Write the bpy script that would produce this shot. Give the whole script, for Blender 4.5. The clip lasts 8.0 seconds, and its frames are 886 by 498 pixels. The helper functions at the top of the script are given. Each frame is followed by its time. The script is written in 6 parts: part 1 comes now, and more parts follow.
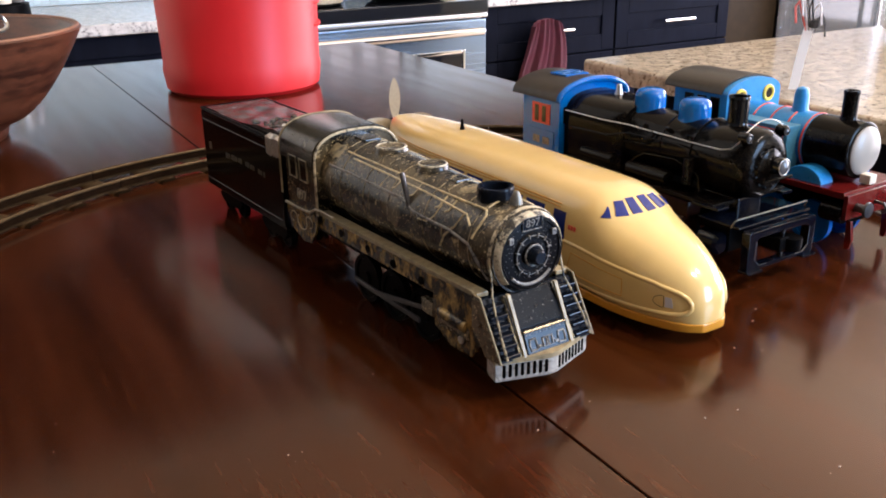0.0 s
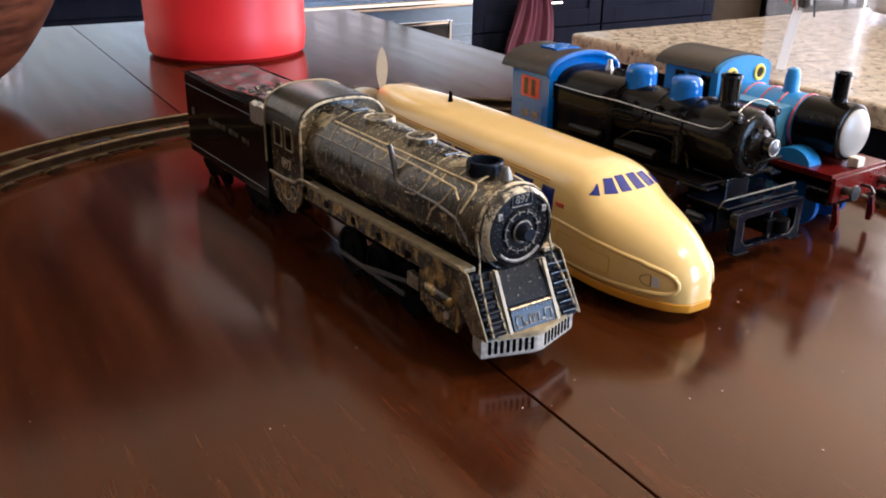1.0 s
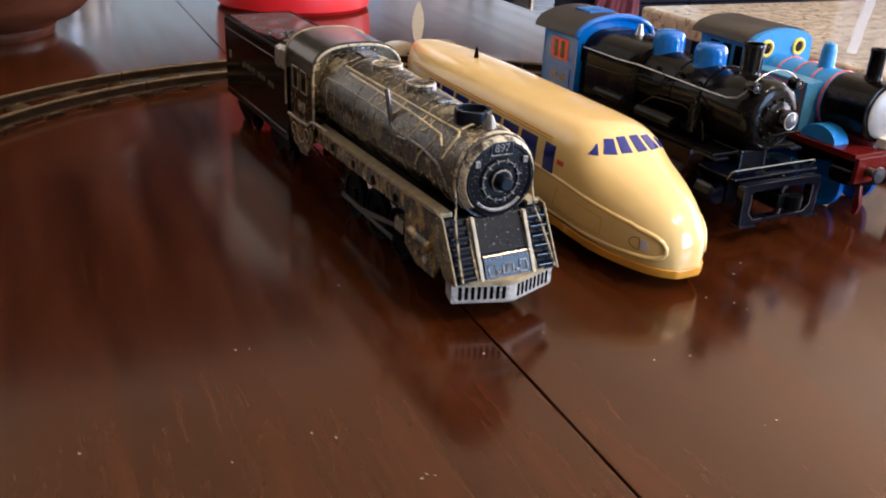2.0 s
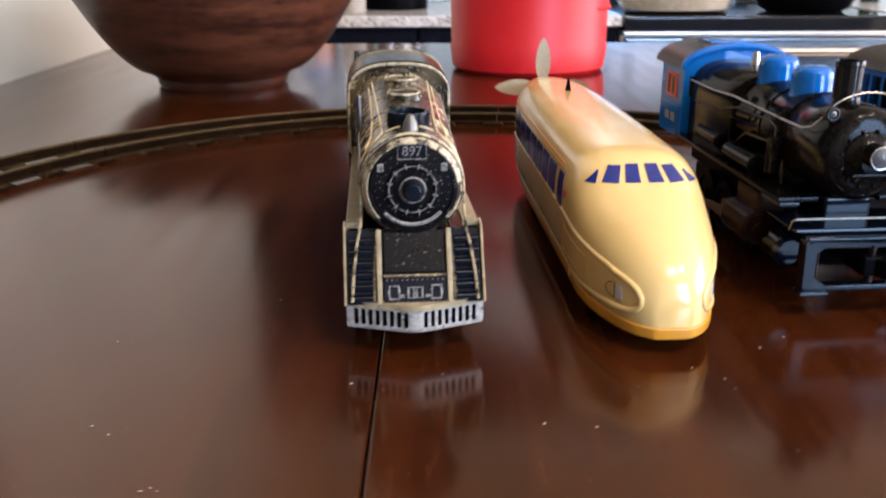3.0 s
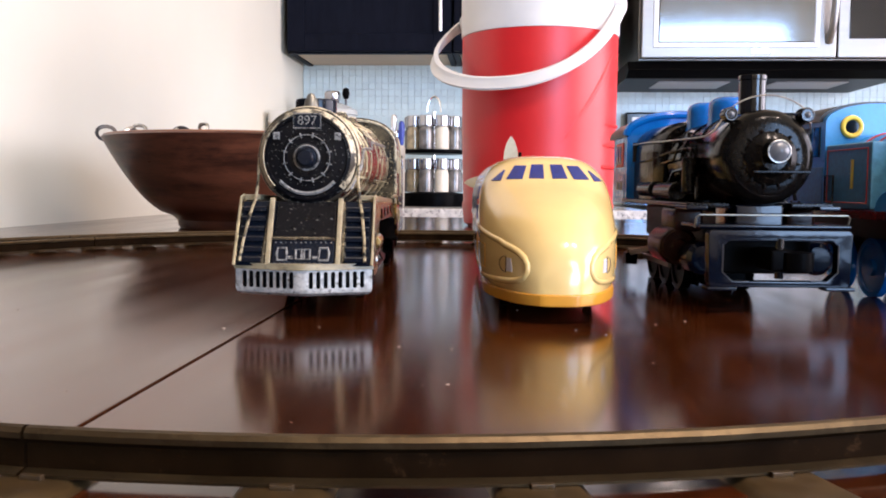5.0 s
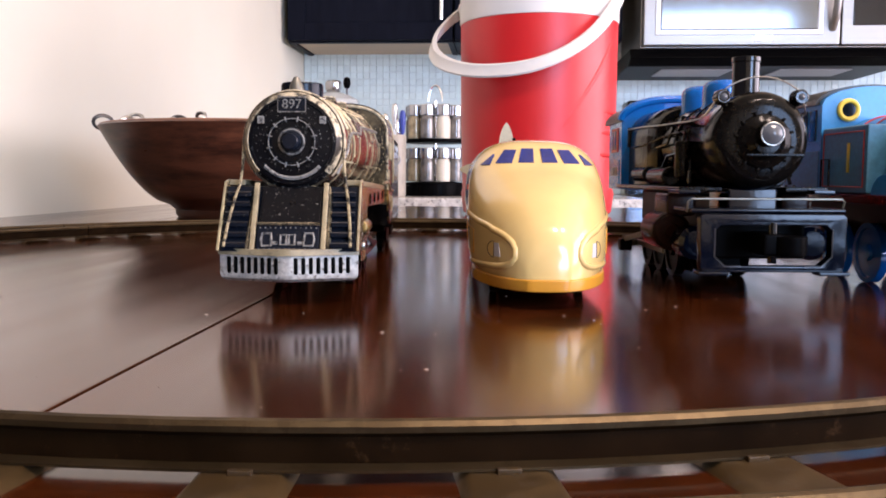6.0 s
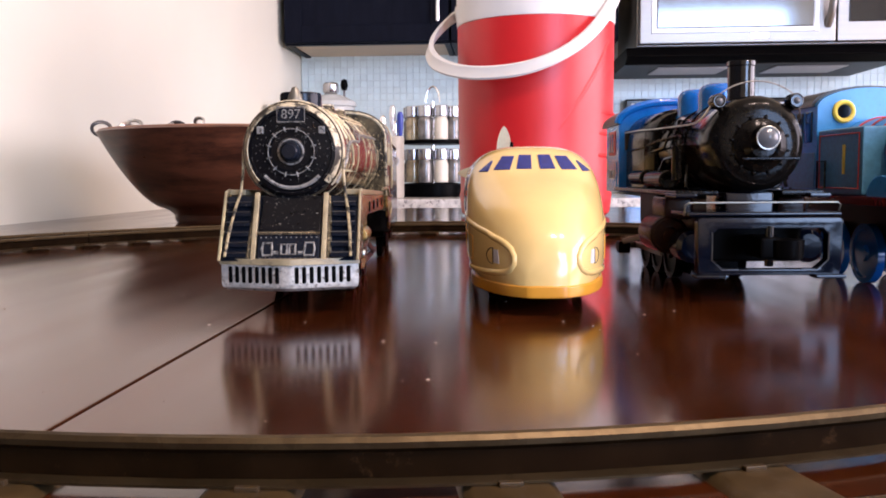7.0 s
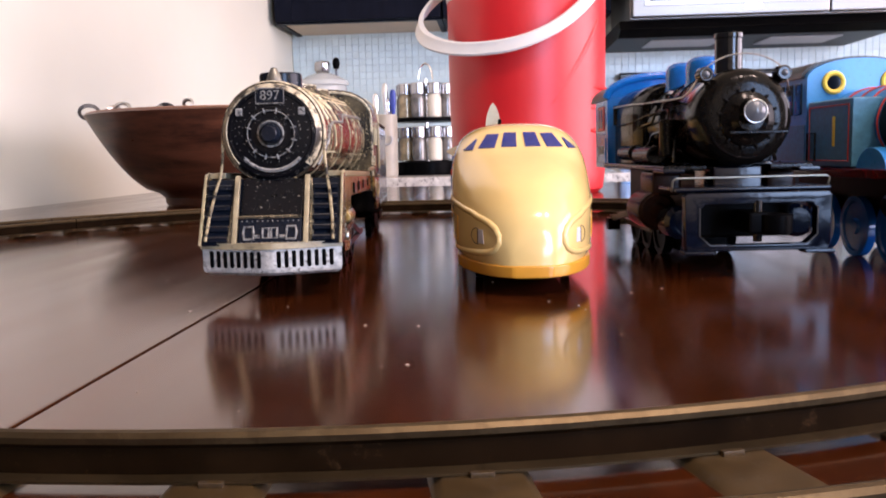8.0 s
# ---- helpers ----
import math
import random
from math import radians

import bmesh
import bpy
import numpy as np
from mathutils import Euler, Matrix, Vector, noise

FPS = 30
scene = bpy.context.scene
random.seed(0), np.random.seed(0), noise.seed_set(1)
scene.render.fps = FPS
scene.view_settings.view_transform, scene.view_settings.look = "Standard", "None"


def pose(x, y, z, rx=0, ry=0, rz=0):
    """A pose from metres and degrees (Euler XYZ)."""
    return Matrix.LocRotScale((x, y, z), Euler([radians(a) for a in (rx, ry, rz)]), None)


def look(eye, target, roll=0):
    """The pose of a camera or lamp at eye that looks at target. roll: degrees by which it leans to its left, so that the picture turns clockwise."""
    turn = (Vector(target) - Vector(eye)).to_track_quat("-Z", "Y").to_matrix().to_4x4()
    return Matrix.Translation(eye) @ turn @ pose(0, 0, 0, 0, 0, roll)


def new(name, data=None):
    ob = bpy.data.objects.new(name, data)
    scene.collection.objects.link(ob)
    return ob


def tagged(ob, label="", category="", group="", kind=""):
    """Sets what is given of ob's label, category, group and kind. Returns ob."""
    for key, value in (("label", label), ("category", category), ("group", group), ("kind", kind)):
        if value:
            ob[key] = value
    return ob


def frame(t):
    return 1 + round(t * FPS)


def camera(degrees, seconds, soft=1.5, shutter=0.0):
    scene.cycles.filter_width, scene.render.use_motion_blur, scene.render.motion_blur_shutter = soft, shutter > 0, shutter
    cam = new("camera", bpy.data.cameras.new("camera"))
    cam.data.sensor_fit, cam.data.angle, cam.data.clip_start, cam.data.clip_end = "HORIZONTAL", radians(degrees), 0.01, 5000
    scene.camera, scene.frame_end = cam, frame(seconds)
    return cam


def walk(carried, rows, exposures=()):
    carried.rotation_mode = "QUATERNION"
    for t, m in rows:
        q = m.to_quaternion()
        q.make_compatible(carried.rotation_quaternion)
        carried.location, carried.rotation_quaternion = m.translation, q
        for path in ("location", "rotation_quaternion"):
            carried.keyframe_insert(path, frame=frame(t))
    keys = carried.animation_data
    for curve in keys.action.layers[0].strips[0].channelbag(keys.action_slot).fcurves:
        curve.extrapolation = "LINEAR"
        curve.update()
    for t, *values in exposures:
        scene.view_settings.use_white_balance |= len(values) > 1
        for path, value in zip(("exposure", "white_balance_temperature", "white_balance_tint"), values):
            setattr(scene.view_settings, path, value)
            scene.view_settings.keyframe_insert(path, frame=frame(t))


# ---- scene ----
cam = camera(53.4, 8.0, 1.8, 0.4)
PATH = [
    (0, (-0.02, -0.041, 0.252), (0.896, 1.588, -0.46), -1.0),
    (0.5, (-0.023, -0.033, 0.252), (0.909, 1.573, -0.492), 1.0),
    (1, (-0.02, -0.033, 0.251), (0.923, 1.553, -0.521), 0.8),
    (1.2, (-0.019, -0.032, 0.249), (0.936, 1.54, -0.534), 0.8),
    (2.3, (0.069, -0.079, 0.228), (0.755, 1.602, -0.611), 3.4),
    (2.5, (0.111, -0.066, 0.204), (0.705, 1.686, -0.556), 2.7),
    (2.7, (0.168, -0.061, 0.192), (0.464, 1.789, -0.514), 1.7),
    (3, (0.253, -0.074, 0.186), (0.269, 1.816, -0.469), -0.2),
    (3.2, (0.278, -0.077, 0.181), (0.185, 1.842, -0.373), 0.0),
    (3.4, (0.292, -0.076, 0.176), (0.145, 1.849, -0.345), 0.4),
    (3.5, (0.289, -0.07, 0.171), (0.156, 1.848, -0.378), 2.3),
    (3.8, (0.306, -0.09, 0.139), (0.262, 1.85, -0.345), 1.1),
    (4, (0.31, -0.093, 0.112), (0.269, 1.87, -0.266), 1.2),
    (4.1, (0.308, -0.087, 0.104), (0.291, 1.868, -0.315), 0.4),
    (4.2, (0.31, -0.092, 0.091), (0.28, 1.881, -0.229), -0.5),
    (4.3, (0.311, -0.096, 0.0905), (0.275, 1.887, -0.170), -0.2),
    (4.4, (0.313, -0.101, 0.083), (0.251, 1.892, -0.069), 0.0),
    (4.5, (0.314, -0.099, 0.079), (0.251, 1.895, -0.062), 0.5),
    (4.7, (0.323, -0.102, 0.066), (0.21, 1.89, -0.07), 0.4),
    (5.8, (0.343, -0.096, 0.062), (0.215, 1.892, -0.107), 0.5),
    (6, (0.343, -0.095, 0.061), (0.212, 1.894, -0.103), 0.3),
    (6.5, (0.343, -0.097, 0.062), (0.22, 1.892, -0.105), 0.2),
    (7, (0.343, -0.098, 0.065), (0.214, 1.891, -0.1), -0.4),
    (7.5, (0.342, -0.096, 0.063), (0.228, 1.895, -0.092), -0.4),
    (8, (0.349, -0.092, 0.066), (0.225, 1.893, -0.15), -1.4),
]
walk(cam, [(t, look(eye, target, roll)) for t, eye, target, roll in PATH],
     [(0, -0.02, 6230, 16), (1.2, 0.0, 6230, 17), (3, -0.1, 6200, 17), (3.5, -0.17, 6210, 17), (4, -0.2, 6220, 18), (4.5, -0.12, 6230, 18), (6, -0.2, 6460, 24), (8, -0.18, 6500, 27)])

# ---- world and light ----
FLOOR, CEIL = -0.914, 1.80          # heights above the table top, which lies at z = 0
world = bpy.data.worlds.new("sky")
scene.world = world
world.use_nodes = True
wn = world.node_tree.nodes
sky = wn.new("ShaderNodeTexSky")
sky.sky_type, sky.sun_disc, sky.sun_elevation, sky.sun_rotation = "NISHITA", False, radians(42), radians(160)
wn["Background"].inputs["Strength"].default_value = 0.12
world.node_tree.links.new(sky.outputs[0], wn["Background"].inputs["Color"])
scene.view_settings.exposure = 0.0


def area_light(name, eye, target, w, h, power, colour):
    data = bpy.data.lights.new(name, "AREA")
    data.shape, data.size, data.size_y, data.energy, data.color = "RECTANGLE", w, h, power, colour
    ob = new(name, data)
    ob.matrix_world = look(eye, target)
    return ob


area_light("east_window_daylight", (3.93, 0.6, 0.62), (0.0, 0.6, 0.45), 3.3, 1.8, 225, (0.985, 0.93, 0.985))
area_light("south_window_daylight", (2.1, -2.14, 0.62), (2.1, 0.0, 0.62), 1.15, 1.5, 120, (0.42, 0.67, 1.0))
CEILING_LAMPS = [(0.95, -0.75), (1.5, -0.5)]
for lx, ly in CEILING_LAMPS:
    data = bpy.data.lights.new("ceiling_lamp_bulb", "AREA")
    data.shape, data.size, data.energy, data.color = "DISK", 0.13, 24, (1.0, 0.82, 0.66)
    new("ceiling_lamp_bulb", data).matrix_world = look((lx, ly, CEIL - 0.012), (lx, ly, 0.0))

# ---- materials ----


def mat(name, base, rough=0.5, metal=0.0, var=0.12, scale=30.0, bump=0.0, bscale=300.0, coat=0.0, wear=None,
        wear_at=0.6, wear_scale=60.0, stretch=(1, 1, 1), rvar=0.1, bd=0.002, glass=0.0, emit=0.0, ior=1.5, island=0.0, wear2=0.0, wear2_scale=40.0, soft=0.07, coat_rough=0.08, tint=None, alpha=1.0, scratch=0.0, scratch_scale=90.0, patina=None, patina_scale=28.0, patina_at=0.44):
    m = bpy.data.materials.new(name)
    m.use_nodes = True
    nt = m.node_tree
    b = nt.nodes["Principled BSDF"]
    L = nt.links.new
    tc = nt.nodes.new("ShaderNodeTexCoord")
    mp = nt.nodes.new("ShaderNodeMapping")
    mp.inputs["Scale"].default_value = stretch
    L(tc.outputs["Object"], mp.inputs["Vector"])
    n1 = nt.nodes.new("ShaderNodeTexNoise")
    n1.inputs["Scale"].default_value, n1.inputs["Detail"].default_value = scale, 6.0
    L(mp.outputs[0], n1.inputs["Vector"])
    ramp = nt.nodes.new("ShaderNodeMapRange")
    ramp.inputs["From Min"].default_value, ramp.inputs["From Max"].default_value = 0.25, 0.75
    ramp.inputs["To Min"].default_value, ramp.inputs["To Max"].default_value = 1 - var, 1 + var
    L(n1.outputs["Fac"], ramp.inputs["Value"])
    mul = nt.nodes.new("ShaderNodeMix")
    mul.data_type, mul.blend_type = "RGBA", "MULTIPLY"
    mul.inputs[0].default_value = 1.0
    mul.inputs[6].default_value = (*base, 1)
    L(ramp.outputs[0], mul.inputs[7])
    colour = mul.outputs[2]
    if island:
        geo = nt.nodes.new("ShaderNodeNewGeometry")
        ir = nt.nodes.new("ShaderNodeMapRange")
        ir.inputs["To Min"].default_value, ir.inputs["To Max"].default_value = 1 - island, 1 + island
        L(geo.outputs["Random Per Island"], ir.inputs["Value"])
        mi = nt.nodes.new("ShaderNodeMix")
        mi.data_type, mi.blend_type = "RGBA", "MULTIPLY"
        mi.inputs[0].default_value = 1.0
        L(colour, mi.inputs[6])
        L(ir.outputs[0], mi.inputs[7])
        colour = mi.outputs[2]
    if patina:
        n6 = nt.nodes.new("ShaderNodeTexNoise")
        n6.inputs["Scale"].default_value, n6.inputs["Detail"].default_value, n6.inputs["Roughness"].default_value = patina_scale, 8.0, 0.7
        L(tc.outputs["Object"], n6.inputs["Vector"])
        rub = nt.nodes.new("ShaderNodeMapRange")
        rub.inputs["From Min"].default_value, rub.inputs["From Max"].default_value = patina_at, patina_at + 0.16
        L(n6.outputs["Fac"], rub.inputs["Value"])
        mx = nt.nodes.new("ShaderNodeMix")
        mx.data_type = "RGBA"
        L(rub.outputs[0], mx.inputs[0])
        L(colour, mx.inputs[6])
        mx.inputs[7].default_value = (*patina, 1)
        colour = mx.outputs[2]
    if wear:
        n2 = nt.nodes.new("ShaderNodeTexNoise")
        n2.inputs["Scale"].default_value, n2.inputs["Detail"].default_value, n2.inputs["Roughness"].default_value = wear_scale, 9.0, 0.72
        L(mp.outputs[0], n2.inputs["Vector"])
        cut = nt.nodes.new("ShaderNodeMapRange")
        cut.inputs["From Min"].default_value, cut.inputs["From Max"].default_value = wear_at, wear_at + soft
        L(n2.outputs["Fac"], cut.inputs["Value"])
        amount = cut.outputs[0]
        if wear2:
            n4 = nt.nodes.new("ShaderNodeTexNoise")
            n4.inputs["Scale"].default_value, n4.inputs["Detail"].default_value, n4.inputs["Roughness"].default_value = wear2_scale, 12.0, 0.78
            L(tc.outputs["Object"], n4.inputs["Vector"])
            cut2 = nt.nodes.new("ShaderNodeMapRange")
            cut2.inputs["From Min"].default_value, cut2.inputs["From Max"].default_value = wear2, wear2 + 0.05
            L(n4.outputs["Fac"], cut2.inputs["Value"])
            most = nt.nodes.new("ShaderNodeMath")
            most.operation = "MAXIMUM"
            L(amount, most.inputs[0])
            L(cut2.outputs[0], most.inputs[1])
            amount = most.outputs[0]
        if scratch:
            n5 = nt.nodes.new("ShaderNodeTexNoise")
            n5.inputs["Scale"].default_value, n5.inputs["Detail"].default_value = scratch_scale, 2.0
            L(tc.outputs["Object"], n5.inputs["Vector"])
            near = nt.nodes.new("ShaderNodeMath")
            near.operation = "COMPARE"
            near.inputs[1].default_value, near.inputs[2].default_value = 0.5, scratch
            L(n5.outputs["Fac"], near.inputs[0])
            patchy = nt.nodes.new("ShaderNodeMapRange")
            patchy.inputs["From Min"].default_value, patchy.inputs["From Max"].default_value = 0.50, 0.56
            L(n2.outputs["Fac"], patchy.inputs["Value"])
            both = nt.nodes.new("ShaderNodeMath")
            both.operation = "MULTIPLY"
            L(near.outputs[0], both.inputs[0])
            L(patchy.outputs[0], both.inputs[1])
            top = nt.nodes.new("ShaderNodeMath")
            top.operation = "MAXIMUM"
            L(amount, top.inputs[0])
            L(both.outputs[0], top.inputs[1])
            amount = top.outputs[0]
        mix = nt.nodes.new("ShaderNodeMix")
        mix.data_type = "RGBA"
        L(amount, mix.inputs[0])
        L(colour, mix.inputs[6])
        mix.inputs[7].default_value = (*wear, 1)
        colour = mix.outputs[2]
    L(colour, b.inputs["Base Color"])
    rr = nt.nodes.new("ShaderNodeMapRange")
    rr.inputs["From Min"].default_value, rr.inputs["From Max"].default_value = 0.3, 0.7
    rr.inputs["To Min"].default_value, rr.inputs["To Max"].default_value = max(rough * (1 - rvar), 0.0), min(rough * (1 + rvar), 1.0)
    L(n1.outputs["Fac"], rr.inputs["Value"])
    L(rr.outputs[0], b.inputs["Roughness"])
    b.inputs["Metallic"].default_value = metal
    b.inputs["Coat Weight"].default_value = coat
    b.inputs["Coat Roughness"].default_value = coat_rough
    if tint:
        b.inputs["Specular Tint"].default_value = (*tint, 1)
    b.inputs["IOR"].default_value = ior
    b.inputs["Alpha"].default_value = alpha
    b.inputs["Transmission Weight"].default_value = glass
    if emit:
        b.inputs["Emission Color"].default_value = (*base, 1)
        b.inputs["Emission Strength"].default_value = emit
    if bump:
        n3 = nt.nodes.new("ShaderNodeTexNoise")
        n3.inputs["Scale"].default_value, n3.inputs["Detail"].default_value = bscale, 4.0
        L(mp.outputs[0], n3.inputs["Vector"])
        bp = nt.nodes.new("ShaderNodeBump")
        bp.inputs["Strength"].default_value, bp.inputs["Distance"].default_value = bump, bd
        L(n3.outputs["Fac"], bp.inputs["Height"])
        L(bp.outputs[0], b.inputs["Normal"])
    return m


M = {}
M["wall"] = mat("satin_wall_paint", (0.745, 0.720, 0.610), 0.42, var=0.03, scale=3, bump=0.06, bscale=400)
M["dark_wall"] = mat("dark_wall_for_reflections", (0.03, 0.022, 0.017), 0.5, var=0.25, scale=8, stretch=(4, 4, 0.5))
M["ceiling"] = mat("ceiling_paint", (0.90, 0.76, 0.54), 0.8, var=0.05, scale=3)
M["floor"] = mat("floor_boards", (0.50, 0.38, 0.25), 0.4, var=0.3, scale=6, stretch=(1, 6, 1))
M["table"] = mat("dark_mahogany", (0.037, 0.0085, 0.0020), 0.15, var=0.55, scale=7, stretch=(5, 0.4, 1), bump=0.004, bscale=50, wear=(0.062, 0.017, 0.005), wear_at=0.55, wear_scale=38, soft=0.14, rvar=0.25, ior=1.46, tint=(1.0, 0.74, 0.50))
M["cabinet"] = mat("espresso_cabinet", (0.0068, 0.0080, 0.0138), 0.34, var=0.25, scale=14, stretch=(4, 4, 0.6), bump=0.02, ior=1.07)
M["maple"] = mat("maple_ply", (0.55, 0.40, 0.26), 0.5, var=0.15, scale=10, stretch=(0.6, 5, 5))
M["granite"] = mat("speckled_granite", (0.48, 0.415, 0.315), 0.18, var=0.4, scale=45, wear=(0.17, 0.12, 0.08), wear_at=0.53, wear_scale=95)
M["granite_grey"] = mat("grey_granite", (0.58, 0.56, 0.54), 0.2, var=0.3, scale=50, wear=(0.2, 0.19, 0.19), wear_at=0.53, wear_scale=90)
M["mosaic"] = mat("glass_mosaic", (0.645, 0.79, 0.82), 0.2, var=0.05, island=0.05)
M["grout"] = mat("grout", (0.745, 0.86, 0.88), 0.8, var=0.1)
M["steel"] = mat("stainless", (0.66, 0.65, 0.64), 0.3, 1.0, var=0.06, scale=12, stretch=(0.3, 8, 8))
M["chrome"] = mat("chrome", (0.8, 0.8, 0.82), 0.1, 1.0, var=0.04)
M["black_glass"] = mat("black_glass", (0.010, 0.011, 0.014), 0.05, var=0.1)
M["mirror_glass"] = mat("mirrored_door_glass", (0.17, 0.18, 0.19), 0.09, 1.0, var=0.03)
M["brushed_steel"] = mat("brushed_steel_front", (0.29, 0.285, 0.28), 0.42, 1.0, var=0.06, scale=12, stretch=(0.3, 8, 8))
# Blue of the reflected daylight is put into the steel's colour.
M["oven_steel"] = mat("oven_steel_sky_tint", (0.21, 0.28, 0.37), 0.26, 1.0, var=0.08, scale=12, stretch=(0.3, 8, 8))
# Blue reflections in the black backguard, put into a steel colour.
M["guard_reflection"] = mat("blue_reflection_steel", (0.13, 0.17, 0.22), 0.14, 1.0, var=0.05, scale=12, stretch=(0.3, 8, 8))
M["gasket"] = mat("pale_door_gasket", (0.50, 0.50, 0.50), 0.4, 0.6, var=0.05)
M["black_gloss"] = mat("gloss_black", (0.0035, 0.0035, 0.004), 0.10, var=0.2, ior=1.42)
M["black"] = mat("satin_black", (0.0020, 0.0019, 0.0021), 0.36, var=0.25, scale=400, ior=1.09)
M["white"] = mat("white_plastic", (0.75, 0.735, 0.71), 0.35, var=0.03)
M["white_enamel"] = mat("white_enamel", (0.85, 0.85, 0.85), 0.2, var=0.02)
M["red"] = mat("red_plastic", (0.62, 0.013, 0.015), 0.42, var=0.06, scale=6, bump=0.03, bscale=500)
M["bowl"] = mat("dark_turned_wood", (0.110, 0.037, 0.019), 0.30, var=0.42, scale=9, stretch=(1, 1, 5), bump=0.12, bscale=40, wear=(0.032, 0.011, 0.007), wear_at=0.45, wear_scale=7, soft=0.16)
M["bowl_rim"] = mat("pale_wood_rim", (0.24, 0.11, 0.06), 0.4, var=0.3, scale=12)
M["clear"] = mat("clear_glass", (1, 1, 1), 0.02, glass=1.0, var=0.0, ior=1.45)
M["thin_clear"] = mat("thin_clear_plastic", (0.9, 0.9, 0.9), 0.03, var=0.0, ior=1.3, alpha=0.05)
M["pale_box"] = mat("pale_appliance", (0.50, 0.53, 0.58), 0.35, var=0.08)
M["cloudy"] = mat("cloudy_plastic", (0.74, 0.76, 0.74), 0.2, var=0.06, alpha=0.55)
M["towel"] = mat("maroon_towel", (0.070, 0.010, 0.022), 0.95, var=0.25, scale=40, bump=0.5, bscale=500)
M["cream"] = mat("cream_ceramic", (0.72, 0.66, 0.54), 0.35, var=0.08)
M["blue_card"] = mat("blue_packet", (0.03, 0.06, 0.36), 0.4, var=0.15)
M["orange"] = mat("orange_packet", (0.75, 0.2, 0.03), 0.4, var=0.1)
M["green_glass"] = mat("green_bottle", (0.03, 0.06, 0.02), 0.08, var=0.1, glass=0.3)
M["food"] = mat("baked_rice", (0.72, 0.6, 0.42), 0.7, var=0.3, scale=120, bump=0.5, bscale=150)
M["rail"] = mat("tarnished_tinplate", (0.088, 0.061, 0.031), 0.42, 0.85, var=0.25, scale=60, wear=(0.070, 0.047, 0.023), wear_at=0.5, wear_scale=90)
# Dark brown of the rail webs; also the painted shade of tie ends.
M["rail_web_tie_shade"] = mat("brown_rail_web_tie_shade", (0.011, 0.0055, 0.0022), 0.5, 0.0, var=0.4, scale=80, wear=(0.035, 0.018, 0.008), wear_at=0.6, wear_scale=120, ior=1.1)
M["tie"] = mat("khaki_tinplate", (0.088, 0.055, 0.022), 0.42, 0.6, var=0.25, scale=120, wear=(0.10, 0.07, 0.045), wear_at=0.56, wear_scale=150)
M["worn_black"] = mat("worn_black_tin", (0.0070, 0.0058, 0.004), 0.21, var=0.7, scale=300, bump=0.2, bscale=420, bd=0.0005, wear=(0.46, 0.37, 0.21), wear_at=0.615, wear_scale=420, ior=1.55, wear2=0.585, wear2_scale=46, soft=0.08, scratch=0.014, scratch_scale=150, patina=(0.120, 0.094, 0.052), patina_scale=24, patina_at=0.475)
M["worn_roof"] = mat("rubbed_olive_tin", (0.024, 0.021, 0.016), 0.20, var=0.6, scale=160, bump=0.2, bscale=300, bd=0.0005, wear=(0.30, 0.25, 0.15), wear_at=0.64, wear_scale=260, soft=0.1, patina=(0.055, 0.045, 0.026), patina_scale=22, patina_at=0.48)
M["pipe_brass"] = mat("bright_brass_line", (0.62, 0.52, 0.31), 0.32, var=0.4, scale=350, wear=(0.05, 0.04, 0.025), wear_at=0.6, wear_scale=200)
M["lid_steel"] = mat("dull_lid_steel", (0.40, 0.40, 0.41), 0.2, 1.0, var=0.1, scale=60)
M["tan_brass"] = mat("rubbed_brass_edge", (0.33, 0.27, 0.16), 0.32, var=0.35, scale=200, wear=(0.06, 0.045, 0.025), wear_at=0.56, wear_scale=160, soft=0.16)
M["streaked_brass"] = mat("streaked_brass_litho", (0.38, 0.245, 0.075), 0.24, 0.25, var=0.6, scale=260, wear=(0.016, 0.011, 0.006), wear_at=0.435, wear_scale=120, soft=0.10, stretch=(1, 1, 0.6), bump=0.15, bscale=400, bd=0.0005, wear2=0.61, wear2_scale=90, scratch=0.01, scratch_scale=150)
M["dusty_tin"] = mat("dusty_tin_deck", (0.020, 0.018, 0.016), 0.25, 0.0, var=0.6, scale=140, bump=0.4, bscale=160, bd=0.001, wear=(0.010, 0.009, 0.008), wear_at=0.5, wear_scale=80, soft=0.12, ior=1.6)
M["tender_black"] = mat("dull_gloss_black", (0.0028, 0.0026, 0.0034), 0.14, var=0.3, scale=200, ior=1.27)
M["dim_brass"] = mat("dim_brass_line", (0.36, 0.29, 0.17), 0.34, var=0.4, scale=350, wear=(0.012, 0.011, 0.009), wear_at=0.5, wear_scale=140, ior=1.4)
M["dark_steel"] = mat("dark_steel", (0.10, 0.10, 0.105), 0.35, 0.9, var=0.3, scale=300)
M["spice"] = mat("grey_spice_jar", (0.17, 0.16, 0.15), 0.08, 0.25, var=0.5, scale=40)
M["spice_tan"] = mat("tan_spice_jar", (0.36, 0.29, 0.18), 0.08, 0.15, var=0.5, scale=40)
M["lid_blue"] = mat("bright_blue_lid", (0.012, 0.16, 0.62), 0.35, var=0.05)
M["crock_tan"] = mat("tan_stoneware", (0.40, 0.36, 0.30), 0.4, var=0.15, scale=30)
M["worn_brass"] = mat("worn_brass_litho", (0.25, 0.215, 0.145), 0.26, 0.7, var=0.45, scale=350, bump=0.1, bscale=900, bd=0.0004, wear=(0.016, 0.014, 0.011), wear_at=0.57, wear_scale=300, wear2=0.57, wear2_scale=70)
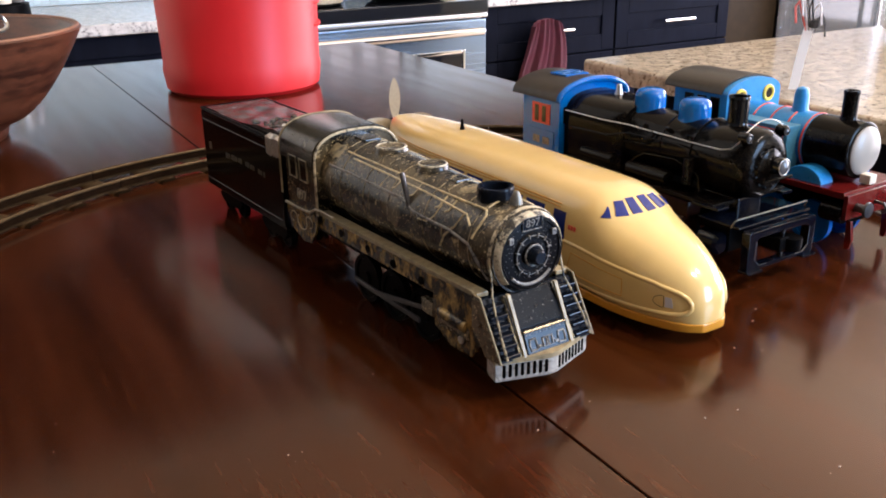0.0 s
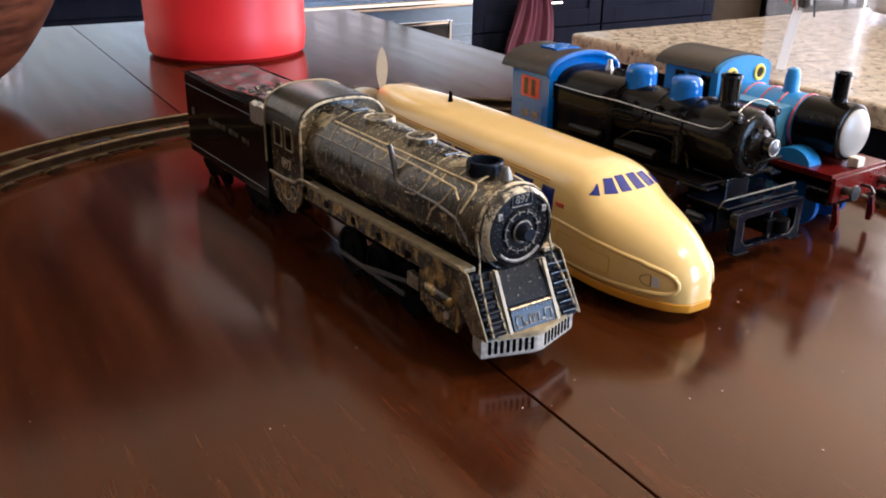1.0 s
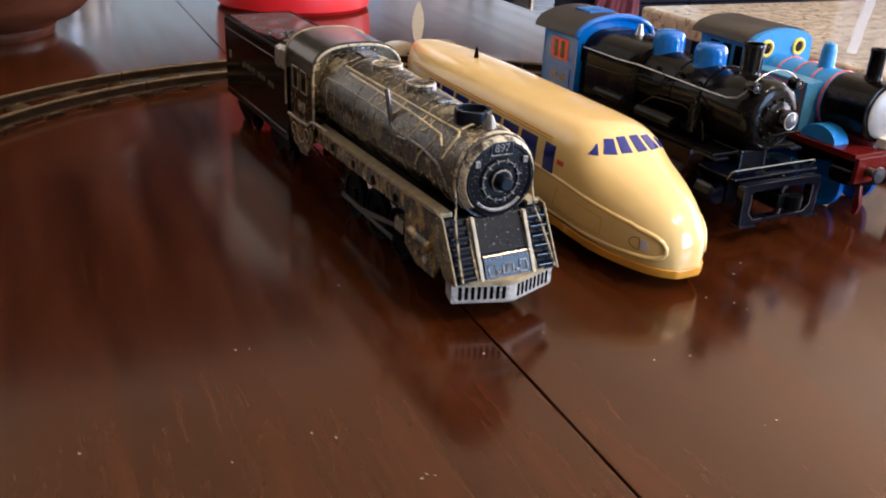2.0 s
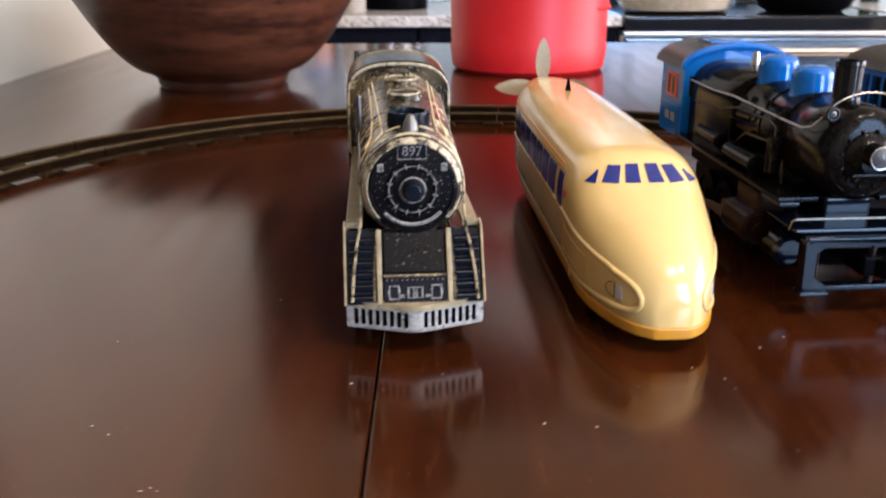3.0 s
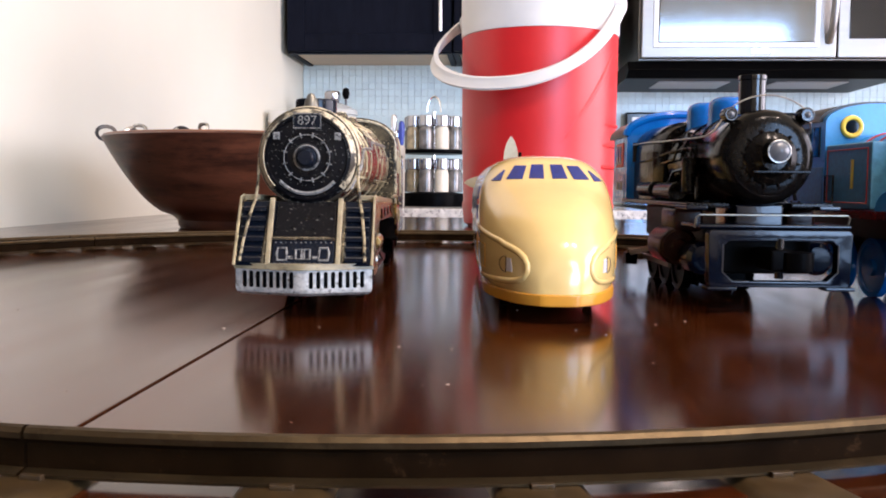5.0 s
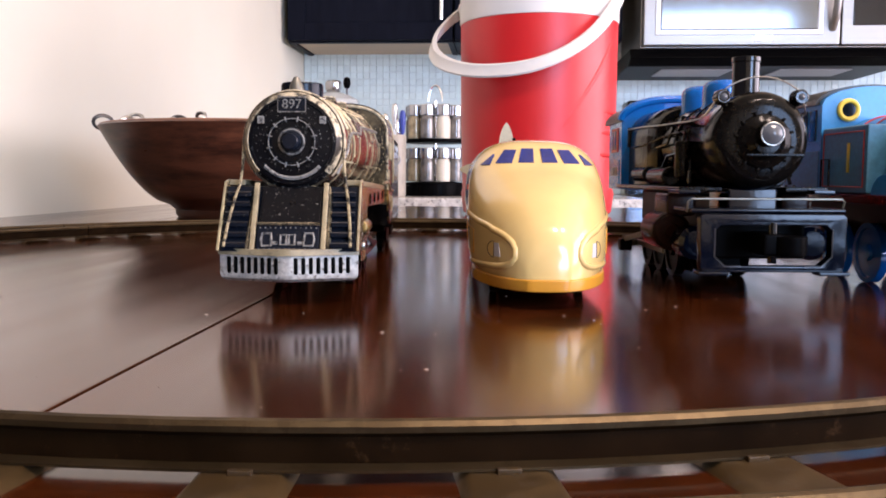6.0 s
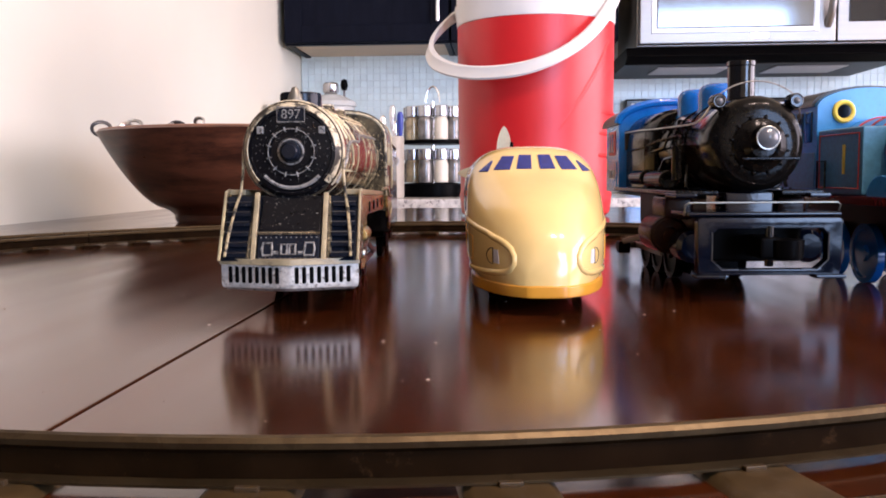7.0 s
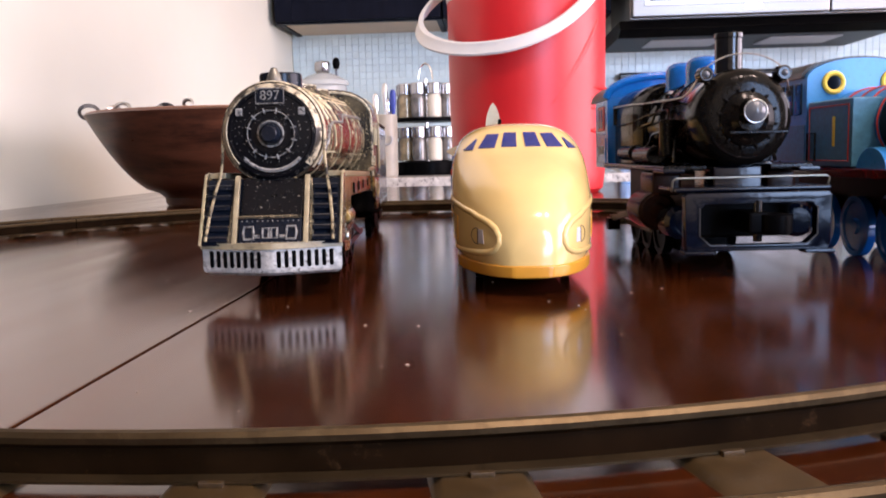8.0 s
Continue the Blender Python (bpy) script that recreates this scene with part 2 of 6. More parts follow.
M["worn_cream"] = mat("worn_cream_tin", (0.52, 0.45, 0.31), 0.42, var=0.35, scale=400, bump=0.15, bscale=700, bd=0.0004, wear=(0.025, 0.021, 0.016), wear_at=0.54, wear_scale=330, wear2=0.515, wear2_scale=80)
M["rubbed_tan"] = mat("rubbed_tan_paint", (0.30, 0.25, 0.145), 0.34, var=0.5, scale=180, bump=0.12, bscale=500, bd=0.0004, wear=(0.020, 0.017, 0.011), wear_at=0.50, wear_scale=170, soft=0.14, wear2=0.56, wear2_scale=70)
M["faint_letter"] = mat("faded_gold_lettering", (0.11, 0.09, 0.055), 0.4, var=0.3, scale=400)
M["face_black"] = mat("litho_black", (0.0032, 0.0032, 0.0045), 0.3, var=0.3, scale=400, wear=(0.40, 0.38, 0.33), wear_at=0.61, wear_scale=520, ior=1.25, wear2=0.64, wear2_scale=110)
M["litho_grey"] = mat("litho_grey", (0.22, 0.215, 0.20), 0.4, var=0.3, scale=400, wear=(0.03, 0.03, 0.03), wear_at=0.51, wear_scale=420)
M["litho_blue"] = mat("litho_blue_black", (0.0060, 0.0085, 0.0145), 0.18, var=0.3, scale=400, wear=(0.16, 0.14, 0.10), wear_at=0.62, wear_scale=600, ior=1.26)
M["silver"] = mat("bare_tin", (0.55, 0.54, 0.52), 0.3, 1.0, var=0.25, scale=500, bump=0.1, bscale=900, bd=0.0004)
M["dull_silver"] = mat("dull_grey_tin", (0.20, 0.185, 0.15), 0.35, 0.5, var=0.3, scale=300)
M["worn_silver"] = mat("worn_silver_tin", (0.47, 0.455, 0.42), 0.5, 0.25, var=0.4, scale=300, bump=0.3, bscale=500, bd=0.0006, wear=(0.10, 0.085, 0.065), wear_at=0.55, wear_scale=320, wear2=0.58, wear2_scale=90)
M["yellow"] = mat("cream_yellow_tin", (0.76, 0.535, 0.205), 0.20, var=0.05, scale=40, coat=0.5, coat_rough=0.10)
M["yellow_dark"] = mat("amber_line", (0.62, 0.28, 0.03), 0.25, var=0.1)
M["pale_glass"] = mat("pale_lamp_paint", (0.62, 0.60, 0.62), 0.25, var=0.1)
M["violet"] = mat("violet_window_paint", (0.010, 0.022, 0.165), 0.14, var=0.2, scale=300)
M["prop"] = mat("dull_brass_blade", (0.36, 0.30, 0.20), 0.4, 0.4, var=0.12, scale=300)
M["blue"] = mat("bright_blue_paint", (0.0005, 0.120, 0.46), 0.10, var=0.1, scale=200, bump=0.10, bscale=350, bd=0.0006)
M["tblue"] = mat("sky_blue_paint", (0.022, 0.24, 0.57), 0.3, var=0.1, scale=300)
M["tblue_side"] = mat("dull_blue_paint", (0.055, 0.21, 0.34), 0.4, var=0.25, scale=300)
M["tred"] = mat("dark_red_paint", (0.105, 0.007, 0.006), 0.2, var=0.2, scale=300)
M["red_paint"] = mat("red_window_paint", (0.60, 0.06, 0.04), 0.4, var=0.2, scale=300)
M["yellow_paint"] = mat("yellow_paint", (0.85, 0.62, 0.08), 0.4, var=0.1)
M["loco_black"] = mat("cast_black_paint", (0.0042, 0.0034, 0.0028), 0.16, var=0.4, scale=300, bump=0.15, bscale=140, bd=0.0009, rvar=0.4, ior=1.22)
M["loco_roof"] = mat("dusty_black_roof", (0.026, 0.021, 0.016), 0.36, var=0.4, scale=160, bump=0.12, bscale=500, bd=0.0005, ior=1.4)
M["face_grey"] = mat("pale_grey_disc", (0.36, 0.34, 0.31), 0.35, var=0.08)
M["blue_steel"] = mat("blue_black_casting", (0.0018, 0.0030, 0.0075), 0.09, var=0.3, scale=300, bump=0.06, bscale=250, bd=0.0006, ior=1.36)
M["lens_glass"] = mat("grey_lens", (0.10, 0.105, 0.115), 0.14, var=0.2, scale=200)
M["dark_brass"] = mat("dirty_brass_rod", (0.13, 0.095, 0.055), 0.36, 0.6, var=0.4, scale=300)
M["brown_casting"] = mat("brownish_casting", (0.017, 0.0065, 0.0045), 0.2, var=0.4, scale=200, bump=0.2, bscale=400, bd=0.0005, ior=1.18)
M["grey_box"] = mat("grey_appliance", (0.35, 0.36, 0.38), 0.4, var=0.1)
M["tan"] = mat("dark_brown_door", (0.022, 0.014, 0.007), 0.45, var=0.2, ior=1.15)
M["crumb"] = mat("pale_crumb", (0.36, 0.30, 0.24), 0.8, var=0.2)
M["display"] = mat("blue_display", (0.1, 0.55, 1.0), 0.3, emit=2.0, var=0.0)
M["lamp"] = mat("lamp_glass", (1.0, 0.9, 0.76), 0.4, emit=6.0, var=0.0)

# ---- mesh helpers ----


def weigh_normals(me, limit):
    """Lets the larger faces keep their true normals beside small rounded edges."""
    around = [[] for _ in me.vertices]
    faces = [(p.normal.copy(), p.area) for p in me.polygons]
    for p in me.polygons:
        for v in p.vertices:
            around[v].append(p.index)
    out = []
    for p in me.polygons:
        for v in p.vertices:
            n = Vector((0, 0, 0))
            for q in around[v]:
                if faces[p.index][0].dot(faces[q][0]) > limit:
                    n += faces[q][0] * faces[q][1]
            out.append(n.normalized() if n.length > 0 else faces[p.index][0])
    me.normals_split_custom_set(out)


def part(name, bm, material, parent=None, label="", smooth=40):
    me = bpy.data.meshes.new(name)
    bm.normal_update()
    bm.to_mesh(me)
    bm.free()
    me.materials.append(M[material])
    if smooth:
        me.polygons.foreach_set("use_smooth", [True] * len(me.polygons))
        me.set_sharp_from_angle(angle=radians(smooth))
        if len(me.polygons) < 400:
            weigh_normals(me, math.cos(radians(smooth)))
    ob = new(name, me)
    ob.parent = parent
    if label:
        tagged(ob, label)
    return ob


def thing(name, m, label, category, group="", kind=""):
    ob = new(name)
    ob.empty_display_size = 0.02
    ob.matrix_world = m
    return tagged(ob, label, category, group, kind)


def add_box(bm, lo, hi, bevel=0.0, seg=2):
    r = bmesh.ops.create_cube(bm, size=1.0)
    vs = r["verts"]
    for v in vs:
        v.co = Vector(((lo[k] + hi[k]) / 2 + v.co[k] * (hi[k] - lo[k])) for k in range(3))
    if bevel:
        es = list({e for v in vs for e in v.link_edges})
        bmesh.ops.bevel(bm, geom=es, offset=bevel, segments=seg, profile=0.5, affect="EDGES")
    return bm


def box(lo, hi, bevel=0.0, seg=2):
    return add_box(bmesh.new(), lo, hi, bevel, seg)


def add_cyl(bm, a, b, r, r2=None, n=24, bevel=0.0):
    a, b = Vector(a), Vector(b)
    d = b - a
    m = Matrix.Translation((a + b) / 2) @ d.to_track_quat("Z", "Y").to_matrix().to_4x4()
    res = bmesh.ops.create_cone(bm, cap_ends=True, segments=n, radius1=r, radius2=r if r2 is None else r2, depth=d.length, matrix=m)
    if bevel:
        es = [e for e in {e for v in res["verts"] for e in v.link_edges} if any(len(f.verts) == n for f in e.link_faces)]
        bmesh.ops.bevel(bm, geom=es, offset=bevel, segments=2, profile=0.5, affect="EDGES")
    return bm


def cyl(a, b, r, r2=None, n=24, bevel=0.0):
    return add_cyl(bmesh.new(), a, b, r, r2, n, bevel)


def add_loft(bm, rings, closed=True, cap=True):
    """Joins rings of equally many points; closed: each ring is a loop."""
    vr = [[bm.verts.new(p) for p in r] for r in rings]
    n = len(vr[0])
    for a, b in zip(vr, vr[1:]):
        for i in range(n if closed else n - 1):
            j = (i + 1) % n
            bm.faces.new((a[i], a[j], b[j], b[i]))
    if cap and closed:
        bm.faces.new(vr[0][::-1])
        bm.faces.new(vr[-1])
    bmesh.ops.recalc_face_normals(bm, faces=bm.faces)
    return bm


def loft(rings, closed=True, cap=True):
    return add_loft(bmesh.new(), rings, closed, cap)


def add_lathe(bm, profile, centre=(0, 0, 0), axis="Z", n=40):
    """profile: (radius, height) pairs along the axis; ends of radius 0 close to a point."""
    c = Vector(centre)
    rings = []
    for r, h in profile:
        ring = []
        for k in range(n):
            a = 2 * math.pi * k / n
            p = Vector((r * math.cos(a), r * math.sin(a), h))
            if axis == "Y":
                p = Vector((p.x, h, p.y))
            elif axis == "X":
                p = Vector((h, p.x, p.y))
            ring.append(c + p)
        rings.append(ring)
    add_loft(bm, rings, True, True)
    return bm


def lathe(profile, centre=(0, 0, 0), axis="Z", n=40):
    return add_lathe(bmesh.new(), profile, centre, axis, n)


def add_tube(bm, pts, r, n=8, closed=False, flat=1.0):
    pts = [Vector(p) for p in pts]
    rings, up = [], None
    k = len(pts)
    for i, p in enumerate(pts):
        a = pts[(i - 1) % k] if closed or i else p
        b = pts[(i + 1) % k] if closed or i < k - 1 else p
        t = (b - a).normalized()
        if up is None:
            up = t.orthogonal().normalized()
        up = (up - t * up.dot(t)).normalized()
        side = t.cross(up)
        rings.append([p + up * r * math.cos(2 * math.pi * q / n) + side * r * flat * math.sin(2 * math.pi * q / n) for q in range(n)])
    if closed:
        rings.append(rings[0])
        add_loft(bm, rings, True, False)
        bmesh.ops.remove_doubles(bm, verts=bm.verts, dist=1e-7)
    else:
        add_loft(bm, rings, True, True)
    return bm


def tube(pts, r, n=8, closed=False, flat=1.0):
    return add_tube(bmesh.new(), pts, r, n, closed, flat)


def ring(centre, R, r, axis="Y", n=40, m=8):
    pts = []
    c = Vector(centre)
    for k in range(n):
        a = 2 * math.pi * k / n
        u, v = R * math.cos(a), R * math.sin(a)
        pts.append(c + (Vector((u, 0, v)) if axis == "Y" else Vector((u, v, 0)) if axis == "Z" else Vector((0, u, v))))
    return tube(pts, r, m, True)


def arc(centre, R, a0, a1, axis="Y", n=12):
    c = Vector(centre)
    out = []
    for k in range(n + 1):
        a = radians(a0 + (a1 - a0) * k / n)
        u, v = R * math.cos(a), R * math.sin(a)
        out.append(c + (Vector((u, 0, v)) if axis == "Y" else Vector((u, v, 0)) if axis == "Z" else Vector((0, u, v))))
    return out


def prism(outline, axis, a, b, bevel=0.0):
    """A flat outline of (u, v) pairs pushed from a to b along an axis."""
    bm = bmesh.new()

    def at(u, v, w):
        return (w, u, v) if axis == "X" else (u, w, v) if axis == "Y" else (u, v, w)
    add_loft(bm, [[at(u, v, a) for u, v in outline], [at(u, v, b) for u, v in outline]])
    if bevel:
        bmesh.ops.bevel(bm, geom=list(bm.edges), offset=bevel, segments=2, profile=0.5, affect="EDGES")
    return bm


def text_mesh(name, words, size, m, material, parent, depth=0.0003):
    cu = bpy.data.curves.new(name, "FONT")
    cu.body, cu.size, cu.extrude, cu.align_x, cu.align_y = words, size, depth, "CENTER", "CENTER"
    tmp = new(name, cu)
    me = bpy.data.meshes.new_from_object(tmp.evaluated_get(bpy.context.evaluated_depsgraph_get()))
    bpy.data.objects.remove(tmp)
    me.transform(m)
    me.materials.clear()
    me.materials.append(M[material])
    ob = new(name, me)
    ob.parent = parent
    return ob

# ---- setting ----


def structure(name, bm, material, label="", smooth=0):
    ob = part(name, bm, material, None, label, smooth)
    return tagged(ob, kind="structure")


X0, X1, Y0, Y1 = -0.365, 4.0, -2.2, 3.06
structure("floor", box((X0 - 0.12, Y0 - 0.12, FLOOR - 0.1), (X1 + 0.12, Y1 + 0.12, FLOOR)), "floor", "plain tan wooden kitchen floor")
structure("ceiling", box((X0 - 0.12, Y0 - 0.12, CEIL), (X1 + 0.12, Y1 + 0.12, CEIL + 0.1)), "ceiling", "plain warm beige painted ceiling")
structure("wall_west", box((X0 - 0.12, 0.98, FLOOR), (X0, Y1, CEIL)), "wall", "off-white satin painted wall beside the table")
# Unseen wall, made dark so that the table reflects less light.
structure("wall_west_near", box((X0 - 0.12, Y0, FLOOR), (X0, 0.98, CEIL)), "dark_wall", "unseen wall past the table's end, made dark for the reflections")
structure("wall_north", box((X0 - 0.12, Y1, FLOOR), (X1 + 0.12, Y1 + 0.12, CEIL)), "wall", "off-white wall behind the kitchen units")


def wall_with_opening(name, axis, at0, at1, a0, a1, o0, o1, z0, z1):
    """A wall along x or y with one opening from o0 to o1 and z0 to z1."""
    bm = bmesh.new()
    for u0, u1, v0, v1 in ((a0, o0, FLOOR, CEIL), (o1, a1, FLOOR, CEIL), (o0, o1, FLOOR, z0), (o0, o1, z1, CEIL)):
        if axis == "x":
            add_box(bm, (u0, at0, v0), (u1, at1, v1))
        else:
            add_box(bm, (at0, u0, v0), (at1, u1, v1))
    return structure(name, bm, "wall", "off-white painted wall with a wide window")


def window(name, axis, at, o0, o1, z0, z1, label="wide white-framed window with two panes"):
    w = thing(name, pose(0, 0, 0), label, "window", kind="structure")

    def bar(n, u0, u1, v0, v1, d, material):
        lo, hi = ((u0, at - d, v0), (u1, at + d, v1)) if axis == "x" else ((at - d, u0, v0), (at + d, u1, v1))
        return part(n, box(lo, hi, 0.003 if d > 0.01 else 0.0), material, w, "", 0)
    mid = (o0 + o1) / 2
    for u0, u1 in ((o0, o0 + 0.05), (mid - 0.025, mid + 0.025), (o1 - 0.05, o1)):
        bar("window_frame", u0, u1, z0 + 0.052, z1 - 0.052, 0.03, "white")
    for v0, v1 in ((z0, z0 + 0.05), (z1 - 0.05, z1)):
        bar("window_frame", o0, o1, v0, v1, 0.03, "white")
    for u0, u1 in ((o0 + 0.052, mid - 0.027), (mid + 0.027, o1 - 0.052)):
        bar("pane", u0, u1, z0 + 0.052, z1 - 0.052, 0.003, "clear").visible_shadow = False


wall_with_opening("wall_east", "y", X1, X1 + 0.12, Y0, Y1, -1.05, 2.25, -0.3, 1.55)
wall_with_opening("wall_south", "x", Y0 - 0.12, Y0, X0 - 0.12, X1 + 0.12, 1.5, 2.7, -0.15, 1.4)
window("window_1", "y", X1 + 0.06, -1.05, 2.25, -0.3, 1.55)
window("window_2", "x", Y0 - 0.06, 1.5, 2.7, -0.15, 1.4, "white-framed window with two tall panes")
for lx, ly in CEILING_LAMPS:
    c = thing("ceiling_light", pose(lx, ly, CEIL), "recessed warm white ceiling light", "ceiling light", "ceiling lights")
    part("trim", lathe([(0.07, -0.001), (0.092, -0.001), (0.092, -0.005), (0.075, -0.009), (0.07, -0.006)], n=40), "white", c)
    part("diffuser", lathe([(0.0005, -0.001), (0.069, -0.001), (0.069, -0.004), (0.0005, -0.006)], n=40), "lamp", c)

# ---- kitchen ----


def handle_bar(parent, a, b, out, r=0.006):
    """A bar handle with two posts; out: the way from the door."""
    a, b, o = Vector(a), Vector(b), Vector(out)
    bm = bmesh.new()
    add_cyl(bm, a + o - (b - a) * 0.06, b + o + (b - a) * 0.06, r, n=14, bevel=r * 0.3)
    add_cyl(bm, a, a + o, r * 0.8, n=12)
    add_cyl(bm, b, b + o, r * 0.8, n=12)
    return part("handle", bm, "chrome", parent, "chrome bar handle")


def shaker_door(parent, x0, x1, z0, z1, y, name="door"):
    """A framed front with a recessed field, facing -y."""
    f = 0.055
    bm = bmesh.new()
    add_box(bm, (x0, y, z0), (x0 + f, y + 0.02, z1), 0.002)
    add_box(bm, (x1 - f, y, z0), (x1, y + 0.02, z1), 0.002)
    add_box(bm, (x0 + f, y, z0), (x1 - f, y + 0.02, z0 + f), 0.002)
    add_box(bm, (x0 + f, y, z1 - f), (x1 - f, y + 0.02, z1), 0.002)
    add_box(bm, (x0 + f, y + 0.008, z0 + f), (x1 - f, y + 0.018, z1 - f))
    return part(name, bm, "cabinet", parent, "", 0)


def upper_cabinet(x0, x1, z0, side, z1=1.49):
    c = thing("wall_cabinet", pose(0, 0, 0), "dark espresso wall cabinet with a framed door", "cabinet", "kitchen wall cabinets")
    y0 = 2.72
    part("body", box((x0, y0 + 0.024, z0 + 0.02), (x1, Y1 - 0.002, z1), 0.002), "cabinet", c, "", 0)
    bm = bmesh.new()
    add_box(bm, (x0 + 0.02, y0 + 0.06, z0 + 0.004), (x1 - 0.02, Y1 - 0.004, z0 + 0.018))
    part("underside", bm, "maple", c, "pale maple underside", 0)
    bm = bmesh.new()
    add_box(bm, (x0, y0 + 0.024, z0), (x1, y0 + 0.05, z0 + 0.02))
    add_box(bm, (x0, y0 + 0.052, z0), (x0 + 0.018, Y1 - 0.004, z0 + 0.02))
    add_box(bm, (x1 - 0.018, y0 + 0.052, z0), (x1, Y1 - 0.004, z0 + 0.02))
    part("bottom_rail", bm, "cabinet", c, "", 0)
    d = shaker_door(c, x0 + 0.003, x1 - 0.003, z0 + 0.004, z1 - 0.005, y0)
    hx = x1 - 0.035 if side > 0 else x0 + 0.035
    handle_bar(d, (hx, y0, z0 + 0.07), (hx, y0, z0 + 0.24), (0, -0.03, 0))
    return c


upper_cabinet(-0.345, 0.185, 0.487, 1)
upper_cabinet(0.188, 0.715, 0.487, -1)
# These two are out of view, added so the table reflects dark fronts.
upper_cabinet(0.757, 1.131, 0.885, 1)
upper_cabinet(1.134, 1.509, 0.885, -1)
upper_cabinet(1.545, 2.1, 0.487, 1)
upper_cabinet(2.103, 2.65, 0.487, -1)


def base_cabinet(x0, x1):
    c = thing("base_cabinet", pose(0, 0, 0), "dark espresso base cabinet with a drawer over a door", "cabinet", "kitchen base cabinets")
    y0 = 2.44
    part("body", box((x0, y0 + 0.022, FLOOR + 0.1), (x1, Y1 - 0.004, -0.032), 0.002), "cabinet", c, "", 0)
    part("plinth", box((x0, y0 + 0.08, FLOOR), (x1, Y1 - 0.004, FLOOR + 0.098)), "black", c, "", 0)
    d = shaker_door(c, x0 + 0.003, x1 - 0.003, FLOOR + 0.105, -0.215, y0)
    w = shaker_door(c, x0 + 0.003, x1 - 0.003, -0.21, -0.036, y0, "drawer")
    mid = (x0 + x1) / 2
    handle_bar(w, (mid - 0.065, y0, -0.125), (mid + 0.065, y0, -0.125), (0, -0.03, 0))
    handle_bar(d, (x1 - 0.04, y0, -0.42), (x1 - 0.04, y0, -0.27), (0, -0.03, 0))
    return c


for a, b in ((-0.35, 0.205), (0.208, 0.765), (1.537, 2.09), (2.093, 2.65)):
    base_cabinet(a, b)
for a, b in ((X0 + 0.002, 0.767), (1.535, 2.66)):
    ob = part("kitchen_worktop", box((a, 2.405, -0.030), (b, Y1 - 0.002, 0.0), 0.004), "granite_grey", None, "", 0)
    tagged(ob, "grey speckled granite worktop on the base cabinets", "worktop", "worktops")

# glass mosaic behind the worktops
splash = tagged(part("backsplash", box((X0 + 0.001, Y1 - 0.008, 0.002), (2.65, Y1 - 0.001, 0.62)), "grout", None, "", 0),
                "pale blue-white glass mosaic backsplash behind the worktop", "backsplash", kind="structure")
verts, faces = [], []
pitch = 0.0235
near_tiles = []
for i in range(int((2.65 - X0) / pitch)):
    for k in range(int(0.6 / pitch)):
        if 0.74 < X0 + i * pitch < 1.52 and k < 3:
            continue
        x, z, g, y = X0 + 0.004 + i * pitch, 0.006 + k * pitch, 0.0215, Y1 - 0.012 + 0.0006 * random.random()
        if -0.30 < x < 0.19 and k < 14:
            near_tiles.append((x, y, z))
            continue
        n = len(verts)
        verts += [(x, y, z), (x + g, y, z), (x + g, y, z + g), (x, y, z + g),
                  (x - 0.0006, Y1 - 0.0075, z - 0.0006), (x + g + 0.0006, Y1 - 0.0075, z - 0.0006), (x + g + 0.0006, Y1 - 0.0075, z + g + 0.0006), (x - 0.0006, Y1 - 0.0075, z + g + 0.0006)]
        faces += [(n, n + 1, n + 2, n + 3), (n, n + 4, n + 5, n + 1), (n + 1, n + 5, n + 6, n + 2), (n + 2, n + 6, n + 7, n + 3), (n + 3, n + 7, n + 4, n)]
me = bpy.data.meshes.new("mosaic_tiles")
me.from_pydata(verts, [], faces)
me.materials.append(M["mosaic"])
ob = new("mosaic_tiles", me)
ob.parent = splash
tagged(ob, kind="stuff")
first = part("tile", box((0.0, 0.0, 0.0), (0.0215, 0.0045, 0.0215), 0.0005, 1), "mosaic", splash, "", 0)
for i, spot in enumerate(near_tiles):
    o = first if i == 0 else new("tile", first.data)
    o.parent = splash
    o.location = spot


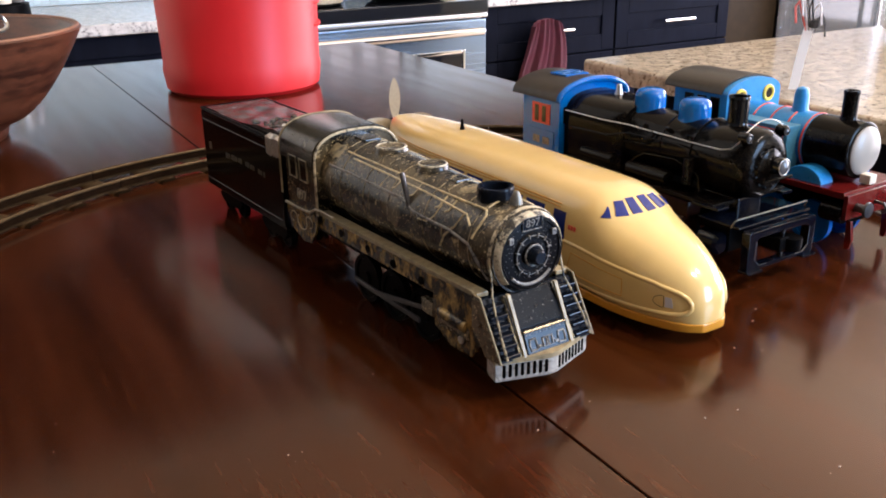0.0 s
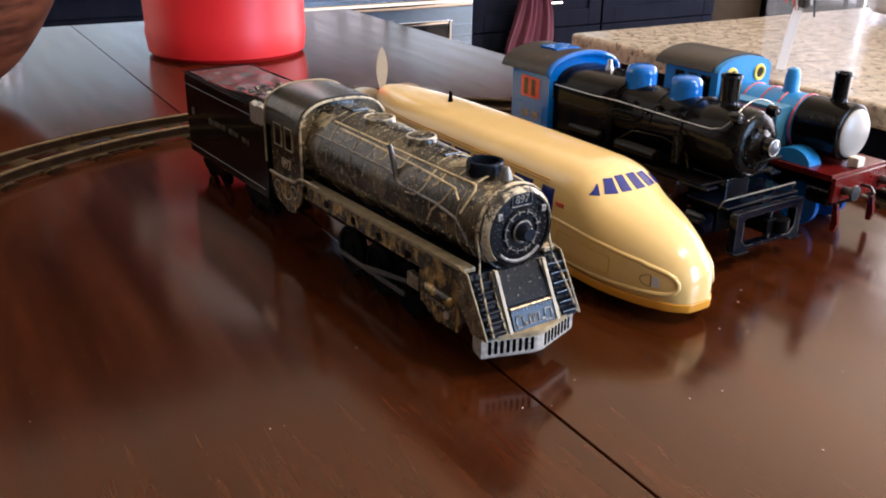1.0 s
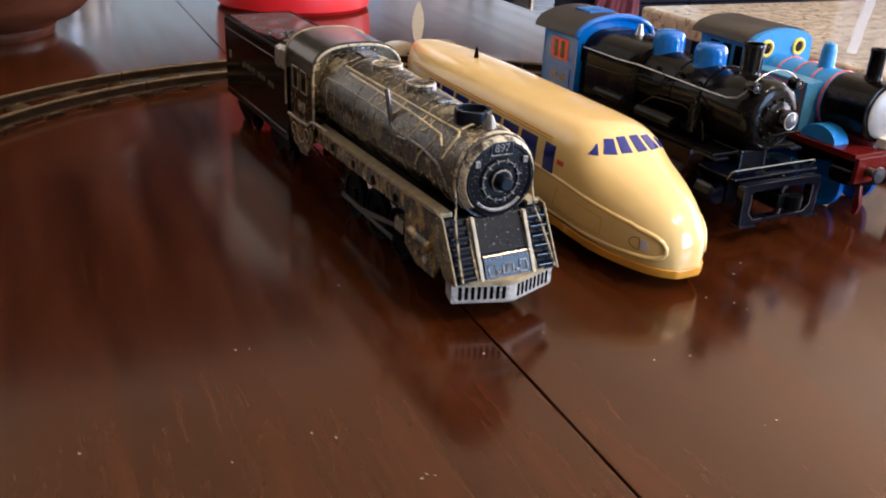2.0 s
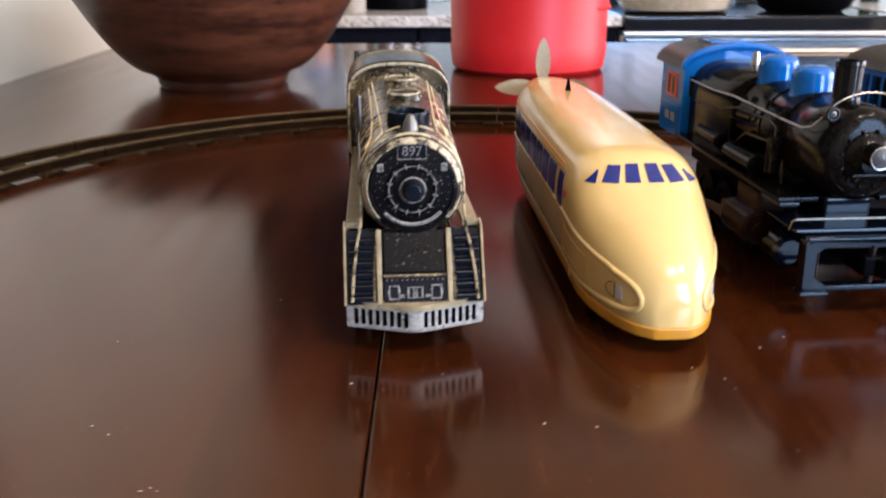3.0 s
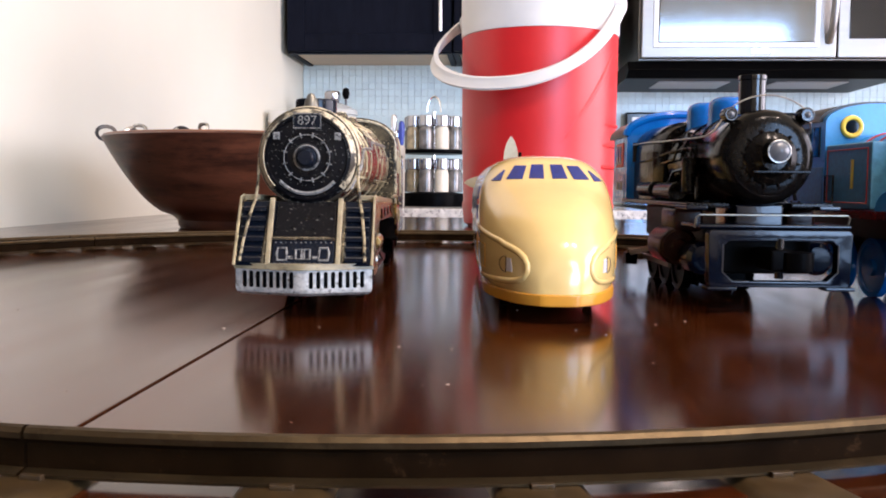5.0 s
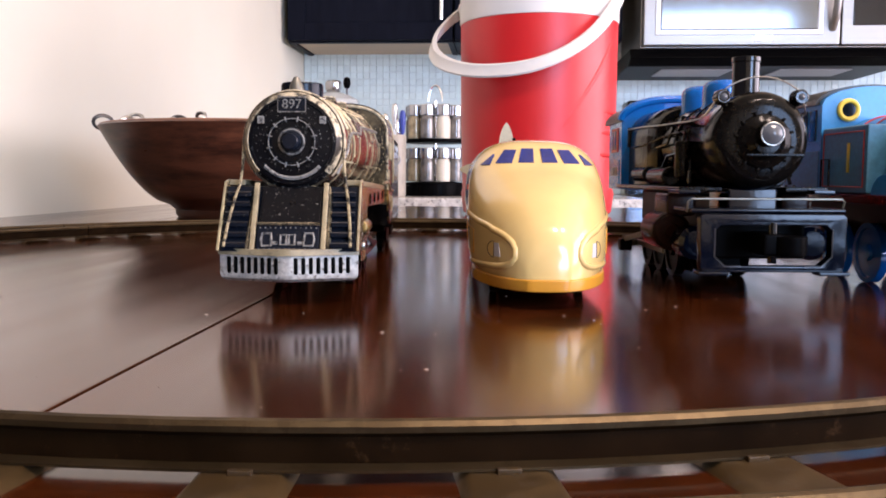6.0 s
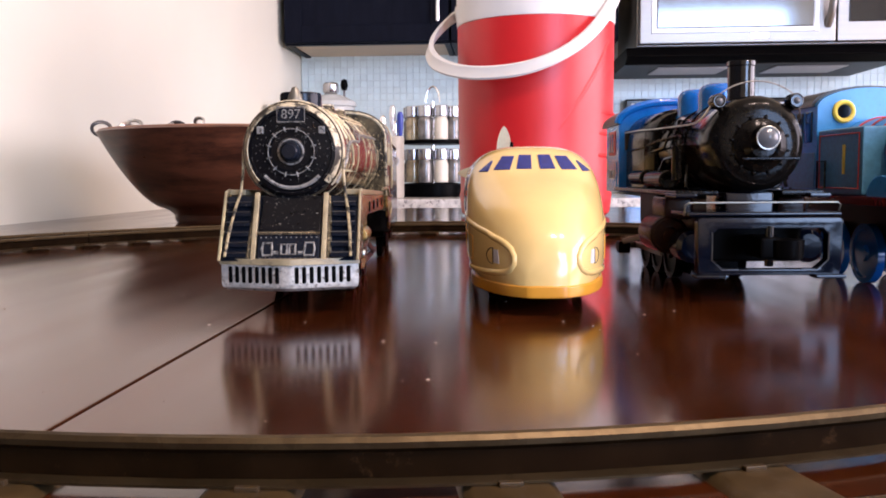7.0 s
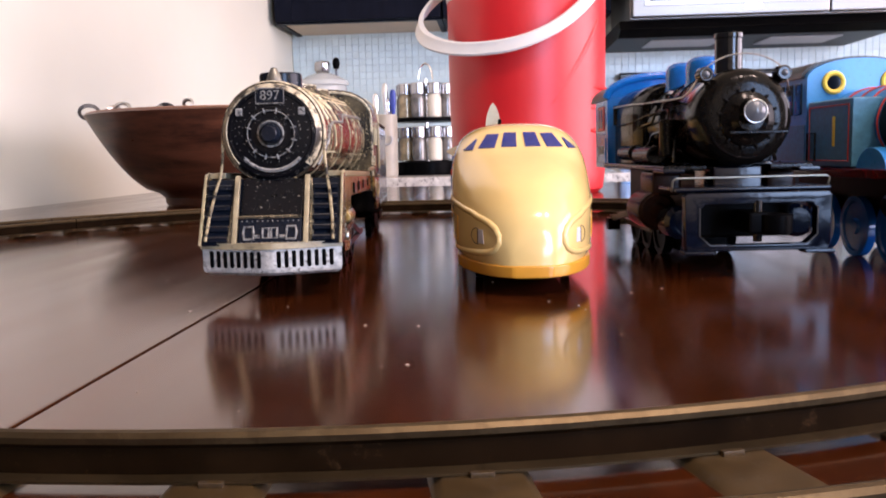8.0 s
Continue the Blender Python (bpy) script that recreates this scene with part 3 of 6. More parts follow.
def microwave():
    x0, x1, z0, z1, y = 0.754, 1.512, 0.448, 0.876, 2.6
    c = thing("microwave", pose(0, 0, 0), "stainless over-range microwave with a dark glass door", "microwave")
    part("body", box((x0, y + 0.03, z0), (x1, Y1 - 0.004, z1), 0.004), "brushed_steel", c)
    part("vent_hood", prism([(y + 0.03, z0 - 0.002), (y + 0.01, z0 - 0.03), (y + 0.06, z0 - 0.050), (Y1 - 0.004, z0 - 0.050), (Y1 - 0.004, z0 - 0.002)], "X", x0 - 0.03, x1 + 0.03, 0.003), "black", c, "dark vent under the microwave", 0)
    for vx in (x0 + 0.08, x0 + 0.44):
        part("vent_grille", box((vx, y + 0.12, z0 - 0.054), (vx + 0.22, y + 0.30, z0 - 0.0505), 0.001), "grey_box", c, "", 0)
    d = part("door", box((x0 + 0.004, y, z0 + 0.004), (x0 + 0.575, y + 0.028, z1 - 0.004), 0.006), "brushed_steel", c)
    part("door_window", box((x0 + 0.055, y - 0.004, z0 + 0.05), (x0 + 0.51, y + 0.002, z1 - 0.05), 0.003), "mirror_glass", d)
    for u0, u1, v0, v1 in ((0.040, 0.0545, 0.035, 0.393), (0.5105, 0.525, 0.035, 0.393), (0.055, 0.51, 0.035, 0.0495), (0.055, 0.51, 0.3785, 0.393)):
        part("window_gasket", box((x0 + u0, y - 0.003, z0 + v0), (x0 + u1, y + 0.002, z0 + v1), 0.001), "gasket", d, "", 0)
    part("badge", box((x0 + 0.33, y - 0.002, z0 + 0.018), (x0 + 0.38, y + 0.001, z0 + 0.032), 0.0006), "chrome", d)
    bm = bmesh.new()
    pts = [(x0 + 0.552, y + 0.002, z0 + 0.05)] + [(x0 + 0.552, y - 0.05 * math.sin(math.pi * k / 12) ** 0.6, z0 + 0.05 + 0.33 * k / 12) for k in range(1, 12)] + [(x0 + 0.552, y + 0.002, z0 + 0.38)]
    add_tube(bm, pts, 0.011, 12)
    part("handle", bm, "brushed_steel", d)
    p = part("control_panel", box((x0 + 0.578, y, z0 + 0.004), (x1 - 0.003, y + 0.028, z1 - 0.004), 0.006), "brushed_steel", c)
    part("keypad", box((x0 + 0.61, y - 0.003, z0 + 0.06), (x1 - 0.03, y + 0.002, z1 - 0.1), 0.002), "black_glass", p)
    part("display", box((x0 + 0.61, y - 0.003, z1 - 0.09), (x1 - 0.03, y + 0.002, z1 - 0.04), 0.002), "black_glass", p)


microwave()


def cooking_range():
    x0, x1, y = 0.772, 1.532, 2.40
    c = thing("range", pose(0, 0, 0), "white and stainless kitchen range with a black glass cooktop", "range")
    part("body", box((x0, y + 0.035, FLOOR), (x1, 3.045, -0.045), 0.004), "white_enamel", c)
    part("cooktop", box((x0, y - 0.005, -0.043), (x1, 3.0, -0.003), 0.005), "black_glass", c)
    part("cooktop_trim", box((x0, y + 0.001, -0.058), (x1, y + 0.033, -0.0445), 0.003), "steel", c)
    g = part("backguard", box((x0, 2.995, 0.0), (x1, 3.045, 0.325), 0.008), "black_gloss", c)
    # Strip added for the pale blue reflections low on the black backguard.
    part("guard_reflection_strip", box((x0 + 0.004, 2.988, 0.002), (x1 - 0.004, 2.996, 0.132), 0.003), "guard_reflection", g, "blue steel strip standing for reflections in the black backguard")
    face = part("guard_panel", box((x0 + 0.022, 2.989, 0.150), (x1 - 0.022, 2.997, 0.308), 0.003), "white_enamel", g)
    for kx in (0.065, 0.145, 0.56, 0.66):
        k = part("knob", cyl((x0 + kx, 2.991, 0.23), (x0 + kx, 2.965, 0.23), 0.023, 0.019, 24, 0.003), "black", g)
    part("clock_panel", box((x0 + 0.28, 2.985, 0.205), (x0 + 0.455, 2.991, 0.277), 0.002), "grey_box", g)
    part("clock_digits", box((x0 + 0.345, 2.983, 0.24), (x0 + 0.39, 2.9865, 0.263), 0.001), "display", g)
    d = part("oven_door", box((x0 + 0.006, y, FLOOR + 0.22), (x1 - 0.006, y + 0.033, -0.062), 0.006), "oven_steel", c, "brushed steel oven door")
    part("door_window", box((x0 + 0.1, y - 0.005, -0.52), (x1 - 0.1, y + 0.002, -0.165), 0.004), "black_glass", d)
    bm = bmesh.new()
    for a, b in (((x0 + 0.088, y - 0.006, -0.532), (x0 + 0.099, y + 0.002, -0.153)), ((x1 - 0.099, y - 0.006, -0.532), (x1 - 0.088, y + 0.002, -0.153)),
                 ((x0 + 0.0995, y - 0.006, -0.164), (x1 - 0.0995, y + 0.002, -0.153)), ((x0 + 0.0995, y - 0.006, -0.532), (x1 - 0.0995, y + 0.002, -0.521))):
        add_box(bm, a, b, 0.002)
    part("window_trim", bm, "chrome", d)
    handle_bar(d, (x0 + 0.08, y, -0.095), (x1 - 0.08, y, -0.095), (0, -0.045, 0), 0.013)
    part("drawer", box((x0 + 0.006, y, FLOOR + 0.04), (x1 - 0.006, y + 0.033, FLOOR + 0.212), 0.006), "white_enamel", c)


cooking_range()

# food and pans on the cooktop
dish = thing("baking_dish", pose(0.95, 2.56, -0.003), "oval glass baking dish full of pale cooked food", "dish")
N = 36


def oval(a, b, z, n=N):
    return [(a * math.cos(2 * math.pi * k / n), b * math.sin(2 * math.pi * k / n), z) for k in range(n)]


part("glass", loft([oval(0.15, 0.1, 0.0), oval(0.165, 0.115, 0.02), oval(0.18, 0.13, 0.065), oval(0.183, 0.133, 0.068), oval(0.176, 0.126, 0.066), oval(0.161, 0.111, 0.022), oval(0.148, 0.098, 0.004)]), "clear", dish)
rings = []
for f, z in ((1.0, 0.01), (1.06, 0.03), (1.10, 0.05), (0.95, 0.064), (0.6, 0.070), (0.2, 0.071)):
    rings.append([(x * f, y2 * f, z + (0.004 * math.sin(9 * x * 40) if z > 0.06 else 0)) for x, y2, _ in oval(0.146, 0.096, 0)])
part("food", loft(rings), "food", dish, "pale baked food")
pan = thing("frying_pan", pose(1.33, 2.58, -0.003), "dark frying pan with a wire bail handle", "pan")
part("bowl", lathe([(0.0005, 0.0), (0.1, 0.0), (0.125, 0.012), (0.14, 0.045), (0.143, 0.046), (0.137, 0.044), (0.12, 0.014), (0.098, 0.004), (0.0005, 0.004)], n=40), "black", pan)
part("bail", tube([(0.138 * math.cos(a), -0.02, 0.045 + 0.075 * math.sin(a)) for a in [math.pi * k / 20 for k in range(21)]], 0.003), "chrome", pan)

# towel over the drawer handle
towel = thing("hand_towel", pose(1.757, 2.395, 0), "maroon hand towel bunched over a drawer handle", "towel")
rings = []
for j in range(15):
    t = j / 14
    z = -0.078 - 0.34 * t
    half = 0.058 + 0.030 * min(t * 2.2, 1.0) + 0.022 * t
    top = 0.010 * max(1 - 5 * t, 0.0)
    row = []
    for k in range(33):
        u = k / 32
        v = 2 * u - 1
        fold = 0.011 * math.sin(u * 15 + 1.3 + 1.5 * t) * (0.35 + 0.8 * t) + 0.004 * math.sin(u * 41 + 3 * t)
        row.append((half * v - 0.016 * t + 0.006 * math.sin(7 * t), -0.014 - fold, z - top * v * v * 2.2 + 0.006 * math.sin(3.1 * v + 1) * t))
    rings.append(row + [(x, y2 + 0.018, z2) for x, y2, z2 in row[::-1]])
part("cloth", loft(rings), "towel", towel)


# spice carousel: two tiers of jars round a post
rack = thing("spice_rack", pose(0.131, 2.72, 0.0), "two-tier chrome spice carousel full of glass jars", "spice rack")
part("base", lathe([(0.0005, 0.0), (0.1, 0.0), (0.102, 0.01), (0.1, 0.041), (0.06, 0.045), (0.0005, 0.045)]), "black", rack)
part("post", cyl((0, 0, 0.03), (0, 0, 0.30), 0.006), "chrome", rack)
part("top_loop", tube([(0.022 * math.cos(a), 0, 0.298 + 0.05 * math.sin(a)) for a in [math.pi * k / 16 for k in range(17)]], 0.003), "chrome", rack)
part("tier", lathe([(0.0005, 0.166), (0.098, 0.166), (0.1, 0.171), (0.098, 0.178), (0.0005, 0.178)]), "black", rack, "black middle tier")
for tier in (0.0455, 0.1785):
    for k in range(9):
        a = 2 * math.pi * k / 9 + 0.25
        cx, cy = 0.073 * math.cos(a), 0.073 * math.sin(a)
        j = part("jar", lathe([(0.0005, 0.0), (0.0205, 0.0), (0.0220, 0.003), (0.0220, 0.058), (0.0185, 0.065), (0.0185, 0.070), (0.0005, 0.070)], (cx, cy, tier), n=24), ("cream", "spice", "spice_tan", "spice")[(k + int(tier * 30)) % 4], rack, "glass jar of spice")
        part("lid", lathe([(0.0005, 0.0704), (0.0215, 0.0704), (0.0232, 0.0725), (0.0232, 0.101), (0.0215, 0.1045), (0.0005, 0.1045)], (cx, cy, tier), n=24), "lid_steel", j, "steel lid")

# jars, tubs and packets on the worktop
jar = thing("glass_canister", pose(-0.203, 2.76, 0.0), "cloudy plastic canister with a domed lid and knob", "canister")
part("body", lathe([(0.0005, 0.0), (0.072, 0.0), (0.075, 0.005), (0.077, 0.285), (0.074, 0.290), (0.072, 0.285), (0.070, 0.008), (0.0005, 0.006)]), "cloudy", jar)
lid = part("lid", lathe([(0.0005, 0.291), (0.081, 0.291), (0.083, 0.296), (0.080, 0.306), (0.050, 0.322), (0.028, 0.330), (0.0005, 0.331)]), "cloudy", jar, "domed cloudy lid")
part("knob", lathe([(0.0005, 0.3315), (0.020, 0.3315), (0.026, 0.340), (0.026, 0.362), (0.021, 0.368), (0.0005, 0.369)], n=28), "lid_steel", lid)
tub = thing("storage_tub", pose(-0.288, 2.56, 0.0), "white plastic storage tub with a round lid", "tub")
part("body", lathe([(0.0005, 0.0), (0.064, 0.0), (0.067, 0.005), (0.071, 0.248), (0.0005, 0.248)]), "cream", tub)
part("lid", lathe([(0.0005, 0.2485), (0.073, 0.2485), (0.0745, 0.252), (0.0735, 0.276), (0.068, 0.284), (0.0005, 0.286)]), "white", tub, "white pressed lid")
pump = thing("utensil", pose(-0.182, 2.89, 0.0), "slim stand with a round black knob on top", "utensil")
part("foot", lathe([(0.0005, 0), (0.05, 0), (0.05, 0.006), (0.01, 0.012), (0.0005, 0.012)]), "steel", pump)
part("stem", cyl((0, 0, 0.011), (0, 0, 0.365), 0.004), "dark_steel", pump)
part("knob", lathe([(0.0005, 0.355), (0.008, 0.357), (0.013, 0.372), (0.010, 0.390), (0.0005, 0.395)], n=20), "black", pump)
crock = thing("crock", pose(0.0235, 2.52, 0.0), "tan stoneware crock with a dark crest", "crock")
part("body", lathe([(0.0005, 0.0), (0.032, 0.0), (0.035, 0.006), (0.0365, 0.178), (0.034, 0.183), (0.031, 0.183), (0.032, 0.170), (0.031, 0.012), (0.0005, 0.010)]), "crock_tan", crock)
part("crest", tube(arc((0.008, -0.0368, 0.110), 0.015, 200, 400, "Y", 20), 0.003, 6), "grey_box", crock, "grey ring crest")
for k, (dx, h, c) in enumerate(((-0.025, 0.19, "chrome"), (0.0, 0.22, "steel"), (0.022, 0.2, "blue_card"), (0.008, 0.175, "chrome"))):
    u = thing("kitchen_tool", pose(0.0235 + dx * 0.6, 2.52 + 0.01 * (k % 2), 0.012), "kitchen tool standing in the crock", "utensil", "tools in the crock")
    part("shaft", cyl((0, 0, 0), (dx * 0.5, 0.01, h), 0.004), c, u)
    part("head", lathe([(0.0005, -0.045), (0.006, -0.04), (0.0095, -0.01), (0.0095, 0.018), (0.006, 0.028), (0.0005, 0.03)], (dx * 0.5, 0.01, h + 0.015), n=18), c, u)
pk = thing("storage_jar", pose(-0.085, 2.55, 0.0), "clear plastic jar of white powder with a blue lid", "jar")
part("body", lathe([(0.0005, 0.0), (0.050, 0.0), (0.053, 0.006), (0.054, 0.120), (0.050, 0.140), (0.049, 0.152), (0.0005, 0.152)]), "white", pk)
part("lid", lathe([(0.0005, 0.1525), (0.056, 0.1525), (0.058, 0.156), (0.058, 0.178), (0.055, 0.182), (0.0005, 0.183)]), "lid_blue", pk, "bright blue screw lid")
lab = []
for z, r in ((0.070, 0.0538), (0.071, 0.0546), (0.117, 0.0550), (0.118, 0.0542)):
    lab.append([(r * math.cos(radians(a)), r * math.sin(radians(a)), z) for a in range(-100, 41, 7)])
part("paper_label", loft(lab, False, False), "orange", pk, "orange paper label")
for bx, by, s in ((1.576, 2.96, 1.0), (1.69, 2.93, 0.74), (1.785, 2.84, 0.64)):
    b = thing("bottle", pose(bx, by, 0.0), "dark green glass bottle with a pale label", "bottle", "bottles on the worktop")
    part("glass", lathe([(0.0005, 0.0), (0.038 * s, 0.0), (0.041 * s, 0.006), (0.041 * s, 0.165 * s), (0.033 * s, 0.205 * s), (0.015 * s, 0.235 * s), (0.013 * s, 0.272 * s), (0.0005, 0.272 * s)], n=28), "green_glass", b)
    part("label", lathe([(0.0416 * s, 0.06 * s), (0.042 * s, 0.061 * s), (0.042 * s, 0.14 * s), (0.0416 * s, 0.141 * s)], n=28), "cream", b)
    part("cap", cyl((0, 0, 0.273 * s), (0, 0, 0.297 * s), 0.0145 * s, n=20, bevel=0.001), "black", b)

# tall units past the worktop
c = thing("pantry_cabinet", pose(0, 0, 0), "tall dark brown pantry cabinet", "cabinet")
part("body", box((2.67, 2.5, FLOOR), (2.96, Y1 - 0.004, 1.2), 0.003), "tan", c)
part("door", box((2.675, 2.478, FLOOR + 0.08), (2.955, 2.499, 1.19), 0.003), "tan", c)
c = thing("refrigerator", pose(0, 0, 0), "black refrigerator with two doors", "refrigerator")
part("body", box((2.98, 2.42, FLOOR), (3.85, Y1 - 0.01, 0.86), 0.01), "black", c)
for a, b in ((2.985, 3.41), (3.42, 3.845)):
    d = part("door", box((a, 2.35, FLOOR + 0.05), (b, 2.415, 0.85), 0.012), "black_gloss", c)
    hx = b - 0.04 if a < 3 else a + 0.04
    handle_bar(d, (hx, 2.35, -0.3), (hx, 2.35, 0.5), (0, -0.04, 0), 0.01)

# granite-topped island beside the table
isl = thing("kitchen_island", pose(0, 0, 0), "kitchen island with dark panelled sides", "island")
part("body", box((1.07, -1.3, FLOOR), (2.05, 1.18, -0.034), 0.004), "cabinet", isl, "", 0)
ob = part("island_worktop", box((1.002, -1.38, -0.032), (2.1, 1.244, 0.0), 0.006, 3), "granite", None, "", 0)
tagged(ob, "beige speckled granite worktop on the island", "worktop", "worktops")

vase = thing("glass_vase", pose(1.077, 0.791, 0.0015), "clear glass vase with a white strip and coloured wires", "vase")
part("glass", lathe([(0.0005, 0.0), (0.068, 0.0), (0.070, 0.003), (0.072, 0.29), (0.071, 0.292), (0.070, 0.29), (0.0682, 0.004), (0.0005, 0.0022)]), "thin_clear", vase)
AX = Vector((0.61, -0.79, 0.0))     # across the vase


def in_vase(u, z, depth=0.0):
    """A point u to the side of the vase's middle."""
    return AX * u + Vector((-0.79, -0.61, 0.0)) * depth + Vector((0, 0, z))


part("white_strip", loft([[in_vase(u - 0.0065, z, 0.001), in_vase(u + 0.0065, z, 0.001), in_vase(u + 0.0065, z, -0.001), in_vase(u - 0.0065, z, -0.001)] for u, z in ((-0.0380, 0.003), (-0.0330, 0.050), (-0.0270, 0.093))]), "white_enamel", vase, "white paper strip")
for k, (u1, z1, material) in enumerate(((-0.048, 0.128, "red_paint"), (-0.040, 0.138, "pale_glass"), (-0.026, 0.132, "black"), (-0.014, 0.126, "pale_glass"), (-0.008, 0.110, "black"))):
    part("wire", tube([in_vase(-0.027 + 0.002 * (k - 2), 0.087), in_vase((u1 - 0.033) / 2, z1 - 0.012, 0.004 * (k % 2)), in_vase(u1 * 0.8 - 0.005, z1, 0.006), in_vase(u1, z1 - 0.008, 0.008), in_vase(u1 + 0.003, z1 - 0.030, 0.010)], 0.0014, 6), material, vase)
part("dark_clip", box(tuple(in_vase(-0.021, 0.090) - Vector((0.006, 0.006, 0.0))), tuple(in_vase(-0.021, 0.103) + Vector((0.006, 0.006, 0.0))), 0.004), "black", vase)
ap = thing("toaster", pose(1.78, 1.02, 0.0, 0, 0, -20), "pale grey toaster with a white label plate", "toaster")
part("shell", box((-0.14, -0.08, 0.012), (0.14, 0.08, 0.18), 0.025, 4), "pale_box", ap)
plate = part("label_plate", box((-0.06, -0.083, 0.04), (0.05, -0.079, 0.09), 0.001), "white", ap)
for k in range(4):
    part("label_bar", box((-0.050 + 0.024 * k, -0.0842, 0.058), (-0.036 + 0.024 * k, -0.0826, 0.074)), "dark_steel", plate, "", 0)
part("slot", box((-0.1, -0.02, 0.176), (0.1, 0.02, 0.1815), 0.001), "black", ap)
for sx in (-0.11, 0.11):
    part("foot", cyl((sx, 0, 0), (sx, 0, 0.014), 0.014, n=16), "black", ap)
fr = thing("picture_frame", pose(1.47, 0.83, 0.0, 0, 0, -35), "small orange wooden frame standing on the island", "frame")
bm = bmesh.new()
for a, b in (((-0.07, -0.01, 0.0), (0.07, 0.01, 0.02)), ((-0.07, -0.01, 0.14), (0.07, 0.01, 0.16)), ((-0.07, -0.01, 0.0205), (-0.05, 0.01, 0.1395)), ((0.05, -0.01, 0.0205), (0.07, 0.01, 0.1395))):
    add_box(bm, a, b, 0.002)
part("frame_bars", bm, "orange", fr)
part("backing", box((-0.049, -0.002, 0.021), (0.049, 0.004, 0.139)), "cream", fr, "", 0)

# ---- table and the things on it ----
table = thing("dining_table", pose(0, 0, 0), "dark glossy mahogany counter-height table with a leaf seam", "table")
TX0, TX1, TY0, TY1, SEAM = X0 + 0.003, 0.772, -0.07, 1.71, 0.2258
part("leaf", box((TX0, TY0, -0.03), (SEAM - 0.0005, TY1, 0.0), 0.0010, 2), "table", table)
part("leaf", box((SEAM + 0.0005, TY0, -0.03), (TX1, TY1, 0.0), 0.0010, 2), "table", table)
part("seam_strip", box((SEAM - 0.02, TY0 + 0.01, -0.036), (SEAM + 0.02, TY1 - 0.01, -0.0305)), "black", table, "", 0)
bm = bmesh.new()
for a, b in (((TX0 + 0.09, TY0 + 0.06, -0.12), (TX1 - 0.09, TY0 + 0.08, -0.037)), ((TX0 + 0.09, TY1 - 0.08, -0.12), (TX1 - 0.09, TY1 - 0.06, -0.037)),
             ((TX0 + 0.06, TY0 + 0.09, -0.12), (TX0 + 0.08, TY1 - 0.09, -0.037)), ((TX1 - 0.08, TY0 + 0.09, -0.12), (TX1 - 0.06, TY1 - 0.09, -0.037))):
    add_box(bm, a, b, 0.002)
part("apron", bm, "table", table)
for lx in (TX0 + 0.05, TX1 - 0.12):
    for ly in (TY0 + 0.05, TY1 - 0.12):
        part("leg", loft([[(lx + 0.035 + s * (0.022 if z < -0.5 else 0.035), ly + 0.035 + t * (0.022 if z < -0.5 else 0.035), z) for s, t in ((-1, -1), (1, -1), (1, 1), (-1, 1))] for z in (FLOOR, -0.2, -0.031)]), "table", table)

cooler = thing("drinks_cooler", pose(0.400, 1.343, 0.0), "red plastic drinks cooler with white top and bail handle", "cooler")
part("body", lathe([(0.0005, 0.0), (0.112, 0.0), (0.119, 0.006), (0.1225, 0.035), (0.1205, 0.042), (0.1235, 0.15), (0.1245, 0.300), (0.0005, 0.300)], n=72), "red", cooler)
part("band", lathe([(0.0005, 0.3005), (0.1250, 0.3005), (0.1260, 0.305), (0.1260, 0.362), (0.122, 0.365), (0.0005, 0.365)], n=72), "white", cooler, "white upper band")
part("lid", lathe([(0.0005, 0.3655), (0.124, 0.3655), (0.1275, 0.370), (0.1275, 0.405), (0.122, 0.416), (0.06, 0.42), (0.0005, 0.42)], n=72), "white", cooler, "white screw lid")
crease = []
for k in range(33):
    u = k / 32
    z = 0.276 - 0.166 * u
    r = 0.1205 + (z - 0.042) * 0.0215 - 0.0044 - 0.003 * (abs(2 * u - 1) ** 6)
    a = radians(64 - 58 * u)
    crease.append((r * math.sin(a), -r * math.cos(a), z))
part("molded_crease", tube(crease, 0.0056, 12), "red", cooler)
for z in (0.095, 0.128, 0.160):
    rows = []
    for q in range(50, 101, 3):
        sink = 0.003 * max(1 - (q - 50) / 12, 0.0)
        rows.append(((0.1232 - sink) * math.sin(radians(q)), -(0.1232 - sink) * math.cos(radians(q)), z))
    part("grip_rib", tube(rows, 0.0032, 8), "red", cooler)
# the bail lies tipped forward, its far end swinging wide of the body
turn = radians(24)
A, B = Vector((0.132 * math.cos(turn), -0.132 * math.sin(turn), 0.345)), Vector((-0.132 * math.cos(turn), 0.132 * math.sin(turn), 0.335))
ahead = Vector((-math.sin(turn), -math.cos(turn), 0))
side = Vector((math.cos(turn), -math.sin(turn), 0))
rings = []
for k in range(73):
    a = math.pi * k / 72
    u = k / 72
    c, f = math.cos(a), math.sin(a)
    wide = 0.134 + 0.034 * max(-c, 0.0) * f ** 0.5 * 1.6
    q = side * (math.copysign(abs(c) ** 0.85, c) * wide) + ahead * (0.146 * f ** 0.85) + Vector((0, 0, A.z + (B.z - A.z) * u - 0.124 * f ** 0.8))
    o = Vector((q.x, q.y, 0)).normalized() * 0.0024
    up = Vector((0, 0, 0.0105)) - Vector((q.x, q.y, 0)).normalized() * 0.0035
    rings.append([q - o - up, q + o - up, q + o * 1.9 - up * 0.75, q + o * 1.2, q + o * 1.9 + up * 0.75, q + o + up, q - o + up])
part("bail_handle", loft(rings), "white", cooler, "white plastic bail handle")
for p in (A, B):
    part("pivot", cyl((p.x * 0.93, p.y * 0.93, p.z), (p.x * 1.05, p.y * 1.05, p.z), 0.014, n=20, bevel=0.002), "white", cooler)

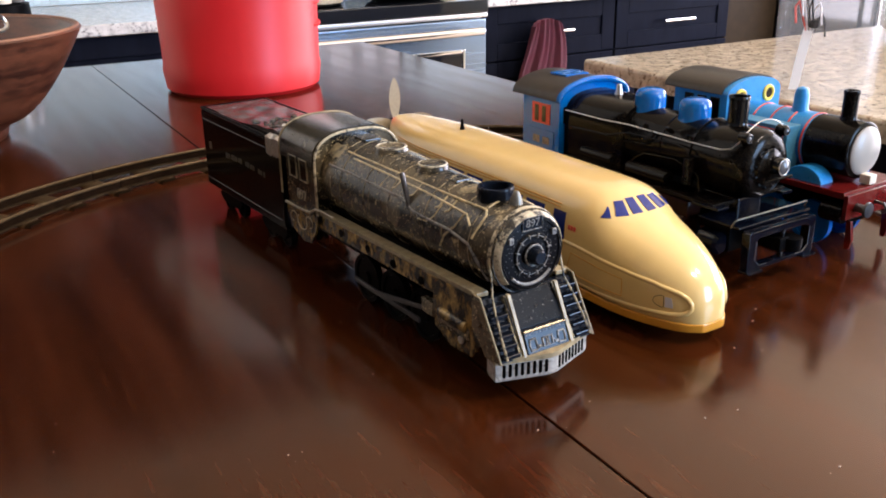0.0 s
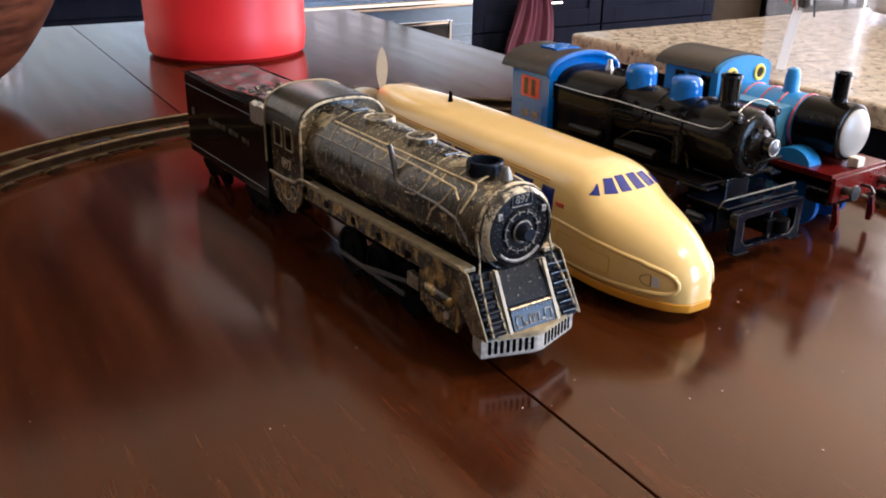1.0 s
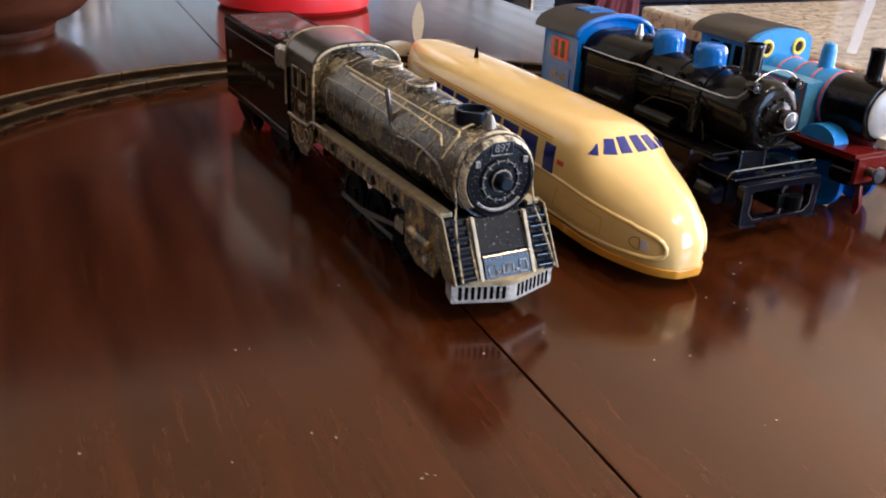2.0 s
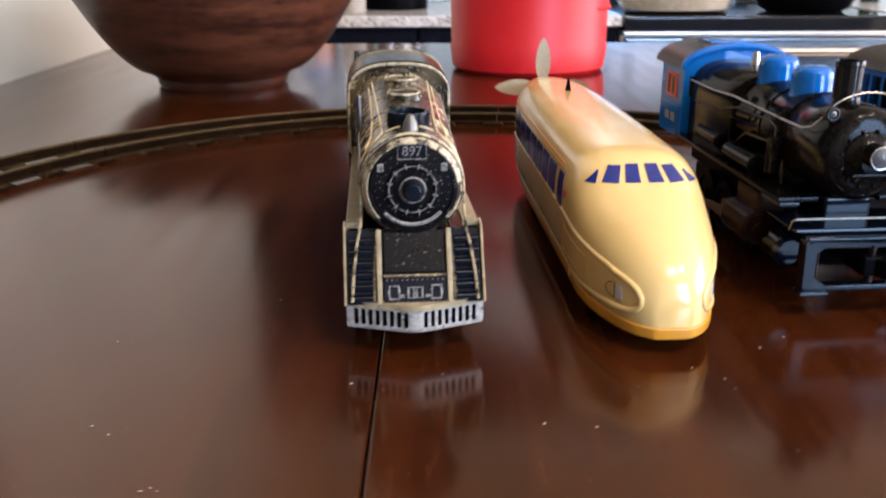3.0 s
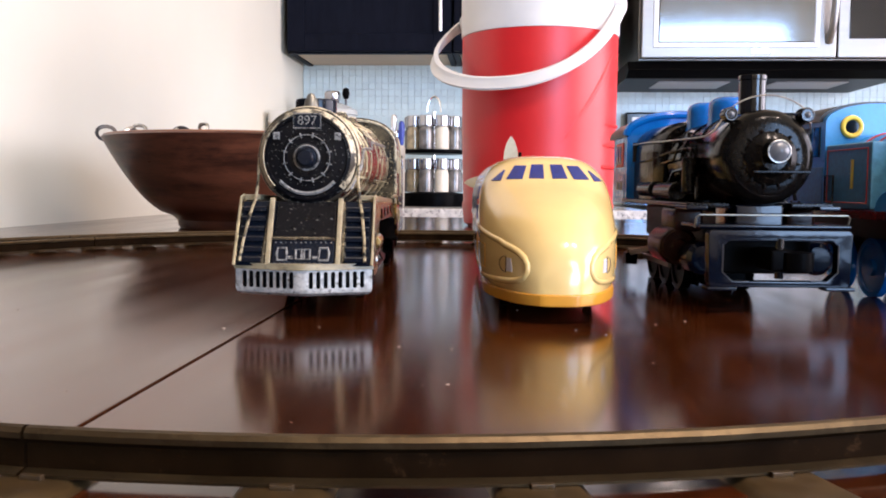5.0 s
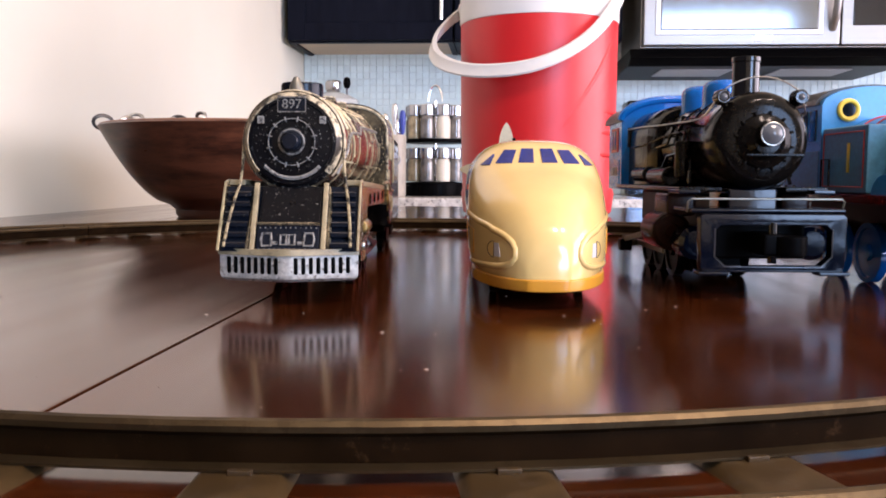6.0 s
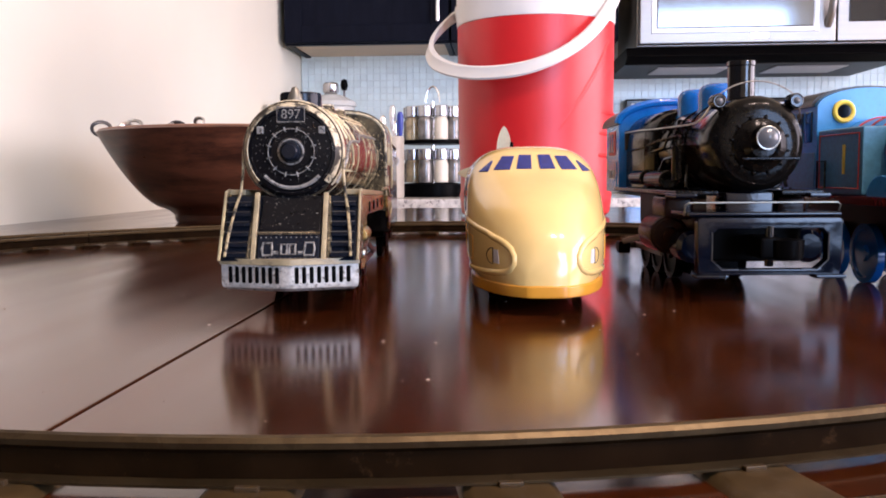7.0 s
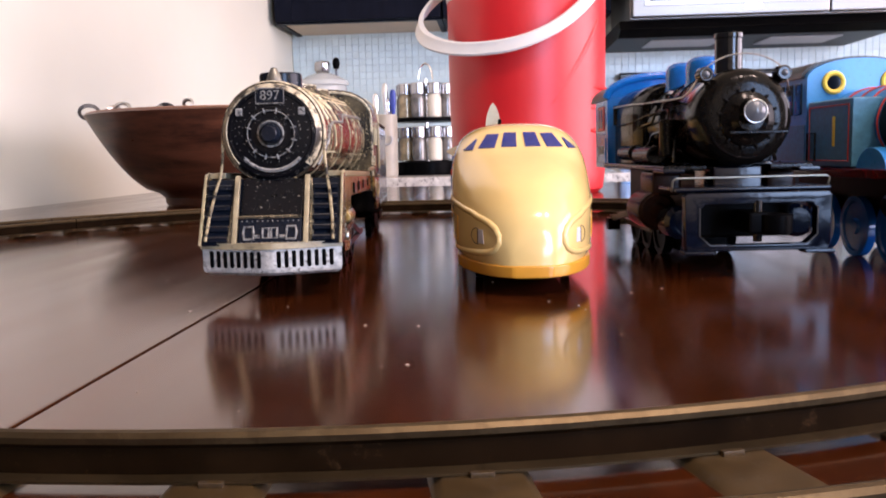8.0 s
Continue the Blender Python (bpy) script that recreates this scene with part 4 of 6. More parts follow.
bowl = thing("wooden_bowl", pose(-0.046, 1.19, 0.0), "large dark turned wooden bowl on the table", "bowl")
prof = [(0.0005, 0.0), (0.086, 0.0), (0.089, 0.004), (0.09, 0.012), (0.098, 0.019)]
for k in range(1, 13):
    t = k / 12
    prof.append((0.098 + 0.093 * t ** 0.72, 0.019 + 0.107 * t ** 1.18))
prof += [(0.193, 0.129), (0.190, 0.1315), (0.182, 0.130)]
for k in range(1, 12):
    t = 1 - k / 12
    prof.append((0.09 + 0.090 * t ** 0.72, 0.031 + 0.095 * t ** 1.18))
prof.append((0.0005, 0.03))
part("body", lathe(prof, n=80), "bowl", bowl)
part("rim", ring((0, 0, 0.1302), 0.1875, 0.0032, "Z", 80, 8), "bowl_rim", bowl, "paler rim")
for k, (ox, oy, deg, tall) in enumerate(((-0.218, 1.150, 200, 0.020), (-0.196, 1.205, 160, 0.026), (-0.176, 1.135, 230, 0.016), (-0.160, 1.225, 20, 0.024), (-0.140, 1.165, 75, 0.018),
                                        (-0.122, 1.240, 310, 0.030), (-0.108, 1.180, 120, 0.015), (-0.020, 1.300, 80, 0.012), (0.050, 1.280, 40, 0.010))):
    tr = thing("metal_ornament", pose(ox, oy, 0.112, 0, 0, deg), "curled tarnished metal ornament lying in the bowl", "ornament", "ornaments in the bowl")
    pts = [(-0.040, 0.0, -0.020), (-0.026, 0.006, 0.004), (-0.008, 0.004, tall * 0.9)]
    pts += [(0.012 + 0.013 * math.cos(radians(q)), 0.003 * math.sin(radians(2 * q)), tall + 0.004 + 0.010 * math.sin(radians(q))) for q in range(170, -120, -24)]
    part("curl", tube(pts, 0.0030, 8, False, 0.7), "silver" if k % 3 else "dark_steel", tr)
    part("tip", lathe([(0.0004, -0.004), (0.0042, -0.002), (0.0046, 0.001), (0.0004, 0.004)], pts[-1], "Z", 12), "dark_steel", tr, "dark bead tip")

TOY = Matrix.Diagonal((0.93, 0.93, 0.93, 1))

# ---- the train track: a ring of two tubular rails on pressed ties ----
track = thing("toy_train_track", pose(0.278, 0.478, 0.0), "ring of tarnished tinplate two-rail toy train track", "train track")
R_IN, R_OUT, SECTIONS = 0.403, 0.4505, 12
RAIL = [(-0.0035, 0.0024), (0.0035, 0.0024), (0.0035, 0.0030), (0.0008, 0.0036), (0.0008, 0.0090), (0.0018, 0.0100), (0.0019, 0.0113), (0.0011, 0.0123),
        (0.0, 0.0126), (-0.0011, 0.0123), (-0.0019, 0.0113), (-0.0018, 0.0100), (-0.0008, 0.0090), (-0.0008, 0.0036), (-0.0035, 0.0030)]
for R in (R_IN, R_OUT):
    gap = 0.0004 / R
    a0, a1 = gap, 2 * math.pi / SECTIONS - gap
    rings = []
    for k in range(11):
        a = a0 + (a1 - a0) * k / 10
        rings.append([((R + u) * math.cos(a), (R + u) * math.sin(a), v) for u, v in RAIL])
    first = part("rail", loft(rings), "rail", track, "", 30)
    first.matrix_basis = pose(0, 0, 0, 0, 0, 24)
    # Faces of the web, below the head, take a darker brown.
    first.data.materials.append(M["rail_web_tie_shade"])
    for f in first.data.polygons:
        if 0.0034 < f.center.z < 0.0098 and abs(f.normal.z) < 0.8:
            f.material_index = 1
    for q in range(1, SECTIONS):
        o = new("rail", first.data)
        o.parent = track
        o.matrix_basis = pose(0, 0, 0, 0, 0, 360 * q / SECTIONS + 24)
bm = bmesh.new()
ra, rb = R_IN - 0.013, R_OUT + 0.013
add_loft(bm, [[(r, -0.0105 - d, 0.0), (r, -0.0078 - d, 0.0022), (r, 0.0078 + d, 0.0022), (r, 0.0105 + d, 0.0)] for r, d in ((ra, -0.001), (ra + 0.006, 0.0), (rb - 0.004, 0.0), (rb, -0.003))])
for R in (R_IN, R_OUT):
    for s in (-1, 1):
        add_box(bm, (R + s * 0.0040 - 0.0008, -0.0025, 0.0019), (R + s * 0.0040 + 0.0008, 0.0025, 0.0033), 0.0003)
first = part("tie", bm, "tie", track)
# Inner tie tips are coloured dark for the shade in their hollow ends.
first.data.materials.append(M["rail_web_tie_shade"])
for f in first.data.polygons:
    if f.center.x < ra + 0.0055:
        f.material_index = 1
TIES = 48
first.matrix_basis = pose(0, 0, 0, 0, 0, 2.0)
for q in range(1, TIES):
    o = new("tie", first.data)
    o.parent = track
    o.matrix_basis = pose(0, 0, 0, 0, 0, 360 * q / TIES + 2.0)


def wheel(parent, x, y, z, r, w, material, spokes=8, name="wheel"):
    """A pressed wheel with hub, recessed web and tyre, on an axle along x."""
    h = w / 2
    bm = lathe([(0.0005, -h * 1.3), (r * 0.25, -h * 1.3), (r * 0.28, -h * 0.5), (r * 0.78, -h * 0.5), (r * 0.82, -h), (r, -h), (r, h), (r * 0.82, h), (r * 0.78, h * 0.5), (r * 0.28, h * 0.5), (r * 0.25, h * 1.3), (0.0005, h * 1.3)], (x, y, z), "X", 32)
    return part(name, bm, material, parent)


def side_box(s, inner, outer, y0, z0, y1, z1, bevel):
    """A plate on one side of a body, from its inner to its outer face."""
    x0, x1 = sorted((s * inner, s * outer))
    return box((x0, y0, z0), (x1, y1, z1), bevel)


def cab_outline(hw, z0, z1, rise, n=14, e=2.0):
    """A cab seen from the front: straight sides under an arched roof."""
    return [(-hw, z0), (hw, z0), (hw, z1)] + [(hw * math.copysign(abs(math.cos(math.pi * k / n)) ** (2 / e), math.cos(math.pi * k / n)), z1 + rise * math.sin(math.pi * k / n) ** (2 / e)) for k in range(1, n)] + [(-hw, z1)]


# ---- worn black streamlined-front locomotive ----
def worn_locomotive():
    c = thing("toy_steam_locomotive", pose(0.2436, 0.3054, 0.0, 0, 0, 4.0) @ TOY, "worn black and brass tinplate toy steam locomotive", "toy locomotive", "toy trains")
    zc = 0.0835
    boiler = part("boiler", lathe([(0.0005, 0.026), (0.0262, 0.026), (0.0268, 0.03), (0.0268, 0.075), (0.0285, 0.1), (0.0298, 0.15), (0.0315, 0.2), (0.032, 0.236), (0.0005, 0.236)], (0, 0, zc), "Y", 56), "worn_black", c, "black boiler worn through to brass")
    for y, r in ((0.05, 0.0271), (0.098, 0.0287), (0.14, 0.0299), (0.172, 0.0309), (0.205, 0.0319)):
        part("boiler_band", ring((0, y, zc), r - 0.0003, 0.00042, "Y", 48, 6), "dim_brass", boiler)
    # raised pipes and panel lines on both sides
    for s in (-1, 1):
        def on(y, a, out=0.0004):
            r = 0.0268 if y < 0.075 else 0.0268 + (y - 0.075) * 0.0325
            return (s * (r + out) * math.cos(radians(a)), y, zc + (r + out) * math.sin(radians(a)))
        part("side_pipe", tube([on(0.036, -38), on(0.04, -10), on(0.05, 8), on(0.07, 14), on(0.11, 16), on(0.125, 26), on(0.2, 27), on(0.225, 26)], 0.0010, 6), "litho_grey", boiler, "grey wire handrail")
        part("side_pipe", tube([on(0.047, 16), on(0.044, 36), on(0.044, 50), on(0.047, 57)] + [on(0.05 + 0.018 * q, 58 - q * 0.6) for q in range(10)], 0.0008, 6), "pipe_brass", boiler)
        for y in (0.076, 0.086, 0.115, 0.136):
            part("side_pipe", tube([on(y, 54), on(y, 44), on(y + 0.001, 36), on(y + 0.004, 33)], 0.0007, 6), "pipe_brass", boiler)
        for y in (0.060, 0.078, 0.098, 0.135, 0.150, 0.178, 0.204, 0.220):
            part("panel_line", tube([on(y, 12, 0.0002), on(y, 0, 0.0002), on(y, -14, 0.0002), on(y, -30, 0.0002)], 0.00048, 5), "dim_brass", boiler)
        for y in (0.048, 0.066, 0.090, 0.106, 0.160, 0.192, 0.214):
            part("panel_line", tube([on(y, 62, 0.0002), on(y, 74, 0.0002), on(y, 86, 0.0002)], 0.00055, 5), "pipe_brass", boiler)
        for y in (0.112, 0.165, 0.19):
            part("side_pipe", tube([on(y, 15), on(y, 0), on(y, -15), on(y, -26)], 0.0005, 6), "dim_brass", boiler)
        part("side_pipe", tube([on(0.052, 30), on(0.06, 42), on(0.1, 46), on(0.15, 47), on(0.2, 47)], 0.0008, 6), "pipe_brass", boiler)
        part("side_pipe", tube([on(0.062, 42), on(0.066, 20), on(0.075, 4), on(0.08, -14)], 0.0007, 6), "pipe_brass", boiler)
        part("side_pipe", tube([on(0.085, 40), on(0.088, 22), on(0.094, 12), on(0.104, 10)], 0.0007, 6), "pipe_brass", boiler)
        part("side_pipe", tube([on(0.15, 48), on(0.154, 30), on(0.155, 5), on(0.155, -25)], 0.0006, 6), "pipe_brass", boiler)
        if s < 0:
            part("hand_lever", tube([(s * 0.0262, 0.1165, zc + 0.0085), (s * 0.0268, 0.1180, zc + 0.0160), (s * 0.0272, 0.1225, zc + 0.0290), (s * 0.0270, 0.1235, zc + 0.0300)], 0.0018, 8), "dark_steel", boiler, "leaning steel lever")
        bm = bmesh.new()
        for k in range(22):
            y = 0.04 + 0.0085 * k
            x, _, z = on(y, -22, 0.0)
            add_box(bm, (x - 0.0006, y - 0.0005, z - 0.0005), (x + 0.0006, y + 0.0005, z + 0.0005))
        part("rivet_row", bm, "pipe_brass", boiler, "", 0)
    # paint rubbed through to tan on top of the boiler
    rr = random.Random(8)
    for y0, y1, a0, a1 in ((0.071, 0.094, 66, 112), (0.150, 0.166, 70, 118), (0.197, 0.214, 62, 100), (0.216, 0.2345, 36, 60), (0.108, 0.117, 74, 104), (0.176, 0.194, 40, 50)):
        rows_ = []
        for i in range(9):
            v = i / 8
            y = y0 + (y1 - y0) * v
            r = (0.0268 if y < 0.075 else 0.0268 + (y - 0.075) * 0.0325) + 0.0003
            pinch = 0.55 + 0.45 * math.sin(math.pi * (0.12 + 0.76 * v)) + rr.uniform(-0.12, 0.12)
            mid, half = (a0 + a1) / 2 + rr.uniform(-2, 2), (a1 - a0) / 2 * pinch
            rows_.append([Vector((-r * math.cos(radians(mid + half * (k / 6 - 1))), y, zc + r * math.sin(radians(mid + half * (k / 6 - 1))))) for k in range(13)])
        part("rubbed_patch", loft(rows_, False, False), "rubbed_tan", boiler, "paint rubbed through to tan")
    # round front with rings, bolts and plate
    front = part("smokebox_front", lathe([(0.0005, 0.0205), (0.0066, 0.0205), (0.0072, 0.0222), (0.0105, 0.0222), (0.0112, 0.0212), (0.0128, 0.0212), (0.0136, 0.0226), (0.0205, 0.0232), (0.0212, 0.0222), (0.0226, 0.0224), (0.0266, 0.0285), (0.0005, 0.0286)], (0, 0, zc), "Y", 64), "face_black", c, "black domed boiler front with rings")
    # cream paint left on the upper shoulder of the front
    prof = [(0.0230, 0.0220), (0.0236, 0.0226), (0.0248, 0.0246), (0.0268, 0.0282), (0.0272, 0.0300), (0.0266, 0.0300), (0.0240, 0.0258), (0.0222, 0.0230)]
    part("front_rim", loft([[Vector((r * math.cos(a), y, zc + r * math.sin(a))) for r, y in prof] for a in [radians(-42 + 6 * k) for k in range(45)]]), "worn_cream", front, "chipped cream paint on the boiler shoulder")
    part("headlamp", lathe([(0.0005, 0.0140), (0.0036, 0.0140), (0.0047, 0.0150), (0.0056, 0.0207), (0.0005, 0.0208)], (0, 0, zc - 0.0005), "Y", 32), "litho_blue", front, "blue-black centre lamp")
    part("lamp_ring", ring((0, 0.0203, zc - 0.0005), 0.0064, 0.0006, "Y", 32, 6), "litho_grey", front)
    for k in range(12):
        a = 2 * math.pi * (k + 0.5) / 12
        bm = bmesh.new()
        add_box(bm, (-0.0004, 0.0203, 0.0106), (0.0004, 0.0224, 0.0134), 0.0002)
        bmesh.ops.transform(bm, matrix=Matrix.Translation((0, 0, zc - 0.0005)) @ Matrix.Rotation(a, 4, "Y"), verts=bm.verts)
        part("bolt", bm, "litho_grey", front)
    part("bolt_circle", ring((0, 0.0214, zc - 0.0005), 0.0120, 0.0004, "Y", 40, 6), "litho_grey", front)
    part("lower_arc", tube(arc((0, 0.0228, zc), 0.0192, 222, 318, "Y", 20), 0.0011, 6), "litho_grey", front, "pale painted arc")
    for s in (-1, 1):
        part("side_lamp", box((s * 0.0160 - 0.0017, 0.0210, zc + 0.0088), (s * 0.0160 + 0.0017, 0.0240, zc + 0.0128), 0.0005), "litho_grey", front)
    first = None
    for r, n, y in ((0.0187, 30, 0.0230), (0.0150, 22, 0.0227), (0.0243, 34, 0.0246)):
        for k in range(n):
            a = 2 * math.pi * (k + 0.3) / n
            if first is None:
                first = o = part("rivet", lathe([(0.0001, -0.0002), (0.00024, -0.0002), (0.0003, 0.0002), (0.0001, 0.0002)], (0, 0, 0), "Y", 8), "litho_grey", front)
            else:
                o = new("rivet", first.data)
                o.parent = front
            o.matrix_basis = pose(r * math.cos(a), y - 0.0002, zc + r * math.sin(a))
    plate = part("number_plate", box((-0.0072, 0.0222, zc + 0.0150), (0.0072, 0.0256, zc + 0.0226), 0.0005), "litho_blue", front)
    part("plate_frame", tube([(-0.0072, 0.0222, zc + 0.015), (0.0072, 0.0222, zc + 0.015), (0.0072, 0.0222, zc + 0.0226), (-0.0072, 0.0222, zc + 0.0226)], 0.0004, 5, True), "litho_grey", front)
    text_mesh("number", "897", 0.0068, pose(0, 0.0221, zc + 0.0189, 90, 0, 0), "litho_grey", front, 0.0002)
    # stack, bell and domes
    stack = part("smokestack", lathe([(0.0116, 0.0), (0.0116, 0.0078), (0.0110, 0.0090), (0.0088, 0.0090), (0.0082, 0.004), (0.0080, 0.0)], (0, 0.058, zc + 0.0240), "Z", 36), "litho_blue", c, "short blue-black smokestack")
    part("bell", lathe([(0.0005, 0.0085), (0.0016, 0.008), (0.0035, 0.004), (0.0042, 0.0), (0.0005, -0.001)], (0, 0.038, zc + 0.0262), "Z", 20), "dull_silver", c, "dull grey bell")
    for y, r, h in ((0.128, 0.0105, 0.0036), (0.182, 0.0115, 0.0026)):
        d = part("steam_dome", lathe([(r + 0.002, -0.004), (r, h * 0.6), (r - 0.0012, h), (r - 0.0026, h - 0.0008), (0.0005, h - 0.0012)], (0, y, zc + 0.0268 + (y - 0.075) * 0.032), "Z", 36), "worn_black", c, "low dome with a worn brass edge")
        part("dome_ring", ring((0, y, zc + 0.0268 + (y - 0.075) * 0.032 + h * 0.8), r - 0.0010, 0.0008, "Z", 36, 6), "worn_cream", d)
    part("top_box", box((-0.006, 0.092, zc + 0.0262), (0.006, 0.106, zc + 0.0288), 0.0008), "worn_black", c)
    part("top_box", box((-0.007, 0.208, zc + 0.0300), (0.007, 0.226, zc + 0.0328), 0.0008), "worn_black", c)
    # running boards, valance and drivers
    for s in (-1, 1):
        x0, x1 = sorted((s * 0.0260, s * 0.0345))
        rb_ = part("running_board", prism([(0.030, 0.0605), (0.030, 0.0635), (0.24, 0.0585), (0.24, 0.0555)], "X", x0, x1, 0.0006), "tan_brass", c, "running board with worn brass edge")
        x0, x1 = sorted((s * 0.0336, s * 0.0350))
        part("valance", prism([(0.030, 0.0604), (0.024, 0.046), (0.055, 0.040), (0.075, 0.048), (0.24, 0.0455), (0.24, 0.0556)], "X", x0, x1, 0.0003), "streaked_brass", c, "streaked brass side valance with dark holes")
        for y in (0.09, 0.125, 0.16, 0.2):
            part("rivet_hole", cyl((s * 0.0340, y, 0.052), (s * 0.0356, y, 0.052), 0.0030, n=16), "black", c)
        part("cylinder", cyl((s * 0.026, 0.038, 0.033), (s * 0.026, 0.072, 0.033), 0.0095, n=24, bevel=0.0012), "worn_brass", c, "worn brass steam cylinder")
        plate = part("cylinder_plate", prism([(0.030, 0.0455), (0.028, 0.030), (0.036, 0.0195), (0.060, 0.0185), (0.076, 0.026), (0.078, 0.0465)], "X", *sorted((s * 0.0330, s * 0.0343)), 0.0004), "streaked_brass", c, "worn brass plate over the steam cylinder")
        part("screw", cyl((s * 0.0340, 0.046, 0.0275), (s * 0.0358, 0.046, 0.0275), 0.0026, n=16, bevel=0.0006), "silver", plate, "bright screw head")
        part("cylinder_rib", cyl((s * 0.0335, 0.040, 0.0375), (s * 0.0335, 0.070, 0.0375), 0.0042, n=16, bevel=0.001), "streaked_brass", plate)
        part("cylinder_cap", lathe([(0.0005, 0.033), (0.003, 0.033), (0.0045, 0.0365), (0.0005, 0.037)], (s * 0.029, 0.0, 0.030), "Y", 16), "silver", c)
        for y in (0.105, 0.145, 0.185):
            wheel(c, s * 0.0215, y, 0.0185, 0.0185, 0.005, "black", 10, "driving_wheel")
        part("side_rod", box((s * 0.0308 - 0.0008, 0.100, 0.0165), (s * 0.0308 + 0.0008, 0.190, 0.0205), 0.0006), "dark_steel", c, "dark steel side rod")
        part("main_rod", prism([(0.072, 0.0335), (0.072, 0.0365), (0.150, 0.0225), (0.150, 0.0185)], "X", *sorted((s * 0.0318, s * 0.0332)), 0.0004), "dark_steel", c)
        part("crosshead", box((s * 0.032 - 0.0025, 0.078, 0.030), (s * 0.032 + 0.0025, 0.092, 0.040), 0.0008), "worn_brass", c)
    part("chassis", box((-0.0135, 0.03, 0.026), (0.0135, 0.285, 0.056), 0.001), "black", c, "", 0)
    # cab with arched roof
    hw = 0.0365
    zt, rise = 0.094, 0.0245
    cab = part("cab", loft([[(u, y, v) for u, v in cab_outline(hw, 0.044, zt, rise, 18, 2.7)] for y in (0.236, 0.288)]), "worn_black", c, "black cab with worn edges")
    part("cab_front_edge", tube([(u, 0.2355, v) for u, v in cab_outline(hw, 0.052, zt, rise, 18, 2.7)[1:] + [(-hw, 0.052)]], 0.0011, 6), "worn_cream", cab)
    part("cab_roof", loft([[(u * 1.03, y, v) for u, v in cab_outline(hw, zt - 0.002, zt + 0.001, rise + 0.0012, 18, 2.7)] for y in (0.2375, 0.298)]), "worn_roof", cab, "rubbed olive-black cab roof")
    part("roof_edge", tube([(u * 1.03, 0.2975, v) for u, v in cab_outline(hw, 0.060, zt + 0.001, rise + 0.0012, 18, 2.7)[1:] + [(-hw, 0.060)]], 0.0009, 6), "tan_brass", cab, "rubbed brass rear edge of the cab roof")
    for s in (-1, 1):
        for y in (0.248, 0.267):
            w = part("cab_window", side_box(s, hw - 0.0008, hw + 0.0008, y, 0.079, y + 0.013, 0.096, 0.0004), "black_gloss", cab)
            part("window_frame", tube([(s * (hw + 0.0008), y, 0.079), (s * (hw + 0.0008), y + 0.013, 0.079), (s * (hw + 0.0008), y + 0.013, 0.096), (s * (hw + 0.0008), y, 0.096)], 0.0007, 5, True), "tan_brass", w)
        part("cab_skirt", prism([(0.232, 0.0555), (0.29, 0.053), (0.286, 0.036), (0.262, 0.028), (0.248, 0.030), (0.238, 0.042)], "X", *sorted((s * (hw - 0.0006), s * (hw + 0.0012))), 0.0004), "streaked_brass", cab)
        for cy, cz, r, a0, a1 in ((0.262, 0.0445, 0.0085, 150, 400), (0.249, 0.0470, 0.0060, 20, 260), (0.277, 0.0450, 0.0060, -80, 170)):
            part("scroll", tube([(s * (hw + 0.0013), cy + r * math.cos(radians(a0 + (a1 - a0) * k / 12)), cz + 0.75 * r * math.sin(radians(a0 + (a1 - a0) * k / 12))) for k in range(13)], 0.0005, 5), "tan_brass", cab)
        text_mesh("cab_number", "897", 0.0115, pose(s * (hw + 0.0002), 0.262, 0.066, 90, 0, 90 * s), "worn_cream", cab, 0.0003)
        part("cab_trim", tube([(s * 0.0378, 0.291, 0.0540), (s * 0.0378, 0.262, 0.0545), (s * 0.0378, 0.246, 0.0560), (s * 0.0376, 0.238, 0.0605), (s * 0.0365, 0.230, 0.0612), (s * 0.0356, 0.21, 0.0606)], 0.0011, 6), "tan_brass", cab, "rubbed brass trim under the cab")
    # sloped front apron with ladders, number board and cowcatcher
    apron = part("apron", prism([(0.027, 0.060), (0.006, 0.0275), (0.010, 0.0275), (0.031, 0.060)], "X", -0.0343, 0.0343, 0.0004), "litho_blue", c, "sloped blue-black front apron")

    def slope(x, v, out=0.0006):
        """A point on the apron, v from 0 at the foot to 1 at the top."""
        return Vector((x, 0.006 + 0.021 * v - out * 0.84, 0.0275 + 0.0325 * v + out * 0.54))
    for s in (-1, 1):
        part("step_edge", tube([slope(s * 0.0205, 0.02), slope(s * 0.0200, 0.5), slope(s * 0.0185, 0.98)], 0.0012, 6, False, 1.0), "worn_brass", apron)
        part("grab_rail", tube([slope(s * 0.0318, 0.02, 0.0036), slope(s * 0.0310, 0.35, 0.0036), slope(s * 0.0292, 0.75, 0.0034), slope(s * 0.0274, 1.0, 0.003), Vector((s * 0.0264, 0.0265, 0.072)), Vector((s * 0.0266, 0.030, 0.085))], 0.0008, 6), "dim_brass", apron, "grey wire grab rail")
        for k in range(6):
            v = 0.1 + 0.155 * k
            lo, hi = slope(s * 0.0213, v), slope(s * 0.0332, v)
            st = part("step", box((min(lo.x, hi.x), lo.y - 0.0030, lo.z - 0.0016), (max(lo.x, hi.x), lo.y + 0.003, lo.z + 0.0010), 0.0004), "litho_blue", apron)
            part("step_lip", tube([lo + Vector((0, -0.0031, 0.0008)), hi + Vector((0, -0.0031, 0.0008))], 0.0003, 5), "dark_steel", st)
        x0, x1 = sorted((s * 0.0345, s * 0.0360))
        part("side_plate", prism([(0.005, 0.0275), (0.026, 0.0625), (0.0335, 0.0625), (0.0335, 0.042), (0.020, 0.0275)], "X", x0, x1, 0.0003), "worn_brass", apron, "worn side plate of the apron")
